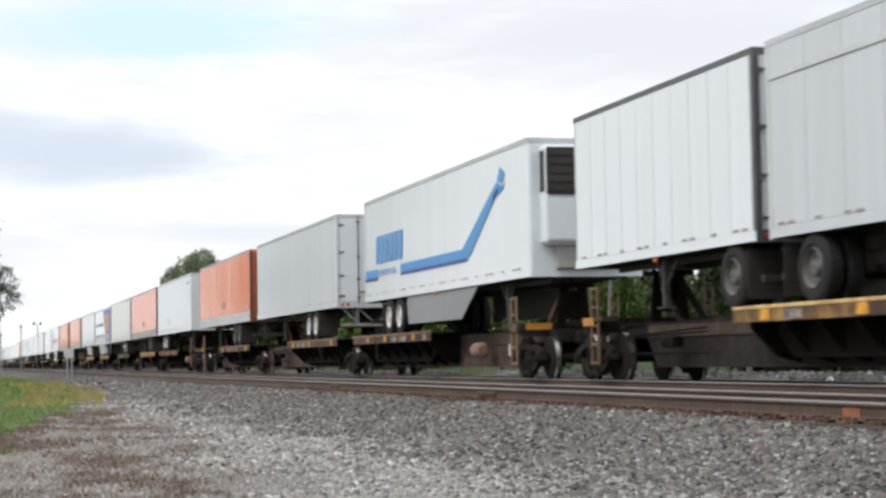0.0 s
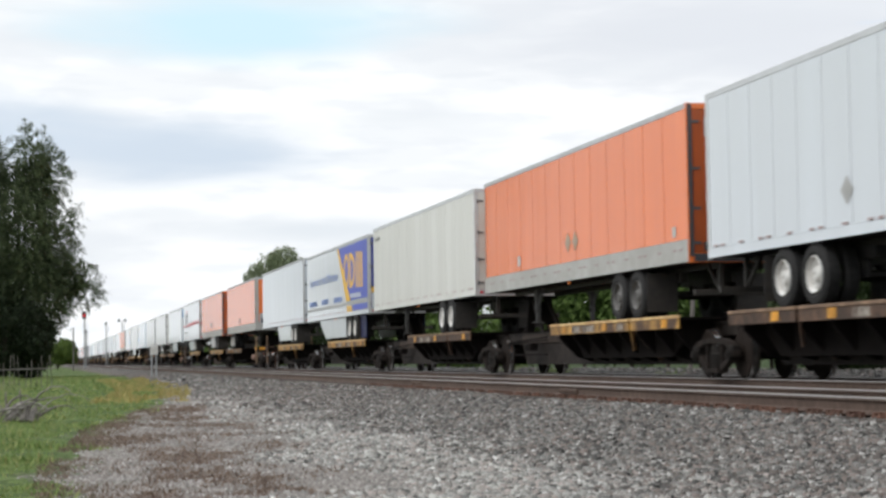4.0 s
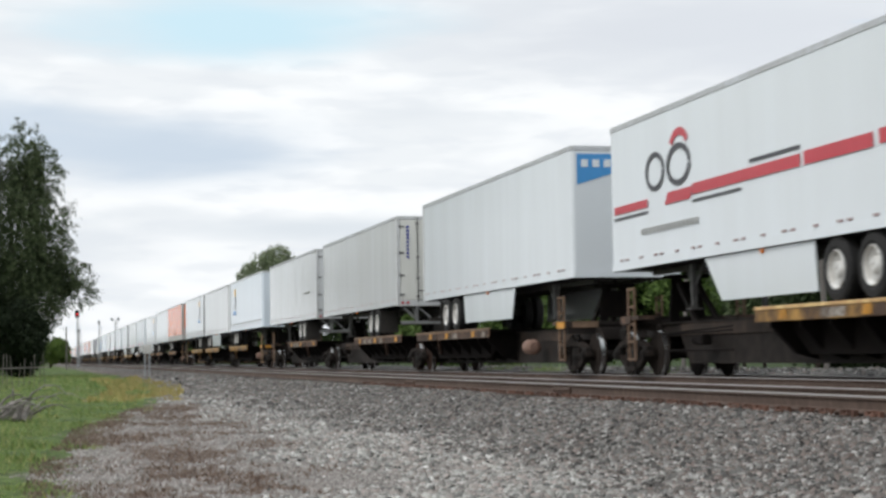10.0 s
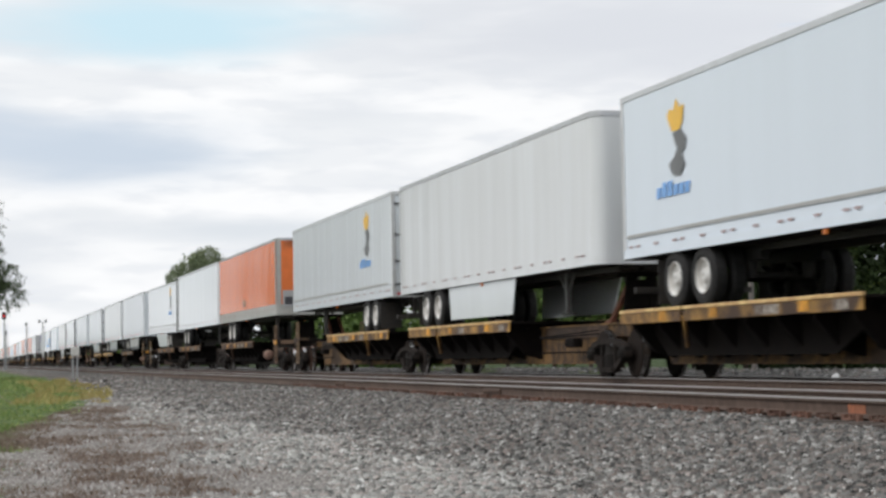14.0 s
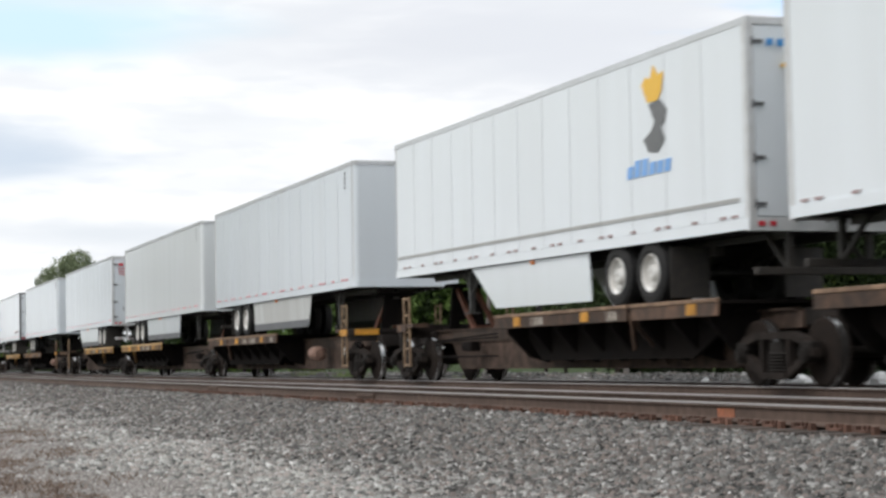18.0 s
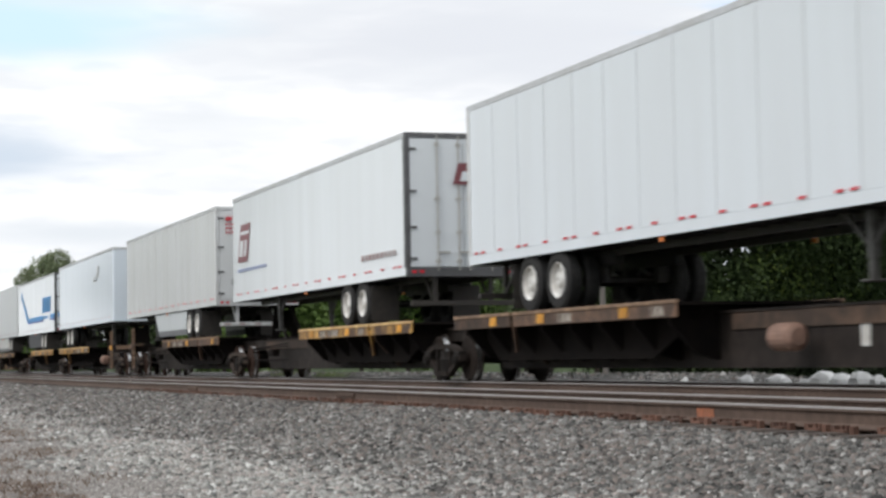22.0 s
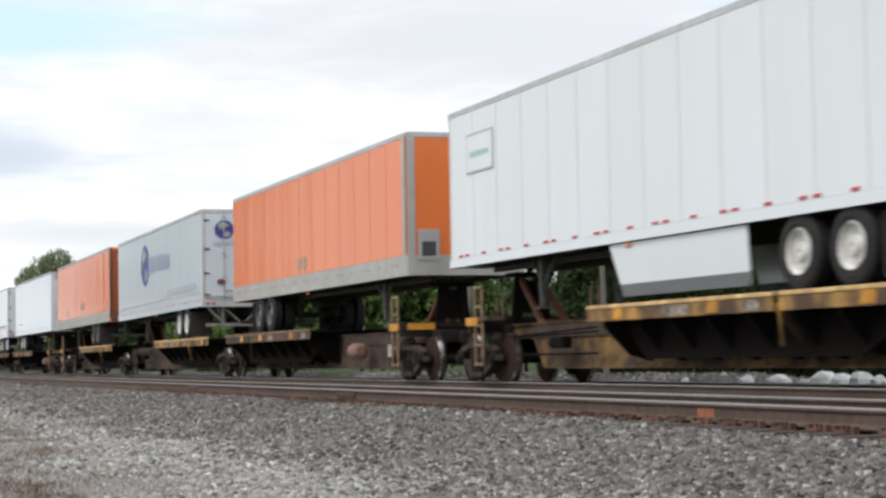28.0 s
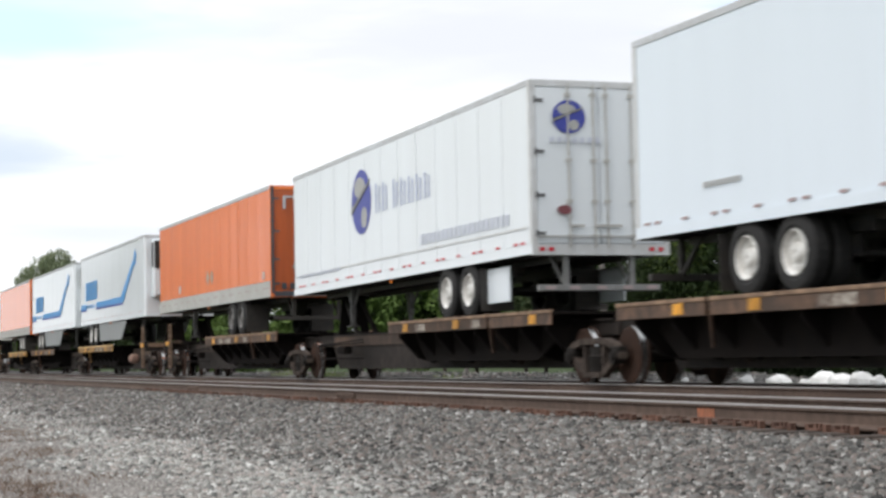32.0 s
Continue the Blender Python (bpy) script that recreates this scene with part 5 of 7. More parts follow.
def band_mesh(L, radius, z0, z1, proud):
    """A rail that runs along both sides and round the nose."""
    def make(bm):
        def ring(w, l, r):
            p = [(w, 0.0), (w, l - r)] + [(w - r + r * math.cos(a), l - r + r * math.sin(a)) for a in np.linspace(0.2, math.pi / 2, 6)]
            return p + [(-x, y) for x, y in p[::-1]]
        o, i = ring(WIDE - 0.012 + proud, L + proud, radius), ring(WIDE - 0.05, L - 0.04, radius)
        vs = [[bm.verts.new((x, y, z)) for x, y in r] for r, z in ((o, z0), (o, z1), (i, z1), (i, z0))]
        for a in range(4):
            b = (a + 1) % 4
            for k in range(len(o) - 1):
                bm.faces.new((vs[a][k], vs[a][k + 1], vs[b][k + 1], vs[b][k]))
        for k in (0, len(o) - 1):
            bm.faces.new([v[k] for v in vs])
        bmesh.ops.recalc_face_normals(bm, faces=bm.faces[:])
    return make


def panel_mesh(width, z0, z1):
    def make(bm):
        box(bm, -0.008, 0.0, 0.012, width - 0.012, z0, z1, 0.003)
    return make


def rear_frame_mesh(bm):
    for s in (-1, 1):
        box(bm, s * (WIDE - 0.10), s * WIDE, -0.03, 0.10, LOW - 0.02, HIGH)
    box(bm, -WIDE + 0.1, WIDE - 0.1, -0.03, 0.10, HIGH - 0.11, HIGH)
    box(bm, -WIDE + 0.1, WIDE - 0.1, -0.03, 0.12, LOW - 0.02, LOW + 0.17)


def door_mesh(bm):
    box(bm, 0.008, WIDE - 0.108, -0.022, 0.03, LOW + 0.18, HIGH - 0.12, 0.008)


def hinge_mesh(bm):
    box(bm, -0.02, 0.13, -0.04, -0.02, -0.026, 0.026)
    rod(bm, (-0.03, -0.035, -0.06), (-0.03, -0.035, 0.06), 0.02, 6)


def lock_mesh(bm):
    rod(bm, (0, -0.055, LOW + 0.1), (0, -0.055, HIGH - 0.06), 0.018, 6)
    for z in (LOW + 0.3, LOW + 0.9, LOW + 1.6, HIGH - 0.25):
        box(bm, -0.05, 0.05, -0.07, -0.02, z - 0.03, z + 0.03)
    box(bm, -0.02, 0.26, -0.075, -0.045, LOW + 0.46, LOW + 0.50)


def bumper_mesh(bm):
    box(bm, -1.15, 1.15, 0.02, 0.12, 0.42, 0.53, 0.01)
    for s in (-1, 1):
        bar(bm, (s * 0.62, 0.08, LOW), (s * 0.62, 0.08, 0.48), 0.09)
        bar(bm, (s * 0.62, 0.75, LOW), (s * 0.62, 0.12, 0.52), 0.06)


def leg_mesh(bm):
    box(bm, -0.06, 0.06, -0.07, 0.07, 0.45, LOW, 0.01)
    box(bm, -0.045, 0.045, -0.05, 0.05, 0.20, 0.45)
    bar(bm, (0.0, 0.0, 0.55), (0.0, -0.62, LOW), 0.05)
    bar(bm, (0.0, 0.0, 0.55), (0.0, 0.45, LOW), 0.04)


def leg_foot_mesh(bm):
    box(bm, -0.13, 0.13, -0.13, 0.13, 0.17, 0.20, 0.01)
    rod(bm, (-0.06, 0, 0.24), (0.06, 0, 0.24), 0.03, 6)


def underframe_mesh(L):
    def make(bm):
        for s in (-1, 1):
            box(bm, s * 0.50, s * 0.60, 0.3, L - 0.6, LOW - 0.10, LOW + 0.11)
        for k in range(int(L / 0.6)):
            box(bm, -WIDE + 0.06, WIDE - 0.06, 0.3 + 0.6 * k, 0.36 + 0.6 * k, LOW - 0.01, LOW + 0.1)
        box(bm, -0.45, 0.45, L - 1.7, L - 0.25, LOW - 0.02, LOW + 0.05)
        rod(bm, (0, L - 0.92, LOW - 0.10), (0, L - 0.92, LOW), 0.05, 10)
    return make


def slider_mesh(axles):
    def make(bm):
        for s in (-1, 1):
            box(bm, s * 0.46, s * 0.62, -1.5 if axles > 1 else -0.8, 1.5 if axles > 1 else 0.8, LOW - 0.32, LOW - 0.10, 0.01)
        for y in ((-0.62, 0.62) if axles > 1 else (0,)):
            rod(bm, (-1.0, y, 0.51), (1.0, y, 0.51), 0.065, 10)
            for s in (-1, 1):
                bar(bm, (s * 0.53, y - 0.5, LOW - 0.3), (s * 0.53, y, 0.56), 0.11, 0.09)
                rod(bm, (s * 0.53, y + 0.25, 0.45), (s * 0.53, y + 0.25, LOW - 0.3), 0.12, 10)
    return make


def tyre_mesh(bm):
    # two tyres side by side, the outer face at -x
    for x0 in (0.0, 0.33):
        prof = [(x0 + 0.03, 0.30), (x0, 0.36), (x0 + 0.01, 0.46), (x0 + 0.05, 0.512), (x0 + 0.22, 0.512), (x0 + 0.26, 0.46), (x0 + 0.27, 0.36), (x0 + 0.24, 0.30)]
        rings = []
        for k in range(28):
            a = 2 * math.pi * k / 28
            rings.append([bm.verts.new((x, r * math.cos(a), r * math.sin(a))) for x, r in prof])
        for k in range(28):
            r0, r1 = rings[k], rings[(k + 1) % 28]
            for i in range(len(prof)):
                j = (i + 1) % len(prof)
                bm.faces.new((r0[i], r0[j], r1[j], r1[i]))
    bmesh.ops.recalc_face_normals(bm, faces=bm.faces[:])


def rim_mesh(bm):
    prof = [(0.02, 0.305), (0.0, 0.29), (0.02, 0.27), (0.07, 0.25), (0.09, 0.14), (0.03, 0.11), (0.02, 0.05), (0.02, 0.0)]
    rings = []
    for k in range(24):
        a = 2 * math.pi * k / 24
        rings.append([bm.verts.new((x, r * math.cos(a), r * math.sin(a))) for x, r in prof[:-1]])
    tip = bm.verts.new((0.05, 0, 0))
    for k in range(24):
        r0, r1 = rings[k], rings[(k + 1) % 24]
        for i in range(len(prof) - 2):
            bm.faces.new((r0[i], r0[i + 1], r1[i + 1], r1[i]))
        bm.faces.new((r0[-1], tip, r1[-1]))
    for k in range(10):
        a = k * 0.628
        rod(bm, (0.06, 0.19 * math.cos(a), 0.19 * math.sin(a)), (0.09, 0.19 * math.cos(a), 0.19 * math.sin(a)), 0.016, 6)
    bmesh.ops.recalc_face_normals(bm, faces=bm.faces[:])


def flap_mesh(bm):
    box(bm, -0.32, 0.32, -0.008, 0.008, 0.18, LOW - 0.1)


def skirt_mesh(a, b, low, slant, side):
    """A skirt panel that leans in towards its foot."""
    def make(bm):
        prism(bm, [(a, LOW - 0.02), (a, low), (b - slant, low), (b, LOW - 0.02)], -0.012, 0.012)
        for v in bm.verts:
            v.co.x += side * 0.05 * (v.co.z - LOW)
    return make


def lamp_mesh(bm):
    box(bm, -0.05, 0.05, -0.015, 0.0, -0.035, 0.035, 0.01)


def side_at(tr, u, w):
    """A place on the side that faces the camera: u from its far end, w above the tyres' contact."""
    L = tr["long"]
    return (-WIDE - 0.004, L - u, w) if tr["kind_of_ride"] == "A" else (WIDE + 0.004, u, w)


def end_at(tr, p, w):
    """A place on the end that faces the camera: p from its left edge."""
    L = tr["long"]
    return (p - WIDE, -0.045, w) if tr["kind_of_ride"] == "A" else (WIDE - p, L + 0.006, w)


def decal(tr, name, outlines, mat, label, place=side_at, lift=0.004, joined=False):
    """Flat applied shapes, given as outlines in the side's or the end's own axes."""
    if len(outlines) > 1 and not joined:
        for o in outlines:
            decal(tr, name, [o], mat, label, place, lift)
        return None
    bm = bmesh.new()
    kind = tr["kind_of_ride"]
    if place is side_at:
        d = Vector((-lift if kind == "A" else lift, 0, 0))
    else:
        d = Vector((0, -lift if kind == "A" else lift, 0))
    for pts in outlines:
        a = [bm.verts.new(Vector(place(tr, *p))) for p in pts]
        b = [bm.verts.new(v.co + d) for v in a]
        bm.faces.new(b)
        for i in range(len(a)):
            j = (i + 1) % len(a)
            bm.faces.new((a[i], a[j], b[j], b[i]))
    bmesh.ops.recalc_face_normals(bm, faces=bm.faces[:])
    ob = part(name, bm, mat, tr, label)
    return tagged(ob, kind="stuff") if joined else ob


def rect(u0, u1, w0, w1, slant=0.0):
    return [(u0, w0), (u1, w0), (u1 + slant, w1), (u0 + slant, w1)]


def oval(u, w, ru, rw, seg=22, a0=0.0, a1=2 * math.pi):
    full = abs(a1 - a0 - 2 * math.pi) < 1e-6
    return [(u + ru * math.cos(a0 + (a1 - a0) * k / seg), w + rw * math.sin(a0 + (a1 - a0) * k / seg)) for k in range(seg if full else seg + 1)]


def lettering(tr, text, u, w, size, mat, label, place=side_at, shear=0.0, stretch=1.0):
    cu = bpy.data.curves.new("lettering", "FONT")
    cu.body, cu.size, cu.extrude, cu.shear = text, size, 0.002, shear
    tmp = bpy.data.objects.new("lettering", cu)
    me = bpy.data.meshes.new_from_object(tmp)
    bpy.data.objects.remove(tmp)
    me.materials.clear()
    me.materials.append(mat)
    ob = new("lettering", me)
    ob.parent = tr
    a, b, c = Vector(place(tr, u, w)), Vector(place(tr, u + 1, w)), Vector(place(tr, u, w + 1))
    x, y = (b - a), (c - a)
    z = x.cross(y)
    m = Matrix((x * stretch, y, z)).transposed().to_4x4()
    m.translation = a + z * 0.004
    ob.matrix_local = m
    return tagged(ob, label)


def bars(tr, name, u0, u1, w0, w1, count, mat, label, place=side_at):
    """Unreadable writing: plain bars."""
    step = (u1 - u0) / count
    return decal(tr, name, [rect(u0 + k * step, u0 + (k + 0.58) * step, w0, w1) for k in range(count)], mat, label, place, 0.012, True)


# trailers with grimy rims, and those whose side reflectors are still bright
DARK_RIMS = {0, 1, 4, 6, 11, 32, 34, 37}
BRIGHT_TAPE = {22, 23, 24, 25, 26, 27, 31, 33, 36}


def make_trailer(n, centre, kind, tandem, paint, label, panels=0, skirt=None, rail=None, base=None, radius=0.10, L=LONG, axles=2, detail=2, door=None, group="trailers on the train", grow=0.0, tilt=0.0):
    near = centre - L / 2
    tr = thing("semi_trailer", pose(0, 0, 0), label, "trailer", group)
    tr["kind_of_ride"], tr["long"] = kind, L
    rides(tr, near if kind == "A" else near + L, DECK + tandem * math.sin(radians(tilt)), kind == "B", tilt)
    tr.scale = (1, 1, 1 + grow / HIGH)
    rail, base = rail or ALU, base or paint
    door = door or (DOORORANGE if paint is ORANGE else None)
    dark_frame = rail is DARKRAIL
    if n in (26, 29):
        rail = ALU
    bandh = 0.42 if base in (ALUSIDE, PALESIDE) else 0.16
    me = shared(("body", L, radius, paint.name, bool(panels and detail > 1)), shell_mesh(L, radius), paint)
    if panels and detail > 1 and len(me.materials) < 2:
        # grime in the joints between the side panels
        me.materials.append(RUSTSEAM if paint is ORANGE else SEAM)
        for f in me.polygons:
            if abs(f.normal.x) > 0.99:
                f.material_index = 1
    put("body", me, tr)
    put("top_rail", shared(("top_rail", L, radius, rail.name), band_mesh(L, radius, HIGH - 0.10, HIGH, 0.012), rail), tr, label="roof rail")
    put("bottom_rail", shared(("bottom_rail", L, radius, base.name, bandh), band_mesh(L, radius, LOW, LOW + bandh, 0.018), base), tr, label="bottom side rail")
    put("underframe", shared(("underframe", L), underframe_mesh(L), UNDER), tr, label="black underframe")
    frame_paint = ORANGE if paint is ORANGE else DARKRAIL if dark_frame else FRAME
    put("rear_frame", shared(("rear_frame", frame_paint.name), rear_frame_mesh, frame_paint), tr, label="rear door frame")
    for s in (-1, 1):
        d = put("rear_door", shared(("rear_door", (door or paint).name), door_mesh, door or paint), tr, rz=0)
        if s < 0:
            d.location = (-WIDE + 0.1, 0, 0)
            for w in ((LOW + 0.35, LOW + 1.0, LOW + 1.75, HIGH - 0.35) if detail > 1 and n != 31 else ()):
                put("hinge", shared("hinge", hinge_mesh, DARKRAIL), d, (0.02, 0, w))
        else:
            for w in ((LOW + 0.35, LOW + 1.0, LOW + 1.75, HIGH - 0.35) if detail > 1 and n != 31 else ()):
                put("hinge", shared("hinge", hinge_mesh, DARKRAIL), d, (1.06, 0, w))
        if detail > 1:
            for x in ((0.12, 0.60) if s > 0 else (0.60, 1.07)):
                put("lock_rod", shared(("lock_rod", n in (26, 33, 36)), lock_mesh, ALUSIDE if n in (26, 33, 36) else LEGGREY), d, (x, 0, 0))
    y0, up = tandem, deck_lift(near)
    put("slider", shared(("slider", axles), slider_mesh(axles), UNDER), tr, (0, y0, up), "black axle slider frame")
    for s in (-1, 1):
        for y in ((-0.62, 0.62) if axles > 1 else (0.0,)):
            wh = put("wheel", shared("tyre", tyre_mesh, TYRE), tr, (s * 1.27, y0 + y, 0.512 + up), "dual tyres on a pale rim", rz=0 if s < 0 else math.pi)
            put("rim", shared(("rim", n in DARK_RIMS), rim_mesh, DARKRIM if n in DARK_RIMS else RIM), wh, label="dark grimy rim" if n in DARK_RIMS else "pale steel rim")
    if detail > 0:
        steel = FRAME if n in (24, 27) else BUMPER if n in (3, 14, 15, 33, 36) else UNDER
        put("rear_bumper", shared(("rear_bumper", steel.name), bumper_mesh, steel), tr, (0, 0.05, 0), "underride guard")
        for s in ((-1, 1) if n in (3, 14, 15, 33) else ()):
            put("outer_brace", shared(("outer_brace", s), lambda bm: bar(bm, (s * 0.62, 0.07, 0.56), (s * 1.12, 0.07, LOW - 0.02), 0.07), BUMPER), tr, (0, 0.05, 0), "slanting guard brace")
            put("inner_brace", shared(("inner_brace", s), lambda bm: bar(bm, (s * 0.58, 0.07, LOW - 0.04), (s * 0.05, 0.07, 0.54), 0.05), BUMPER), tr, (0, 0.05, 0), "slanting guard brace")
        if kind == "A" and n in (3, 24, 27, 31, 33, 36):
            for x in (-0.95, -0.5, 0.0, 0.5, 0.95):
                put("red_tape", shared("red_tape", lambda bm: box(bm, -0.09, 0.09, 0.010, 0.018, 0.445, 0.505), FADEDRED), tr, (x, 0, 0))
        lg = max(L - 3.35, L * 0.55)
        for s in (-1, 1):
            leg = put("landing_leg", shared("landing_leg", leg_mesh, LEGGREY), tr, (s * 0.72, lg, 0), "retracted landing leg")
            put("foot", shared("leg_foot", leg_foot_mesh, LEGGREY), leg)
            put("mud_flap", shared("mud_flap", flap_mesh, UNDER), tr, (s * 0.95, y0 - 1.35 if y0 > 2 else 0.4, 0))
            near_side = -1 if kind == "A" else 1
            if s == near_side:
                y, k = 0.3, 0
                while y < L - 0.4:
                    put("reflector", shared(("reflector", n in BRIGHT_TAPE), lambda bm: box(bm, -0.006, 0.006, -0.09, 0.09, -0.021, 0.021), RED if n in BRIGHT_TAPE else FADEDRED), tr, (s * (WIDE + 0.010), y + 0.1, LOW + (0.24 if bandh > 0.3 else 0.20)))
                    y += 0.34 if k % 3 == 0 else 0.88
                    k += 1
            for x in (0.95, 1.12):
                put("tail_lamp", shared("tail_lamp", lamp_mesh, RED), tr, (s * x, -0.03, LOW + 0.08), "red tail lamp")
            put("side_lamp", shared("side_lamp", lambda bm: box(bm, -0.02, 0.02, -0.06, 0.06, -0.04, 0.04, 0.01), AMBER), tr, (s * (WIDE - 0.03), L * 0.5, LOW - 0.05), "amber side marker lamp")
        if skirt:
            a, b, low, slant, mat = skirt
            mat = SKIRTGREY if n in (22, 30) else mat
            for s in (-1, 1):
                put("side_skirt", shared(("side_skirt", a, b, low, slant, mat.name, s), skirt_mesh(a, b, low, slant, s), mat), tr, (s * (WIDE - 0.06), 0, 0), "side skirt panel")
                if n in (22, 23, 24, 27, 30, 31):
                    put("skirt_edge", shared(("skirt_edge", a, b, low, slant), lambda bm: prism(bm, [(a, low + 0.16), (a, low - 0.03), (b - slant - 0.02, low - 0.03), (b - slant + 0.08, low + 0.16)], -0.018, 0.018), RUBBER), tr, (s * (WIDE - 0.06 - 0.05 * (LOW - low - 0.07)), 0, 0), "grey rubber skirt edge")
    if panels and detail > 1:
        width = (L - 0.1 - radius - 0.1) / panels
        me = shared(("side_panel", round(width, 3), bandh, paint.name), panel_mesh(width, LOW + bandh + 0.005, HIGH - 0.105), paint)
        for s in ((-1,) if kind == "A" else (1,)):
            for k in range(panels):
                p = put("side_panel", me, tr, (s * (WIDE - 0.012), 0.1 + k * width, 0), rz=0 if s < 0 else math.pi)
                if s > 0:
                    p.location.y = 0.1 + (k + 1) * width
    return tr


def reefer_mesh(bm):
    box(bm, -1.02, 1.02, 0.0, 0.40, 1.72, 3.85, 0.07)
    box(bm, -0.98, 0.98, 0.40, 0.44, 1.80, 2.72, 0.03)


def grille_mesh(bm):
    for k in range(5):
        box(bm, -0.96, 0.96, 0.452, 0.475, 2.86 + k * 0.19, 2.98 + k * 0.19)


def swoosh(tr, flip):
    """The blue band that runs low along the side and turns up to a broken arrow."""
    L = tr["long"]
    def m(u):
        return L - u if flip else u
    low, high = 1.73, 1.96
    decal(tr, "blue_band", [[(m(0.1), low), (m(1.75), low), (m(1.75), high), (m(0.1), high)], [(m(4.52), low), (m(11.3), low), (m(10.9), high), (m(4.52), high)],
                            [(m(11.3), low), (m(11.55), low + 0.03), (m(14.2), 3.2), (m(13.85), 3.3), (m(10.9), high)]], BLUE, "blue livery band")
    decal(tr, "navy_line", [[(m(0.1), low - 0.08), (m(1.75), low - 0.08), (m(1.75), low - 0.01), (m(0.1), low - 0.01)], [(m(4.52), low - 0.08), (m(11.35), low - 0.08), (m(11.35), low - 0.01), (m(4.52), low - 0.01)]], NAVY, "navy livery line")
    decal(tr, "arrow_feather", [[(m(13.9), 3.32), (m(14.3), 3.22), (m(14.5), 3.42), (m(14.15), 3.62)], [(m(13.5), 2.9), (m(13.75), 3.1), (m(14.5), 3.22), (m(14.4), 3.1)]], BLUE, "blue broken arrow head")
    a, b = (1.5, 4.9) if not flip else (11.2, 14.65)
    k = (b - a) / 6
    decal(tr, "name_block", [rect(a + i * k, a + (i + 0.72) * k, 2.1, 2.9, 0.1) for i in range(6)], BLUE, "large blue slanted block of a company mark")
    lettering(tr, "INTERMODAL", (1.85 if not flip else 11.5), 1.75, 0.24, BLUE, "blue word on the band", stretch=1.5)


def ball(tr, u, w, ru, rw, place=side_at):
    decal(tr, "globe", [oval(u, w, ru, rw)], NAVY, "dark blue round globe mark", place)
    decal(tr, "globe_land", [oval(u - ru * 0.15, w + rw * 0.45, ru * 0.55, rw * 0.32), oval(u + ru * 0.3, w - rw * 0.5, ru * 0.3, rw * 0.32)], SILVER, "pale land shapes", place, 0.008)
    decal(tr, "globe_road", [[(u - ru, w - rw * 0.35), (u + ru * 0.8, w + rw * 0.45), (u + ru * 0.9, w + rw * 0.62), (u - ru * 0.95, w - rw * 0.1)]], CHARCOAL, "dark road across the globe", place, 0.012)
    decal(tr, "road_line", [[(u - ru, w - rw * 0.26), (u + ru * 0.85, w + rw * 0.52), (u + ru * 0.86, w + rw * 0.57), (u - ru, w - rw * 0.20)]], SILVER, "pale road line", place, 0.016)


def imp(tr, u, w, k=1.0):
    """A yellow crown shape over a dark grey curl above blue blocks."""
    def at(*pts):
        return [(u + 1.65 * k * a, w + k * b) for a, b in pts]
    decal(tr, "crown_shape", [at((-0.30, 0.95), (-0.18, 1.10), (-0.05, 1.02), (0.05, 1.30), (0.2, 1.05), (0.34, 1.12), (0.28, 0.7), (0.15, 0.52), (-0.14, 0.55))], GOLD, "yellow crown-like emblem")
    decal(tr, "curl_shape", [at((-0.10, 0.50), (0.22, 0.55), (0.42, 0.30), (0.35, 0.05), (0.24, -0.02), (0.34, -0.30), (0.15, -0.55), (-0.12, -0.5), (-0.27, -0.22), (-0.05, -0.08), (0.06, 0.1))], SLATE, "dark grey curled emblem")
    decal(tr, "name_block", [rect(u - 1.3 * k + i * 0.36 * k, u - 1.02 * k + i * 0.36 * k, w - 0.98 * k, w - (0.62 if i in (1, 2) else 0.72) * k, 0.05) for i in range(6)], SKYBLUE, "light blue slanted blocks of a company mark")


def diamond(tr, u, w, r, mat, place=side_at, label="diamond placard holder"):
    decal(tr, "placard", [[(u, w - r), (u + r, w), (u, w + r), (u - r, w)]], mat, label, place)


def sooty(name, base, x0, x1):
    """Paint with exhaust soot that runs down from the roof between x0 and x1."""
    m = material(name, base, 0.4, grain=3, amount=0.25, bump=0)
    n, l = m.node_tree.nodes, m.node_tree.links
    b = n["Principled BSDF"]
    co, sep, nz = n.new("ShaderNodeTexCoord"), n.new("ShaderNodeSeparateXYZ"), n.new("ShaderNodeTexNoise")
    l.new(co.outputs["Object"], sep.inputs[0])
    nz.inputs["Scale"].default_value, nz.inputs["Detail"].default_value = 2.4, 4.0
    l.new(co.outputs["Object"], nz.inputs["Vector"])

    def span(src, lo, hi):
        t = n.new("ShaderNodeMapRange")
        t.interpolation_type = "SMOOTHSTEP"
        t.inputs[1].default_value, t.inputs[2].default_value = lo, hi
        l.new(src, t.inputs[0])
        return t.outputs[0]

    def times(a, c, op="MULTIPLY"):
        t = n.new("ShaderNodeMath")
        t.operation = op
        for k, v in enumerate((a, c)):
            if isinstance(v, float):
                t.inputs[k].default_value = v
            else:
                l.new(v, t.inputs[k])
        return t.outputs[0]

    low = times(sep.outputs[2], times(nz.outputs[0], 0.8), "ADD")
    f = times(times(span(low, HIGH - 0.25, HIGH + 0.42), span(sep.outputs[0], x0, x0 + 0.35)), span(sep.outputs[0], x1, x1 - 0.5))
    mix = n.new("ShaderNodeMix")
    mix.data_type = "RGBA"
    old = b.inputs["Base Color"].links[0].from_socket
    l.new(f, mix.inputs[0])
    l.new(old, mix.inputs[6])
    mix.inputs[7].default_value = (0.025, 0.02, 0.018, 1)
    l.new(mix.outputs[2], b.inputs["Base Color"])
    return m


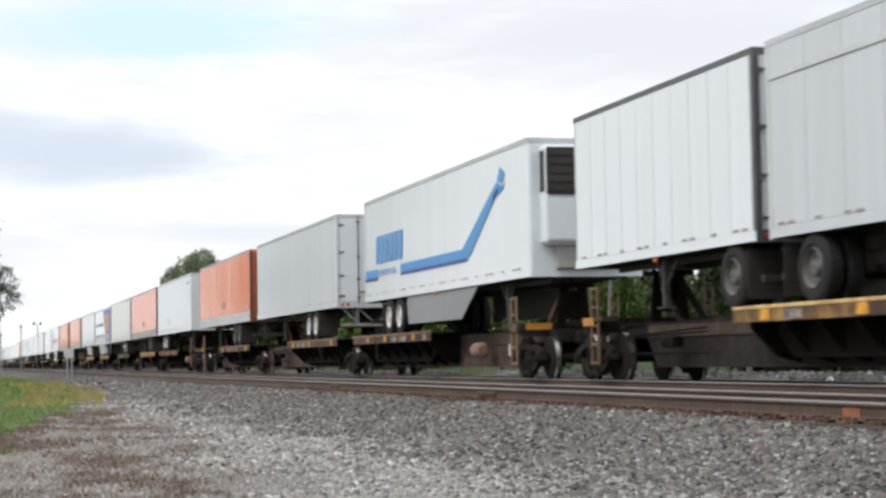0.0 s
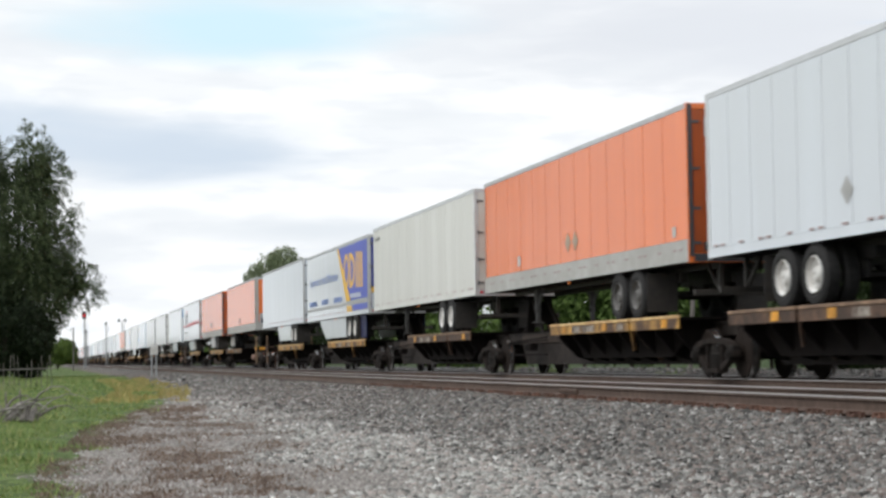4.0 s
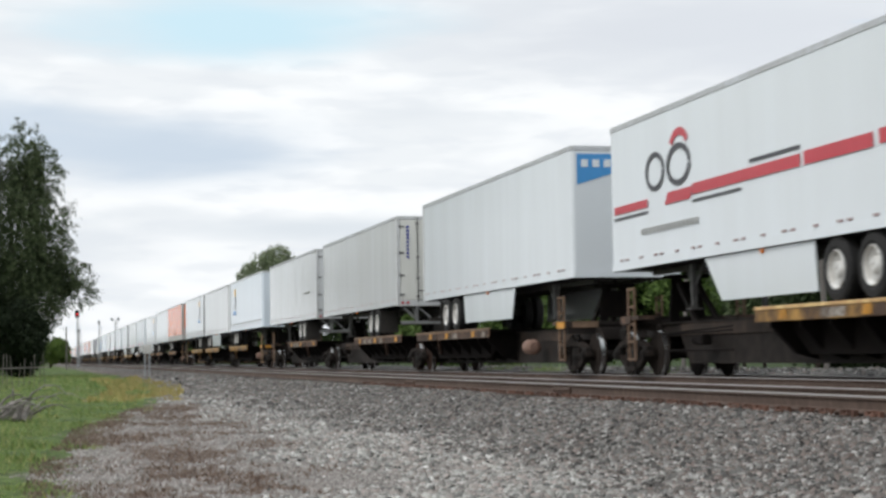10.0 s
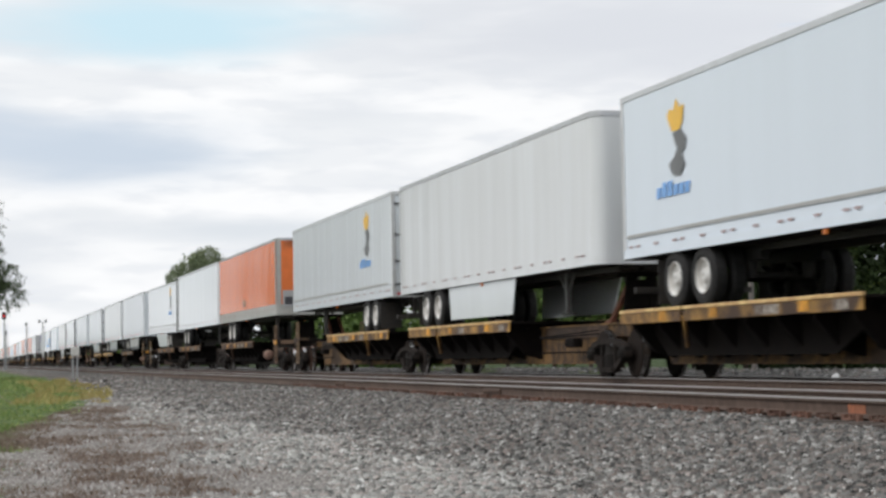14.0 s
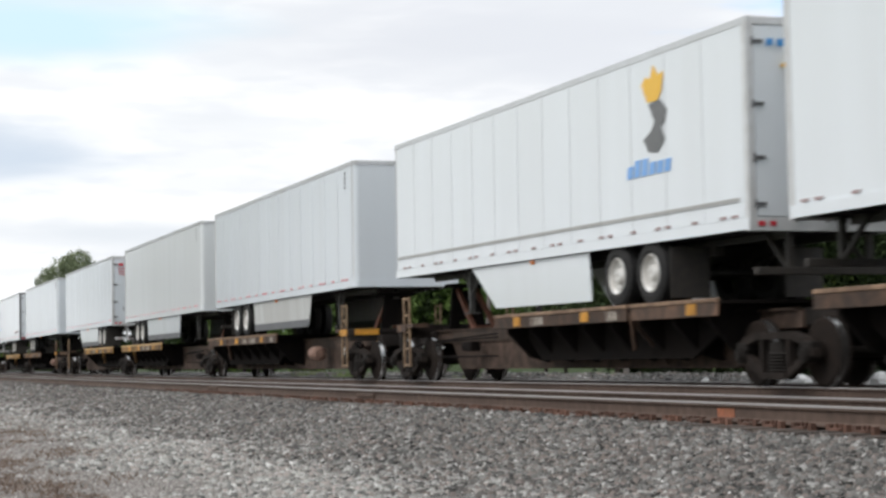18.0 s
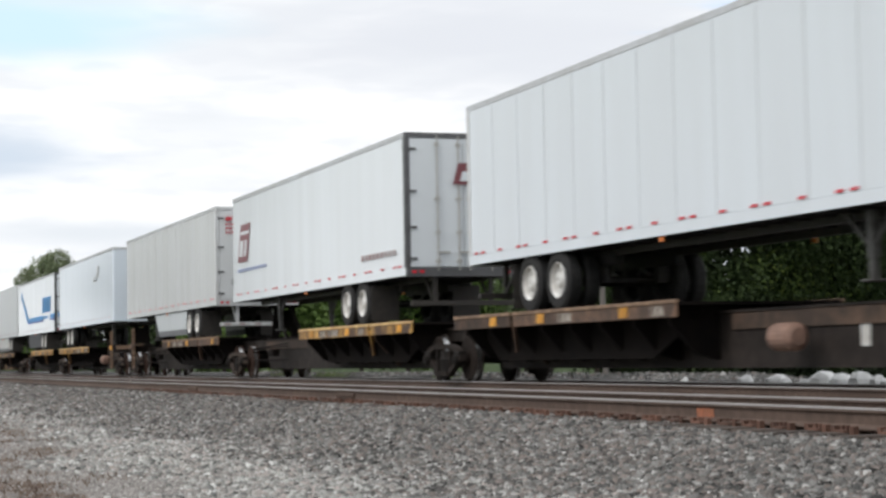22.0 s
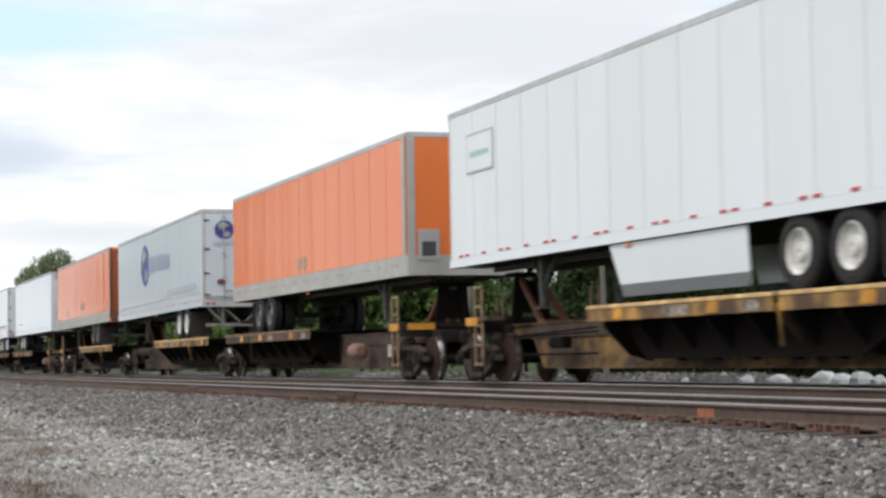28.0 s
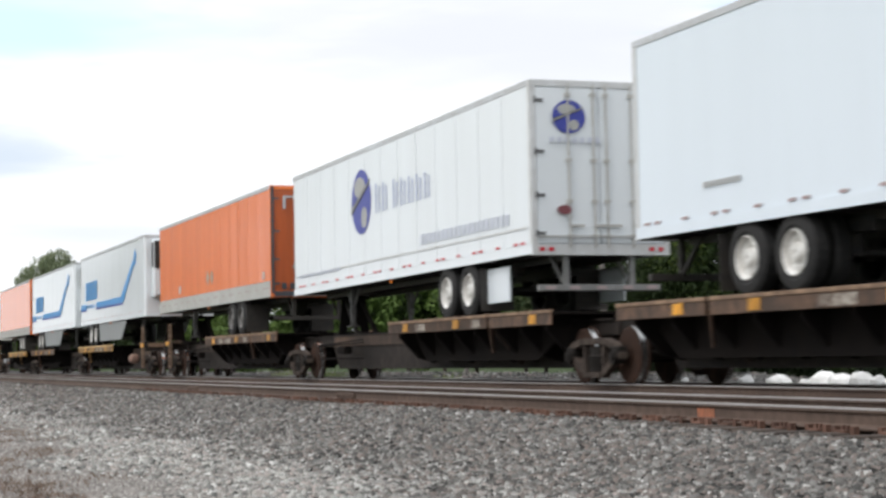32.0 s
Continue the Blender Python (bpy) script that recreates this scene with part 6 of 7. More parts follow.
def nose_panel(tr, mat):
    L = tr["long"]
    put("nose_panel", shared(("nose_panel", mat.name), lambda bm: box(bm, -WIDE + 0.12, WIDE - 0.12, L - 0.004, L + 0.004, LOW + 0.18, HIGH - 0.105), mat), tr, label="nose sheet stained by exhaust soot")


def nose_box(tr, mat=ALU):
    """The framed document hatch low on an orange nose."""
    decal(tr, "hatch_frame", [rect(0.22, 0.68, LOW + 0.32, LOW + 0.95)], mat, "aluminium hatch frame", end_at, 0.03)
    decal(tr, "hatch_glass", [rect(0.30, 0.60, LOW + 0.40, LOW + 0.70)], CHARCOAL, "dark hatch opening", end_at, 0.036)


ORANGE_A = "orange ribbed van trailer with grey side rail, doors closed"
ORANGE_B = "orange van trailer with grey corner posts and nose hatch"
NEARBY = {}


def trailers():
    T = NEARBY

    def add(n, *a, **k):
        T[n] = make_trailer(n, *a, **k)
        return T[n]

    t = add(0, 21.0, "B", 1.3, PEARL, "light grey short pup trailer with a single axle", L=8.5, axles=1, rail=ALU, panels=7)
    decal(t, "rub_line", [rect(0.1, 8.3, 3.42, 3.50)], FRAME, "pale rub rail", lift=0.014)
    t = add(1, 30.0, "A", 1.0, WHITE, "white ribbed short pup trailer with dark door frame", L=8.5, axles=1, rail=DARKRAIL, panels=10)
    t = add(2, 45.33, "B", 3.5, WHITE, "white refrigerated trailer with blue arrow band and nose cooling unit", skirt=(5.0, 12.0, 0.30, 1.6, DARKSKIRT))
    swoosh(t, False)
    reefer(t)
    add(3, 65.67, "A", 4.5, WHITE, "plain white van trailer with closed rear doors")
    t = add(4, 83.75, "A", 3.9, ORANGE, ORANGE_A, panels=13, base=PALESIDE)
    orange_marks(t)
    t = add(5, 103.5, "B", 3.9, DULLWHITE, "white ribbed van trailer with a diamond placard on its nose", panels=16, rail=GREY, radius=0.05)
    diamond(t, 0.75, 2.0, 0.27, PLACARD, end_at)
    bars(t, "number_writing", 0.9, 2.2, 3.5, 3.7, 6, CHARCOAL, "dark fleet lettering bars", end_at)
    bars(t, "number_writing", 14.5, 15.4, 3.52, 3.64, 7, SILVER, "grey fleet lettering bars")
    diamond(t, 5.9, 1.75, 0.22, SILVER)
    t = add(6, 120.72, "A", 3.85, ORANGE, ORANGE_A, panels=13, base=ALUSIDE)
    orange_marks(t)
    t = add(7, 138.0, "A", 4.0, CREAM, "cream ribbed van trailer with closed doors", panels=13, rail=GREY)
    bars(t, "number_writing", 0.5, 1.5, 3.55, 3.68, 6, SILVER, "grey fleet lettering bars")
    t = add(8, 155.17, "A", 3.95, WHITE, "white van trailer with blue and yellow rear livery and slogan", grow=-0.09, skirt=(5.6, 12.6, 0.22, 1.4, WHITE), door=NAVY)
    L = LONG
    decal(t, "blue_field", [[(9.3, 3.88), (15.95, 3.88), (15.95, 1.66), (12.1, 1.66)]], BLUEFIELD, "blue livery field")
    decal(t, "blue_strip", [[(12.5, 1.46), (15.95, 1.46), (15.95, 1.22), (12.75, 1.22)]], BLUEFIELD, "blue livery strip")
    decal(t, "yellow_wedge", [[(8.95, 3.88), (9.32, 3.88), (12.2, 1.64), (11.1, 1.64)], [(11.2, 1.46), (11.6, 1.46), (11.75, 1.2), (11.3, 1.2)], [(11.8, 1.46), (12.25, 1.46), (12.4, 1.2), (11.95, 1.2)]], GOLD, "yellow diagonal wedge")
    decal(t, "mark_ring", [oval(11.22, 2.87, 0.64, 0.70, 24, 0.05, 6.28) + oval(11.22, 2.87, 0.38, 0.48, 24, 6.28, 0.05)], GOLD, "large yellow ring of a company mark", lift=0.008)
    decal(t, "mark_bow", [[(11.95, 2.15), (12.25, 2.15), (12.25, 3.55), (11.95, 3.55)], oval(12.3, 2.85, 0.95, 0.70, 14, -1.5708, 1.5708) + oval(12.3, 2.85, 0.62, 0.46, 14, 1.5708, -1.5708)], GOLD, "large yellow bow of a company mark", lift=0.008)
    decal(t, "mark_stroke", [rect(13.5, 13.82, 2.12, 3.52), rect(14.05, 14.4, 2.1, 3.5), rect(14.62, 14.95, 2.1, 3.46)], GOLD, "large yellow stroke of a company mark", lift=0.008)
    for side in (-1, 1):
        put("mud_guard", shared("mud_guard", lambda bm: box(bm, -0.02, 0.02, 1.45, 2.72, 0.14, LOW - 0.02, 0.01), DEEPNAVY), t, (side * 1.12, 0, 0), "dark blue mud guard panel")
    lettering(t, "Experience the Difference", 1.1, 2.62, 0.52, SOFTBLUE, "blue slogan lettering", shear=0.2, stretch=1.42)
    bars(t, "contact_writing", 0.92, 3.17, 1.70, 1.92, 9, SOFTBLUE, "blue contact bars")
    bars(t, "contact_writing", 4.55, 6.45, 1.70, 1.92, 9, SOFTBLUE, "blue contact bars")
    bars(t, "contact_writing", 7.91, 10.05, 1.68, 1.90, 10, SOFTBLUE, "blue contact bars")
    bars(t, "subtitle_writing", 12.15, 14.6, 1.72, 1.92, 9, WHITE, "white subtitle bars")
    decal(t, "rub_line", [rect(0.2, 15.9, 1.5, 1.6)], SILVER, "grey rub rail")
    decal(t, "door_ring", [oval(0.8, 3.3, 0.33, 0.36, 18, 0.05, 6.28) + oval(0.8, 3.3, 0.18, 0.22, 18, 6.28, 0.05)], GOLD, "yellow ring on the blue door", end_at, 0.03)
    decal(t, "door_wedge", [[(0.1, 2.0), (2.4, 2.9), (2.4, 2.7), (0.1, 1.8)]], GOLD, "yellow wedge on the door", end_at, 0.03)
    decal(t, "door_base", [rect(0.12, 2.45, LOW + 0.2, 1.8)], WHITE, "white lower door panel", end_at, 0.028)
    add(9, 172.53, "A", 3.7, DULLWHITE, "plain white van trailer with white side skirt", skirt=(4.9, 9.9, 0.30, 0.5, WHITE))
    t = add(10, 191.95, "B", 3.0, ORANGE, ORANGE_B, panels=13, base=ALUSIDE, radius=0.12)
    orange_nose(t)
    t = add(11, 211.89, "A", 4.4, ORANGE, ORANGE_A, panels=13, base=ALUSIDE, skirt=(5.9, 9.2, 0.3, 0.4, FRAME))
    orange_marks(t)
    t = add(12, 230.4, "A", 4.6, WHITE, "white van trailer with red stripe and black rings emblem", grow=0.04, tilt=0.15, skirt=(6.0, 10.8, 0.25, 0.7, WHITE))
    decal(t, "red_stripe", [rect(0.3, 2.4, 2.2, 2.36), rect(4.93, 9.8, 2.22, 2.42), rect(9.95, 12.4, 2.22, 2.44), rect(12.6, 15.9, 2.24, 2.46)], CRIMSON, "red livery stripe")
    decal(t, "black_line", [rect(0.3, 2.4, 2.08, 2.13), rect(4.93, 7.3, 2.08, 2.13), rect(7.7, 9.8, 2.5, 2.56)], CHARCOAL, "black livery line")
    decal(t, "black_ring", [oval(2.86, 2.85, 0.55, 0.38, 20, 0.05, 6.28) + oval(2.86, 2.85, 0.42, 0.28, 20, 6.28, 0.05), oval(4.2, 2.86, 0.66, 0.40, 22, 0, 6.2) + oval(4.2, 2.86, 0.52, 0.29, 22, 6.2, 0.0)], CHARCOAL, "black ring emblem")
    decal(t, "red_arc", [oval(4.25, 3.12, 0.55, 0.42, 12, 0.4, 2.7) + oval(4.25, 3.12, 0.4, 0.27, 12, 2.7, 0.4), rect(3.4, 4.8, 2.16, 2.38, 0.2)], CRIMSON, "red arc emblem")
    bars(t, "tagline_writing", 2.0, 5.3, 1.68, 1.80, 14, SILVER, "grey tagline bars")
    decal(t, "door_stripe", [rect(0.12, 2.4, 2.14, 2.36)], CRIMSON, "red stripe on the doors", end_at, 0.03)
    decal(t, "door_ring", [oval(1.9, 2.95, 0.4, 0.36, 18, 0.05, 6.28) + oval(1.9, 2.95, 0.26, 0.22, 18, 6.28, 0.05)], CHARCOAL, "black ring on the doors", end_at, 0.03)
    bars(t, "door_writing", 0.25, 1.1, 1.68, 1.78, 5, CHARCOAL, "dark bars on the doors", end_at)
    t = add(13, 249.44, "B", 3.55, WHITE, "white van trailer with a blue corner on its nose", skirt=(5.2, 10.9, 0.26, 0.5, WHITE))
    decal(t, "blue_corner", [[(0.15, 3.85), (2.45, 3.85), (0.15, 3.15)]], BLUE, "blue corner patch", end_at)
    bars(t, "corner_writing", 0.25, 1.6, 3.55, 3.72, 5, WHITE, "white bars on the blue corner", end_at)
    t = add(14, 269.87, "A", 4.6, OFFWHITE, "off-white van trailer with a dented roof edge", rail=ALU, door=CREAM)
    decal(t, "door_writing", [rect(0.32, 0.41, 2.62 + k * 0.125, 2.70 + k * 0.125) for k in range(9)], NAVY, "column of blue letters", end_at, joined=True)
    t = add(15, 287.9, "A", 4.6, OFFWHITE, "off-white van trailer with grimy doors", rail=ALU)
    bars(t, "side_writing", 12.4, 14.2, 2.2, 2.28, 9, SILVER, "grey lettering bars")
    t = add(16, 307.31, "B", 2.95, COOL, "bluish white trailer with rounded nose and crown emblem", radius=0.14, rail=GREY)
    imp(t, 2.62, 2.72, 0.72)
    decal(t, "grey_line", [rect(0.2, 15.6, LOW + 0.36, LOW + 0.42)], SILVER, "grey rub rail")
    add(17, 325.06, "B", 3.3, OFFWHITE, "light grey trailer with rounded nose and side skirt", radius=0.3, skirt=(5.0, 10.7, 0.24, 0.4, WHITE))
    t = add(18, 342.23, "A", 3.05, WHITE, "white van trailer with crown emblem near its doors", panels=13, rail=GREY)
    imp(t, 12.75, 2.78, 0.74)
    decal(t, "grey_line", [rect(0.2, 15.6, LOW + 0.36, LOW + 0.42)], SILVER, "grey rub rail")
    t = add(19, 361.87, "B", 3.7, ORANGE, ORANGE_B, panels=13, base=ALUSIDE, radius=0.12)
    orange_nose(t)
    nose_panel(t, sooty("sooty_orange_paint", (0.84, 0.205, 0.05), 0.1, 1.2))
    t = add(20, 379.05, "B", 3.65, WHITE, "white van trailer with grey nose", rail=GREY, radius=0.14)
    t = add(21, 396.32, "A", 3.85, WHITE, "white van trailer with crown emblem and side skirt", grow=-0.12, tilt=-0.35, panels=13, rail=GREY, skirt=(5.6, 11.3, 0.22, 1.2, WHITE))
    imp(t, 13.2, 2.83, 0.74)
    decal(t, "grey_line", [rect(0.2, 15.9, LOW + 0.40, LOW + 0.46)], SILVER, "grey rub rail")
    bars(t, "door_writing", 0.3, 1.3, 3.62, 3.72, 6, BLUE, "blue bars on the doors", end_at)
    decal(t, "door_ring", [oval(1.5, 2.75, 0.25, 0.24, 18, 0.05, 6.28) + oval(1.5, 2.75, 0.14, 0.13, 18, 6.28, 0.05)], BLUE, "blue ring on the doors", end_at, 0.03)
    decal(t, "door_emblem", [[(0.5, 3.35), (0.75, 3.5), (0.95, 3.3), (0.8, 3.15)]], GOLD, "yellow emblem on the doors", end_at, 0.03)
    for n, c, kind, td, skirt, pan in ((22, 415.68, "B", 3.6, (5.2, 11.9, 0.26, 0.5, WHITE), 13), (23, 434.18, "B", 3.5, (5.2, 12.1, 0.28, 0.4, WHITE), 0), (24, 454.0, "A", 3.2, (4.8, 10.9, 0.26, 0.6, WHITE), 13),
                                       (25, 473.6, "B", 3.5, None, 13)):
        t = add(n, c, kind, td, WARMWHITE if n == 23 else DULLWHITE, "white van trailer with red reflectors and %s" % ("grey-edged side skirt" if skirt else "no skirt"), skirt=skirt, panels=pan, radius=0.12)
        if kind == "B":
            decal(t, "number_writing", [rect(15.36, 15.46, 3.42 + k * 0.11, 3.49 + k * 0.11) for k in range(4)], CHARCOAL, "small dark number column", joined=True)
            decal(t, "nose_plate", [rect(1.25, 1.47, LOW + 0.45, LOW + 0.70)], FRAME, "grey plate on the nose", end_at)
    red_doors(T[24], "2860")
    t = add(26, 493.58, "A", 3.9, WHITE, "white van trailer with maroon block emblem and dark door frame", rail=DARKRAIL)
    block_emblem(t)
    t = add(27, 511.99, "A", 3.65, OFFWHITE, "off-white ribbed van trailer with red door notices", panels=13, skirt=(4.8, 10.4, 0.28, 0.6, WHITE))
    red_doors(t, "2857")
    t = add(28, 531.44, "B", 3.5, COOL, "bluish white van trailer with a black sign on its nose", radius=0.08)
    decal(t, "black_sign", [rect(0.75, 2.2, 3.25, 3.62)], CHARCOAL, "black nose sign", end_at)
    bars(t, "sign_writing", 0.85, 2.1, 3.46, 3.55, 9, WHITE, "white sign bars", end_at)
    bars(t, "sign_writing", 0.85, 2.1, 3.34, 3.41, 9, WHITE, "white sign bars", end_at)
    decal(t, "ghost_mark", [rect(10.9, 12.5, 3.0, 3.05), [(12.0, 3.08), (12.4, 3.08), (12.55, 3.46), (12.2, 3.46)]], SILVER, "faded grey mark")
    bars(t, "ghost_writing", 11.0, 12.0, 2.86, 2.93, 8, SILVER, "faded grey bars")
    t = add(29, 549.39, "A", 4.55, WHITE, "white trailer with blue arrow band and dark rear doors", grow=-0.11, skirt=(6.0, 11.5, 0.3, 0.3, CHARCOAL), rail=DARKRAIL)
    swoosh(t, True)
    decal(t, "door_band", [rect(0.15, 2.4, 1.75, 2.02)], BLUE, "blue band on the doors", end_at, 0.03)
    t = add(30, 565.92, "A", 4.2, GREY, "grey fine-ribbed trailer with purple sign panel", panels=26, skirt=(5.3, 11.6, 0.26, 0.8, WHITE), rail=GREY)
    decal(t, "purple_panel", [rect(0.46, 4.06, 2.71, 3.57)], PURPLE, "purple sign panel", lift=0.012)
    decal(t, "panel_block", [rect(0.66 + k * 0.32, 0.9 + k * 0.32, 2.98, 3.3 - 0.08 * (k % 2)) for k in range(3)] + [rect(1.68, 1.96, 2.98, 3.26)], WHITE, "white blocks on the purple panel", lift=0.018)
    decal(t, "panel_writing", [rect(2.15 + k * 0.25, 2.32 + k * 0.25, 2.98, 3.16) for k in range(7)], SILVER, "faded bars on the purple panel", lift=0.018, joined=True)
    t = add(31, 600.96, "A", 2.45, WHITE, "white van trailer with heavily soiled rear doors", panels=13, skirt=(4.4, 8.8, 0.25, 0.4, WHITE), door=DIRTY, rail=ALU)
    decal(t, "door_seal", [rect(0.0, 0.035, LOW + 0.1, HIGH), rect(1.265, 1.30, LOW + 0.2, HIGH - 0.12), rect(2.55, 2.585, LOW + 0.1, HIGH), rect(0.04, 2.55, HIGH - 0.03, HIGH), rect(0.04, 2.55, LOW + 0.12, LOW + 0.16)], CHARCOAL, "dark rubber door seal", end_at, 0.006)
    decal(t, "door_smear", [[(1.36, 3.86), (1.75, 3.86), (1.70, 3.5), (1.62, 3.3), (1.55, 3.55), (1.42, 3.45)], [(0.95, 2.6), (1.12, 2.55), (1.1, 1.8), (1.02, 1.55), (0.98, 1.9)], [(0.2, 1.75), (0.75, 1.8), (0.8, 1.6), (0.3, 1.58)], [(1.5, 1.8), (1.95, 1.82), (1.9, 1.6), (1.55, 1.62)], [(1.6, 2.35), (2.3, 2.3), (2.28, 2.22), (1.65, 2.27)]], SMEAR, "grey grime smear on the doors", end_at, 0.004)
    decal(t, "sign_frame", [rect(1.1, 2.5, 2.75, 3.5)], SILVER, "grey outlined sign")
    decal(t, "sign_face", [rect(1.14, 2.46, 2.79, 3.46)], WHITE, "white sign face", lift=0.008)
    bars(t, "sign_writing", 1.3, 2.3, 3.05, 3.16, 8, GREEN, "green sign bars")
    decal(t, "sign_edge", [rect(0.32, 1.1, 3.25, 3.28), rect(0.32, 1.1, 3.57, 3.60), rect(0.32, 0.35, 3.28, 3.57), rect(1.07, 1.1, 3.28, 3.57)], SILVER, "grey outline of a sign on the door", end_at, 0.03)
    t = add(32, 619.64, "B", 3.5, ORANGE, ORANGE_B, panels=13, base=ALUSIDE, radius=0.12)
    orange_nose(t)
    t = add(33, 640.29, "A", 3.3, COOL, "pale trailer with a blue globe emblem on side and doors", grow=0.08, tilt=0.3, panels=0, rail=ALU)
    globe_livery(t)
    t = add(34, 658.6, "A", 4.1, ORANGE, ORANGE_A, grow=0.04, tilt=0.2, panels=13, base=ALUSIDE)
    orange_marks(t)
    t = add(35, 677.47, "B", 3.9, COOL, "plain bluish white van trailer with stained nose top", radius=0.08)
    nose_panel(t, sooty("sooty_white_paint", (0.66, 0.72, 0.81), -0.9, 1.25))
    bars(t, "side_writing", 2.2, 3.3, 1.62, 1.7, 8, SILVER, "small grey bars")
    decal(t, "nose_ring", [oval(1.9, 3.45, 0.22, 0.12)], MAROON, "small maroon oval", end_at)
    t = add(36, 697.79, "A", 3.95, WHITE, "white trailer with a blue globe emblem on side and doors", grow=0.04, tilt=0.4, panels=13, rail=ALU)
    globe_livery(t)
    for side in (-1, 1):
        put("mud_guard", shared("white_guard", lambda bm: box(bm, -0.02, 0.02, 1.5, 2.75, 0.30, LOW - 0.12, 0.01), DULLWHITE), t, (side * 1.12, 0, 0), "white mud guard panel")
    t = add(37, 716.39, "A", 4.3, ORANGE, ORANGE_A, panels=13, base=ALUSIDE)
    orange_marks(t)
    for n, c in ((38, 735.5), (39, 753.8)):
        t = add(n, c, "B", 3.5, WHITE, "white refrigerated trailer with blue arrow band and nose cooling unit", skirt=(5.0, 12.0, 0.30, 1.6, DARKSKIRT))
        swoosh(t, False)
        reefer(t)
    add(40, 771.2, "A", 4.0, ORANGE, ORANGE_A, panels=13, base=ALUSIDE, detail=1)
    paints = (WHITE, WHITE, CREAM, COOL, WHITE, GREY, WHITE, CREAM, ORANGE, WHITE)
    n, s0 = 41, 784.6
    while s0 < 1230:
        for k, (off, kind) in enumerate(((8.1, "B"), (26.0, "A"), (44.0, "A"))):
            p = paints[(n * 7) % 10]
            add(n, s0 + off, kind, 3.8, p, "%s van trailer far down the train" % p.name.split("_")[1], detail=0, base=ALUSIDE if p is ORANGE else None)
            n += 1
        s0 += 57.2


def reefer(t):
    L = t["long"]
    r = put("cooling_unit", shared("cooling_unit", reefer_mesh, WHITE), t, (0, L - 0.05, 0), "white nose-mounted cooling unit")
    put("grille", shared("grille", grille_mesh, UNDER), r, label="black louvred grille")
    put("grille_back", shared("grille_back", lambda bm: box(bm, -0.98, 0.98, 0.402, 0.45, 2.78, 3.80, 0.02), UNDER), r)
    put("lower_box", shared("lower_box", lambda bm: box(bm, -0.7, 0.7, 0.0, 0.22, 1.22, 1.72, 0.02), ALUSIDE), r, label="grimy grey lower box")
    put("side_grille", shared("side_grille", lambda bm: box(bm, 1.018, 1.026, 0.10, 0.36, 2.85, 3.72), UNDER), r)


def orange_marks(t):
    diamond(t, 8.15, 1.92, 0.23, BRONZE)
    diamond(t, 8.75, 1.92, 0.23, BRONZE)
    decal(t, "white_tag", [rect(3.6, 3.85, LOW + 0.55, LOW + 0.80), rect(15.3, 15.5, LOW + 0.5, LOW + 0.7)], RIM, "small white tag")
    decal(t, "door_placard", [[(0.75, 1.68), (0.92, 1.85), (0.75, 2.02), (0.58, 1.85)], [(1.35, 1.82), (1.52, 1.99), (1.35, 2.16), (1.18, 1.99)]], PLACARD, "grey placard holders on the doors", end_at, 0.03)
    decal(t, "door_label", [rect(0.35, 0.42, 3.4, 3.75), rect(0.42, 0.9, 3.70, 3.75)], ALU, "pale corner label", end_at, 0.03)
    bars(t, "door_writing", 0.3, 1.2, 1.25, 1.42, 4, CHARCOAL, "dark scuffed lettering", end_at)
    decal(t, "door_seal", [rect(0.02, 0.10, LOW + 0.1, HIGH - 0.02), rect(1.27, 1.31, LOW + 0.2, HIGH - 0.12), rect(0.1, 2.5, LOW + 0.0, LOW + 0.15)], CHARCOAL, "dark grimy door edge", end_at, 0.006)


def orange_nose(t):
    nose_box(t)
    for p in (0.0, 2.42):
        decal(t, "corner_post", [rect(p, p + 0.17, LOW + 0.05, HIGH - 0.05)], ALUSIDE, "aluminium corner post", end_at)
    decal(t, "side_post", [rect(LONG - 0.30, LONG - 0.10, LOW + 0.05, HIGH - 0.05)], ALUSIDE, "aluminium corner post", lift=0.014)
    diamond(t, 7.4, 1.75, 0.2, BRONZE)
    diamond(t, 7.9, 1.75, 0.2, BRONZE)


def red_doors(t, number):
    decal(t, "red_flag", [rect(0.3, 0.5, 3.6, 3.72), rect(1.0, 1.2, 3.6, 3.72)], CRIMSON, "red flag marks", end_at, 0.03)
    for w in (3.46, 3.34, 3.22):
        bars(t, "red_writing", 0.3, 1.15, w, w + 0.06, 9, CRIMSON, "red notice bars", end_at)
    lettering(t, number, 0.45, LOW + 0.62, 0.22, CHARCOAL, "fleet number", lambda tr, p, w: (p - WIDE, -0.03, w))


def block_emblem(t):
    decal(t, "maroon_block", [rect(0.75, 1.92, 2.15, 3.2, 0.38)], MAROON, "maroon slanted emblem block")
    decal(t, "block_cut", [rect(0.95, 1.32, 2.3, 2.75, 0.15), rect(1.5, 1.75, 2.3, 2.75, 0.15), rect(1.15, 2.15, 2.92, 3.0, 0.05)], WHITE, "white strokes in the block", lift=0.008)
    bars(t, "name_writing", 0.75, 4.2, 1.87, 1.96, 12, NAME, "pale blue name bars")
    bars(t, "slogan_writing", 13.0, 15.6, LOW + 0.46, LOW + 0.58, 9, FADEDRED, "red slogan bars")
    decal(t, "door_block", [rect(1.05, 1.85, 2.95, 3.4, 0.12)], MAROON, "maroon emblem on the doors", end_at, 0.03)
    decal(t, "door_cut", [rect(1.2, 1.4, 3.02, 3.22, 0.05), rect(1.5, 1.72, 3.02, 3.22, 0.05)], WHITE, "white strokes on the door emblem", end_at, 0.036)


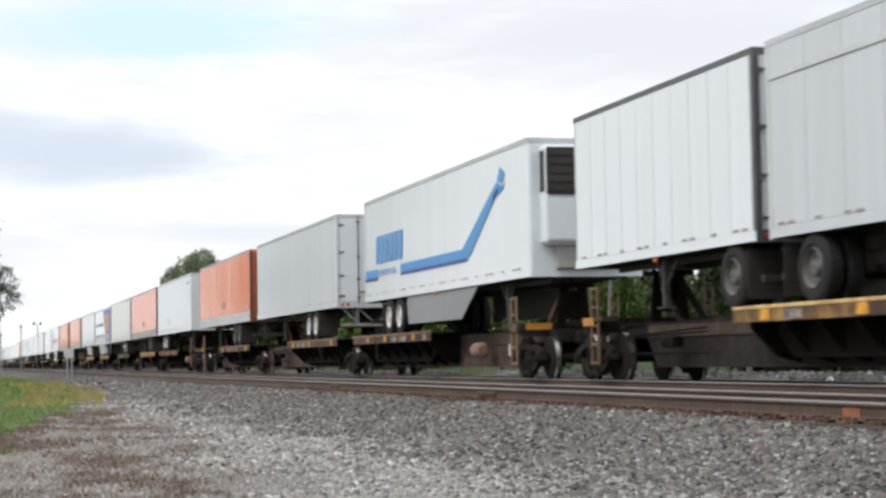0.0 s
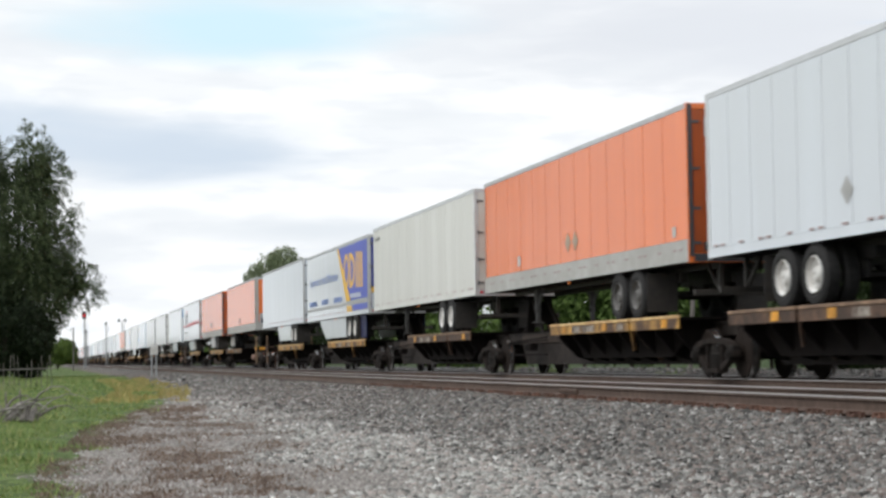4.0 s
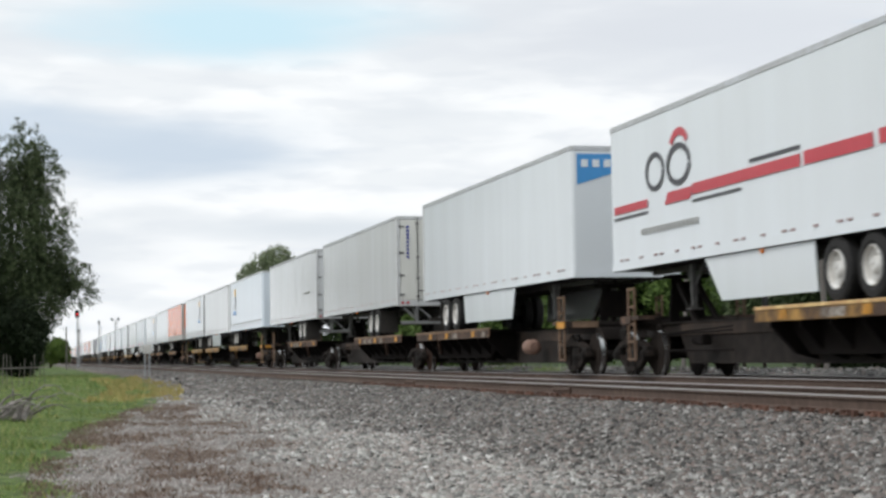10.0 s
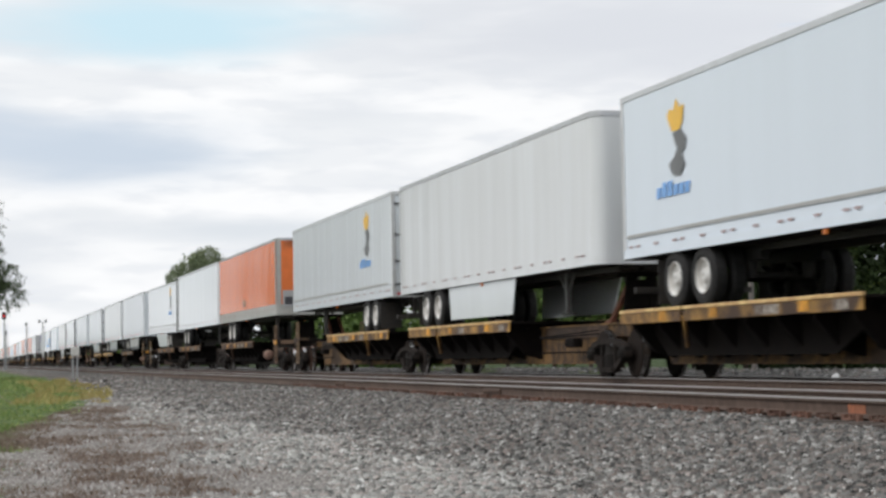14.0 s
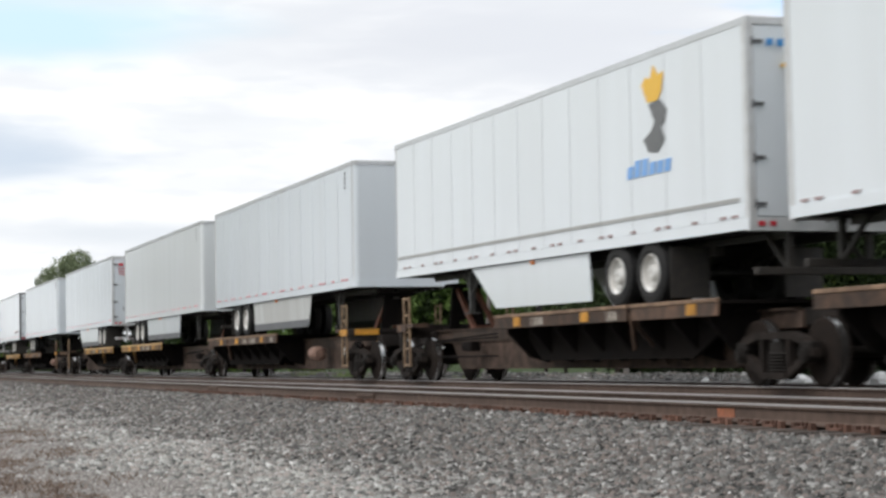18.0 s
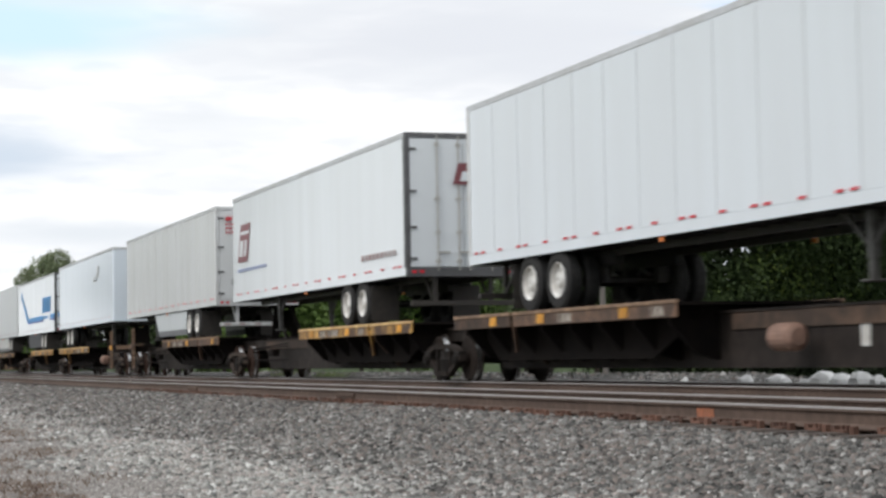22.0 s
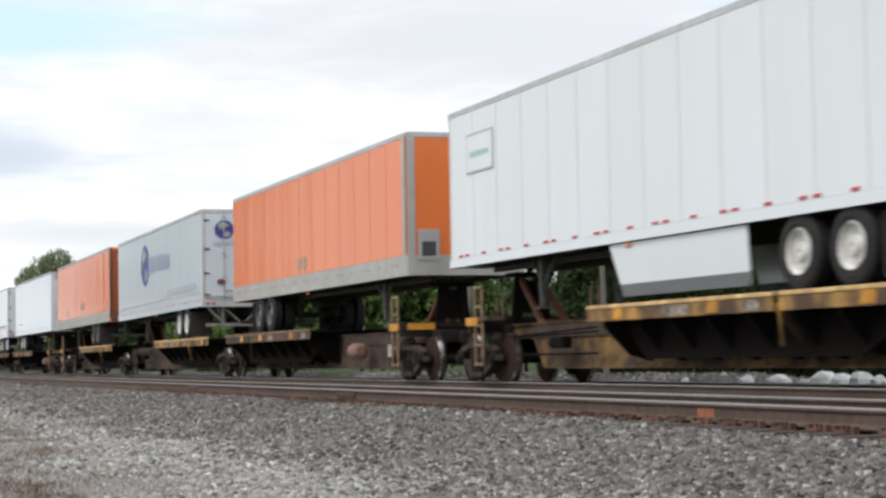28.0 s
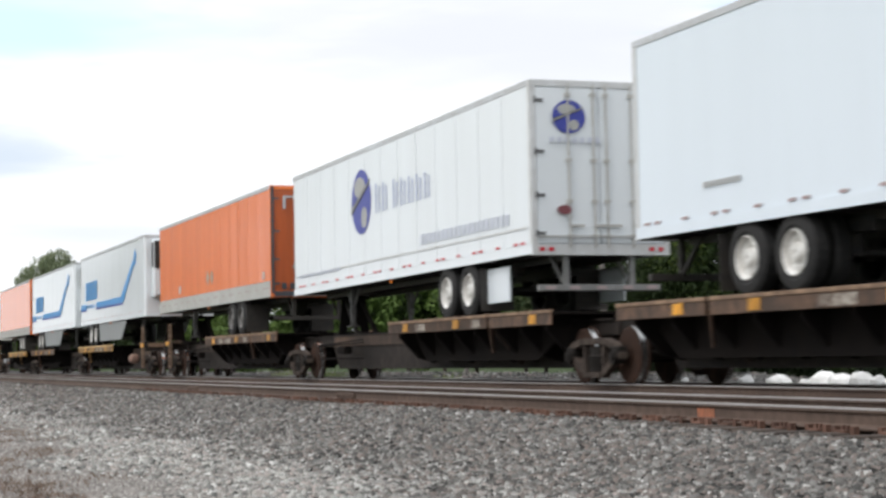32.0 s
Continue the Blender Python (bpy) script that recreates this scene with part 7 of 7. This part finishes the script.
def globe_livery(t):
    ball(t, 6.08, 2.86, 0.75, 0.72)
    decal(t, "rub_line", [rect(0.2, 15.95, LOW + 0.44, LOW + 0.48)], FRAME, "grey rub rail")
    decal(t, "door_line", [rect(0.1, 2.5, LOW + 0.28, LOW + 0.31)], SILVER, "grey line on the doors", end_at, 0.03)
    for k in range(7):
        u = 7.15 + k * 0.52 + (0.22 if k > 1 else 0)
        decal(t, "name_stroke", [rect(u, u + 0.08, 2.52, 3.16 - 0.02 * k), rect(u + 0.24, u + 0.31, 2.52, 3.08 - 0.02 * k)], NAME, "pale blue strokes of a company mark")
    bars(t, "address_writing", 10.2, 15.2, 1.62, 1.82, 20, PALE, "pale address bars")
    bars(t, "tagline_writing", 0.5, 4.4, 1.45, 1.53, 20, PALE, "pale tagline bars")
    ball(t, 0.72, 3.4, 0.31, 0.29, end_at)
    bars(t, "door_writing", 0.35, 1.35, 2.95, 3.05, 7, PALE, "pale bars on the doors", end_at)
    decal(t, "door_oval", [oval(0.6, LOW + 0.75, 0.13, 0.08)], MAROON, "small dark oval on the door", end_at, 0.03)


# steel of each car along the train
TONES = (SPINE, SPINE2, SPINE, SPINE, SPINE, SPINE3, SPINE, SPINE2, SPINE, SPINE2, SPINE2, SPINE)


def railcars():
    tint = 0
    sets = list(SETS)
    s0 = 727.9
    while s0 < 1225:
        sets.append(((s0, s0 + 17.6, s0 + 35.6, s0 + 52.8), "BAA" if s0 > 740 else "BBA"))
        s0 += 57.2
    order = sorted(NEARBY)
    for q, (joints, kinds) in enumerate(sets):
        for i, (a, b) in enumerate(zip(joints, joints[1:])):
            kind = "A" if kinds[i] == "P" else kinds[i]
            hitch = b - 1.35 if kind == "A" else a + 1.35
            for n in order:
                t = NEARBY[n]
                c = next(s for o, s, *_ in RIDERS if o is t)
                c = c + (t["long"] / 2 if t["kind_of_ride"] == "A" else -t["long"] / 2)
                if a < c < b and t["long"] > 10:
                    hitch = c + (t["long"] / 2 - 0.95) * (1 if kind == "A" else -1)
            steel = SPINE if tint in (27, 28) else SPINE3 if tint in (29, 31) else SPINE2 if tint in (9, 10, 20) else TONES[q % len(TONES)]
            make_unit(a, b, kind, i == 0, i == len(joints) - 2, hitch, tint, steel, a > 785)
            tint += 1
        for s in joints:
            make_truck(s, s > 785)


trailers()
railcars()


def motions():
    for ob, s, z, turned, tilt in RIDERS:
        walk(ob, [(t, pose(TRACK_TRAIN, s - run(t), z, -tilt, 0, 180 if turned else 0)) for t in TIMES])

    # the wheels roll while they pass near the camera
    for a, s, y in WHEELSETS:
        stamps = [k / FPS for k in range(0, 32 * FPS + 1) if -2.0 < s - run(k / FPS) < 62.0]
        if not stamps or a.parent is None:
            continue
        rows = [(t, pose(0, y, 0.457, math.degrees((run(t) - run(stamps[0])) / 0.457), 0, 0)) for t in stamps]
        if stamps[0] > 0:
            rows.insert(0, (0.0, rows[0][1]))
        if stamps[-1] < 32:
            rows.append((32.0, rows[-1][1]))
        walk(a, rows)


motions()
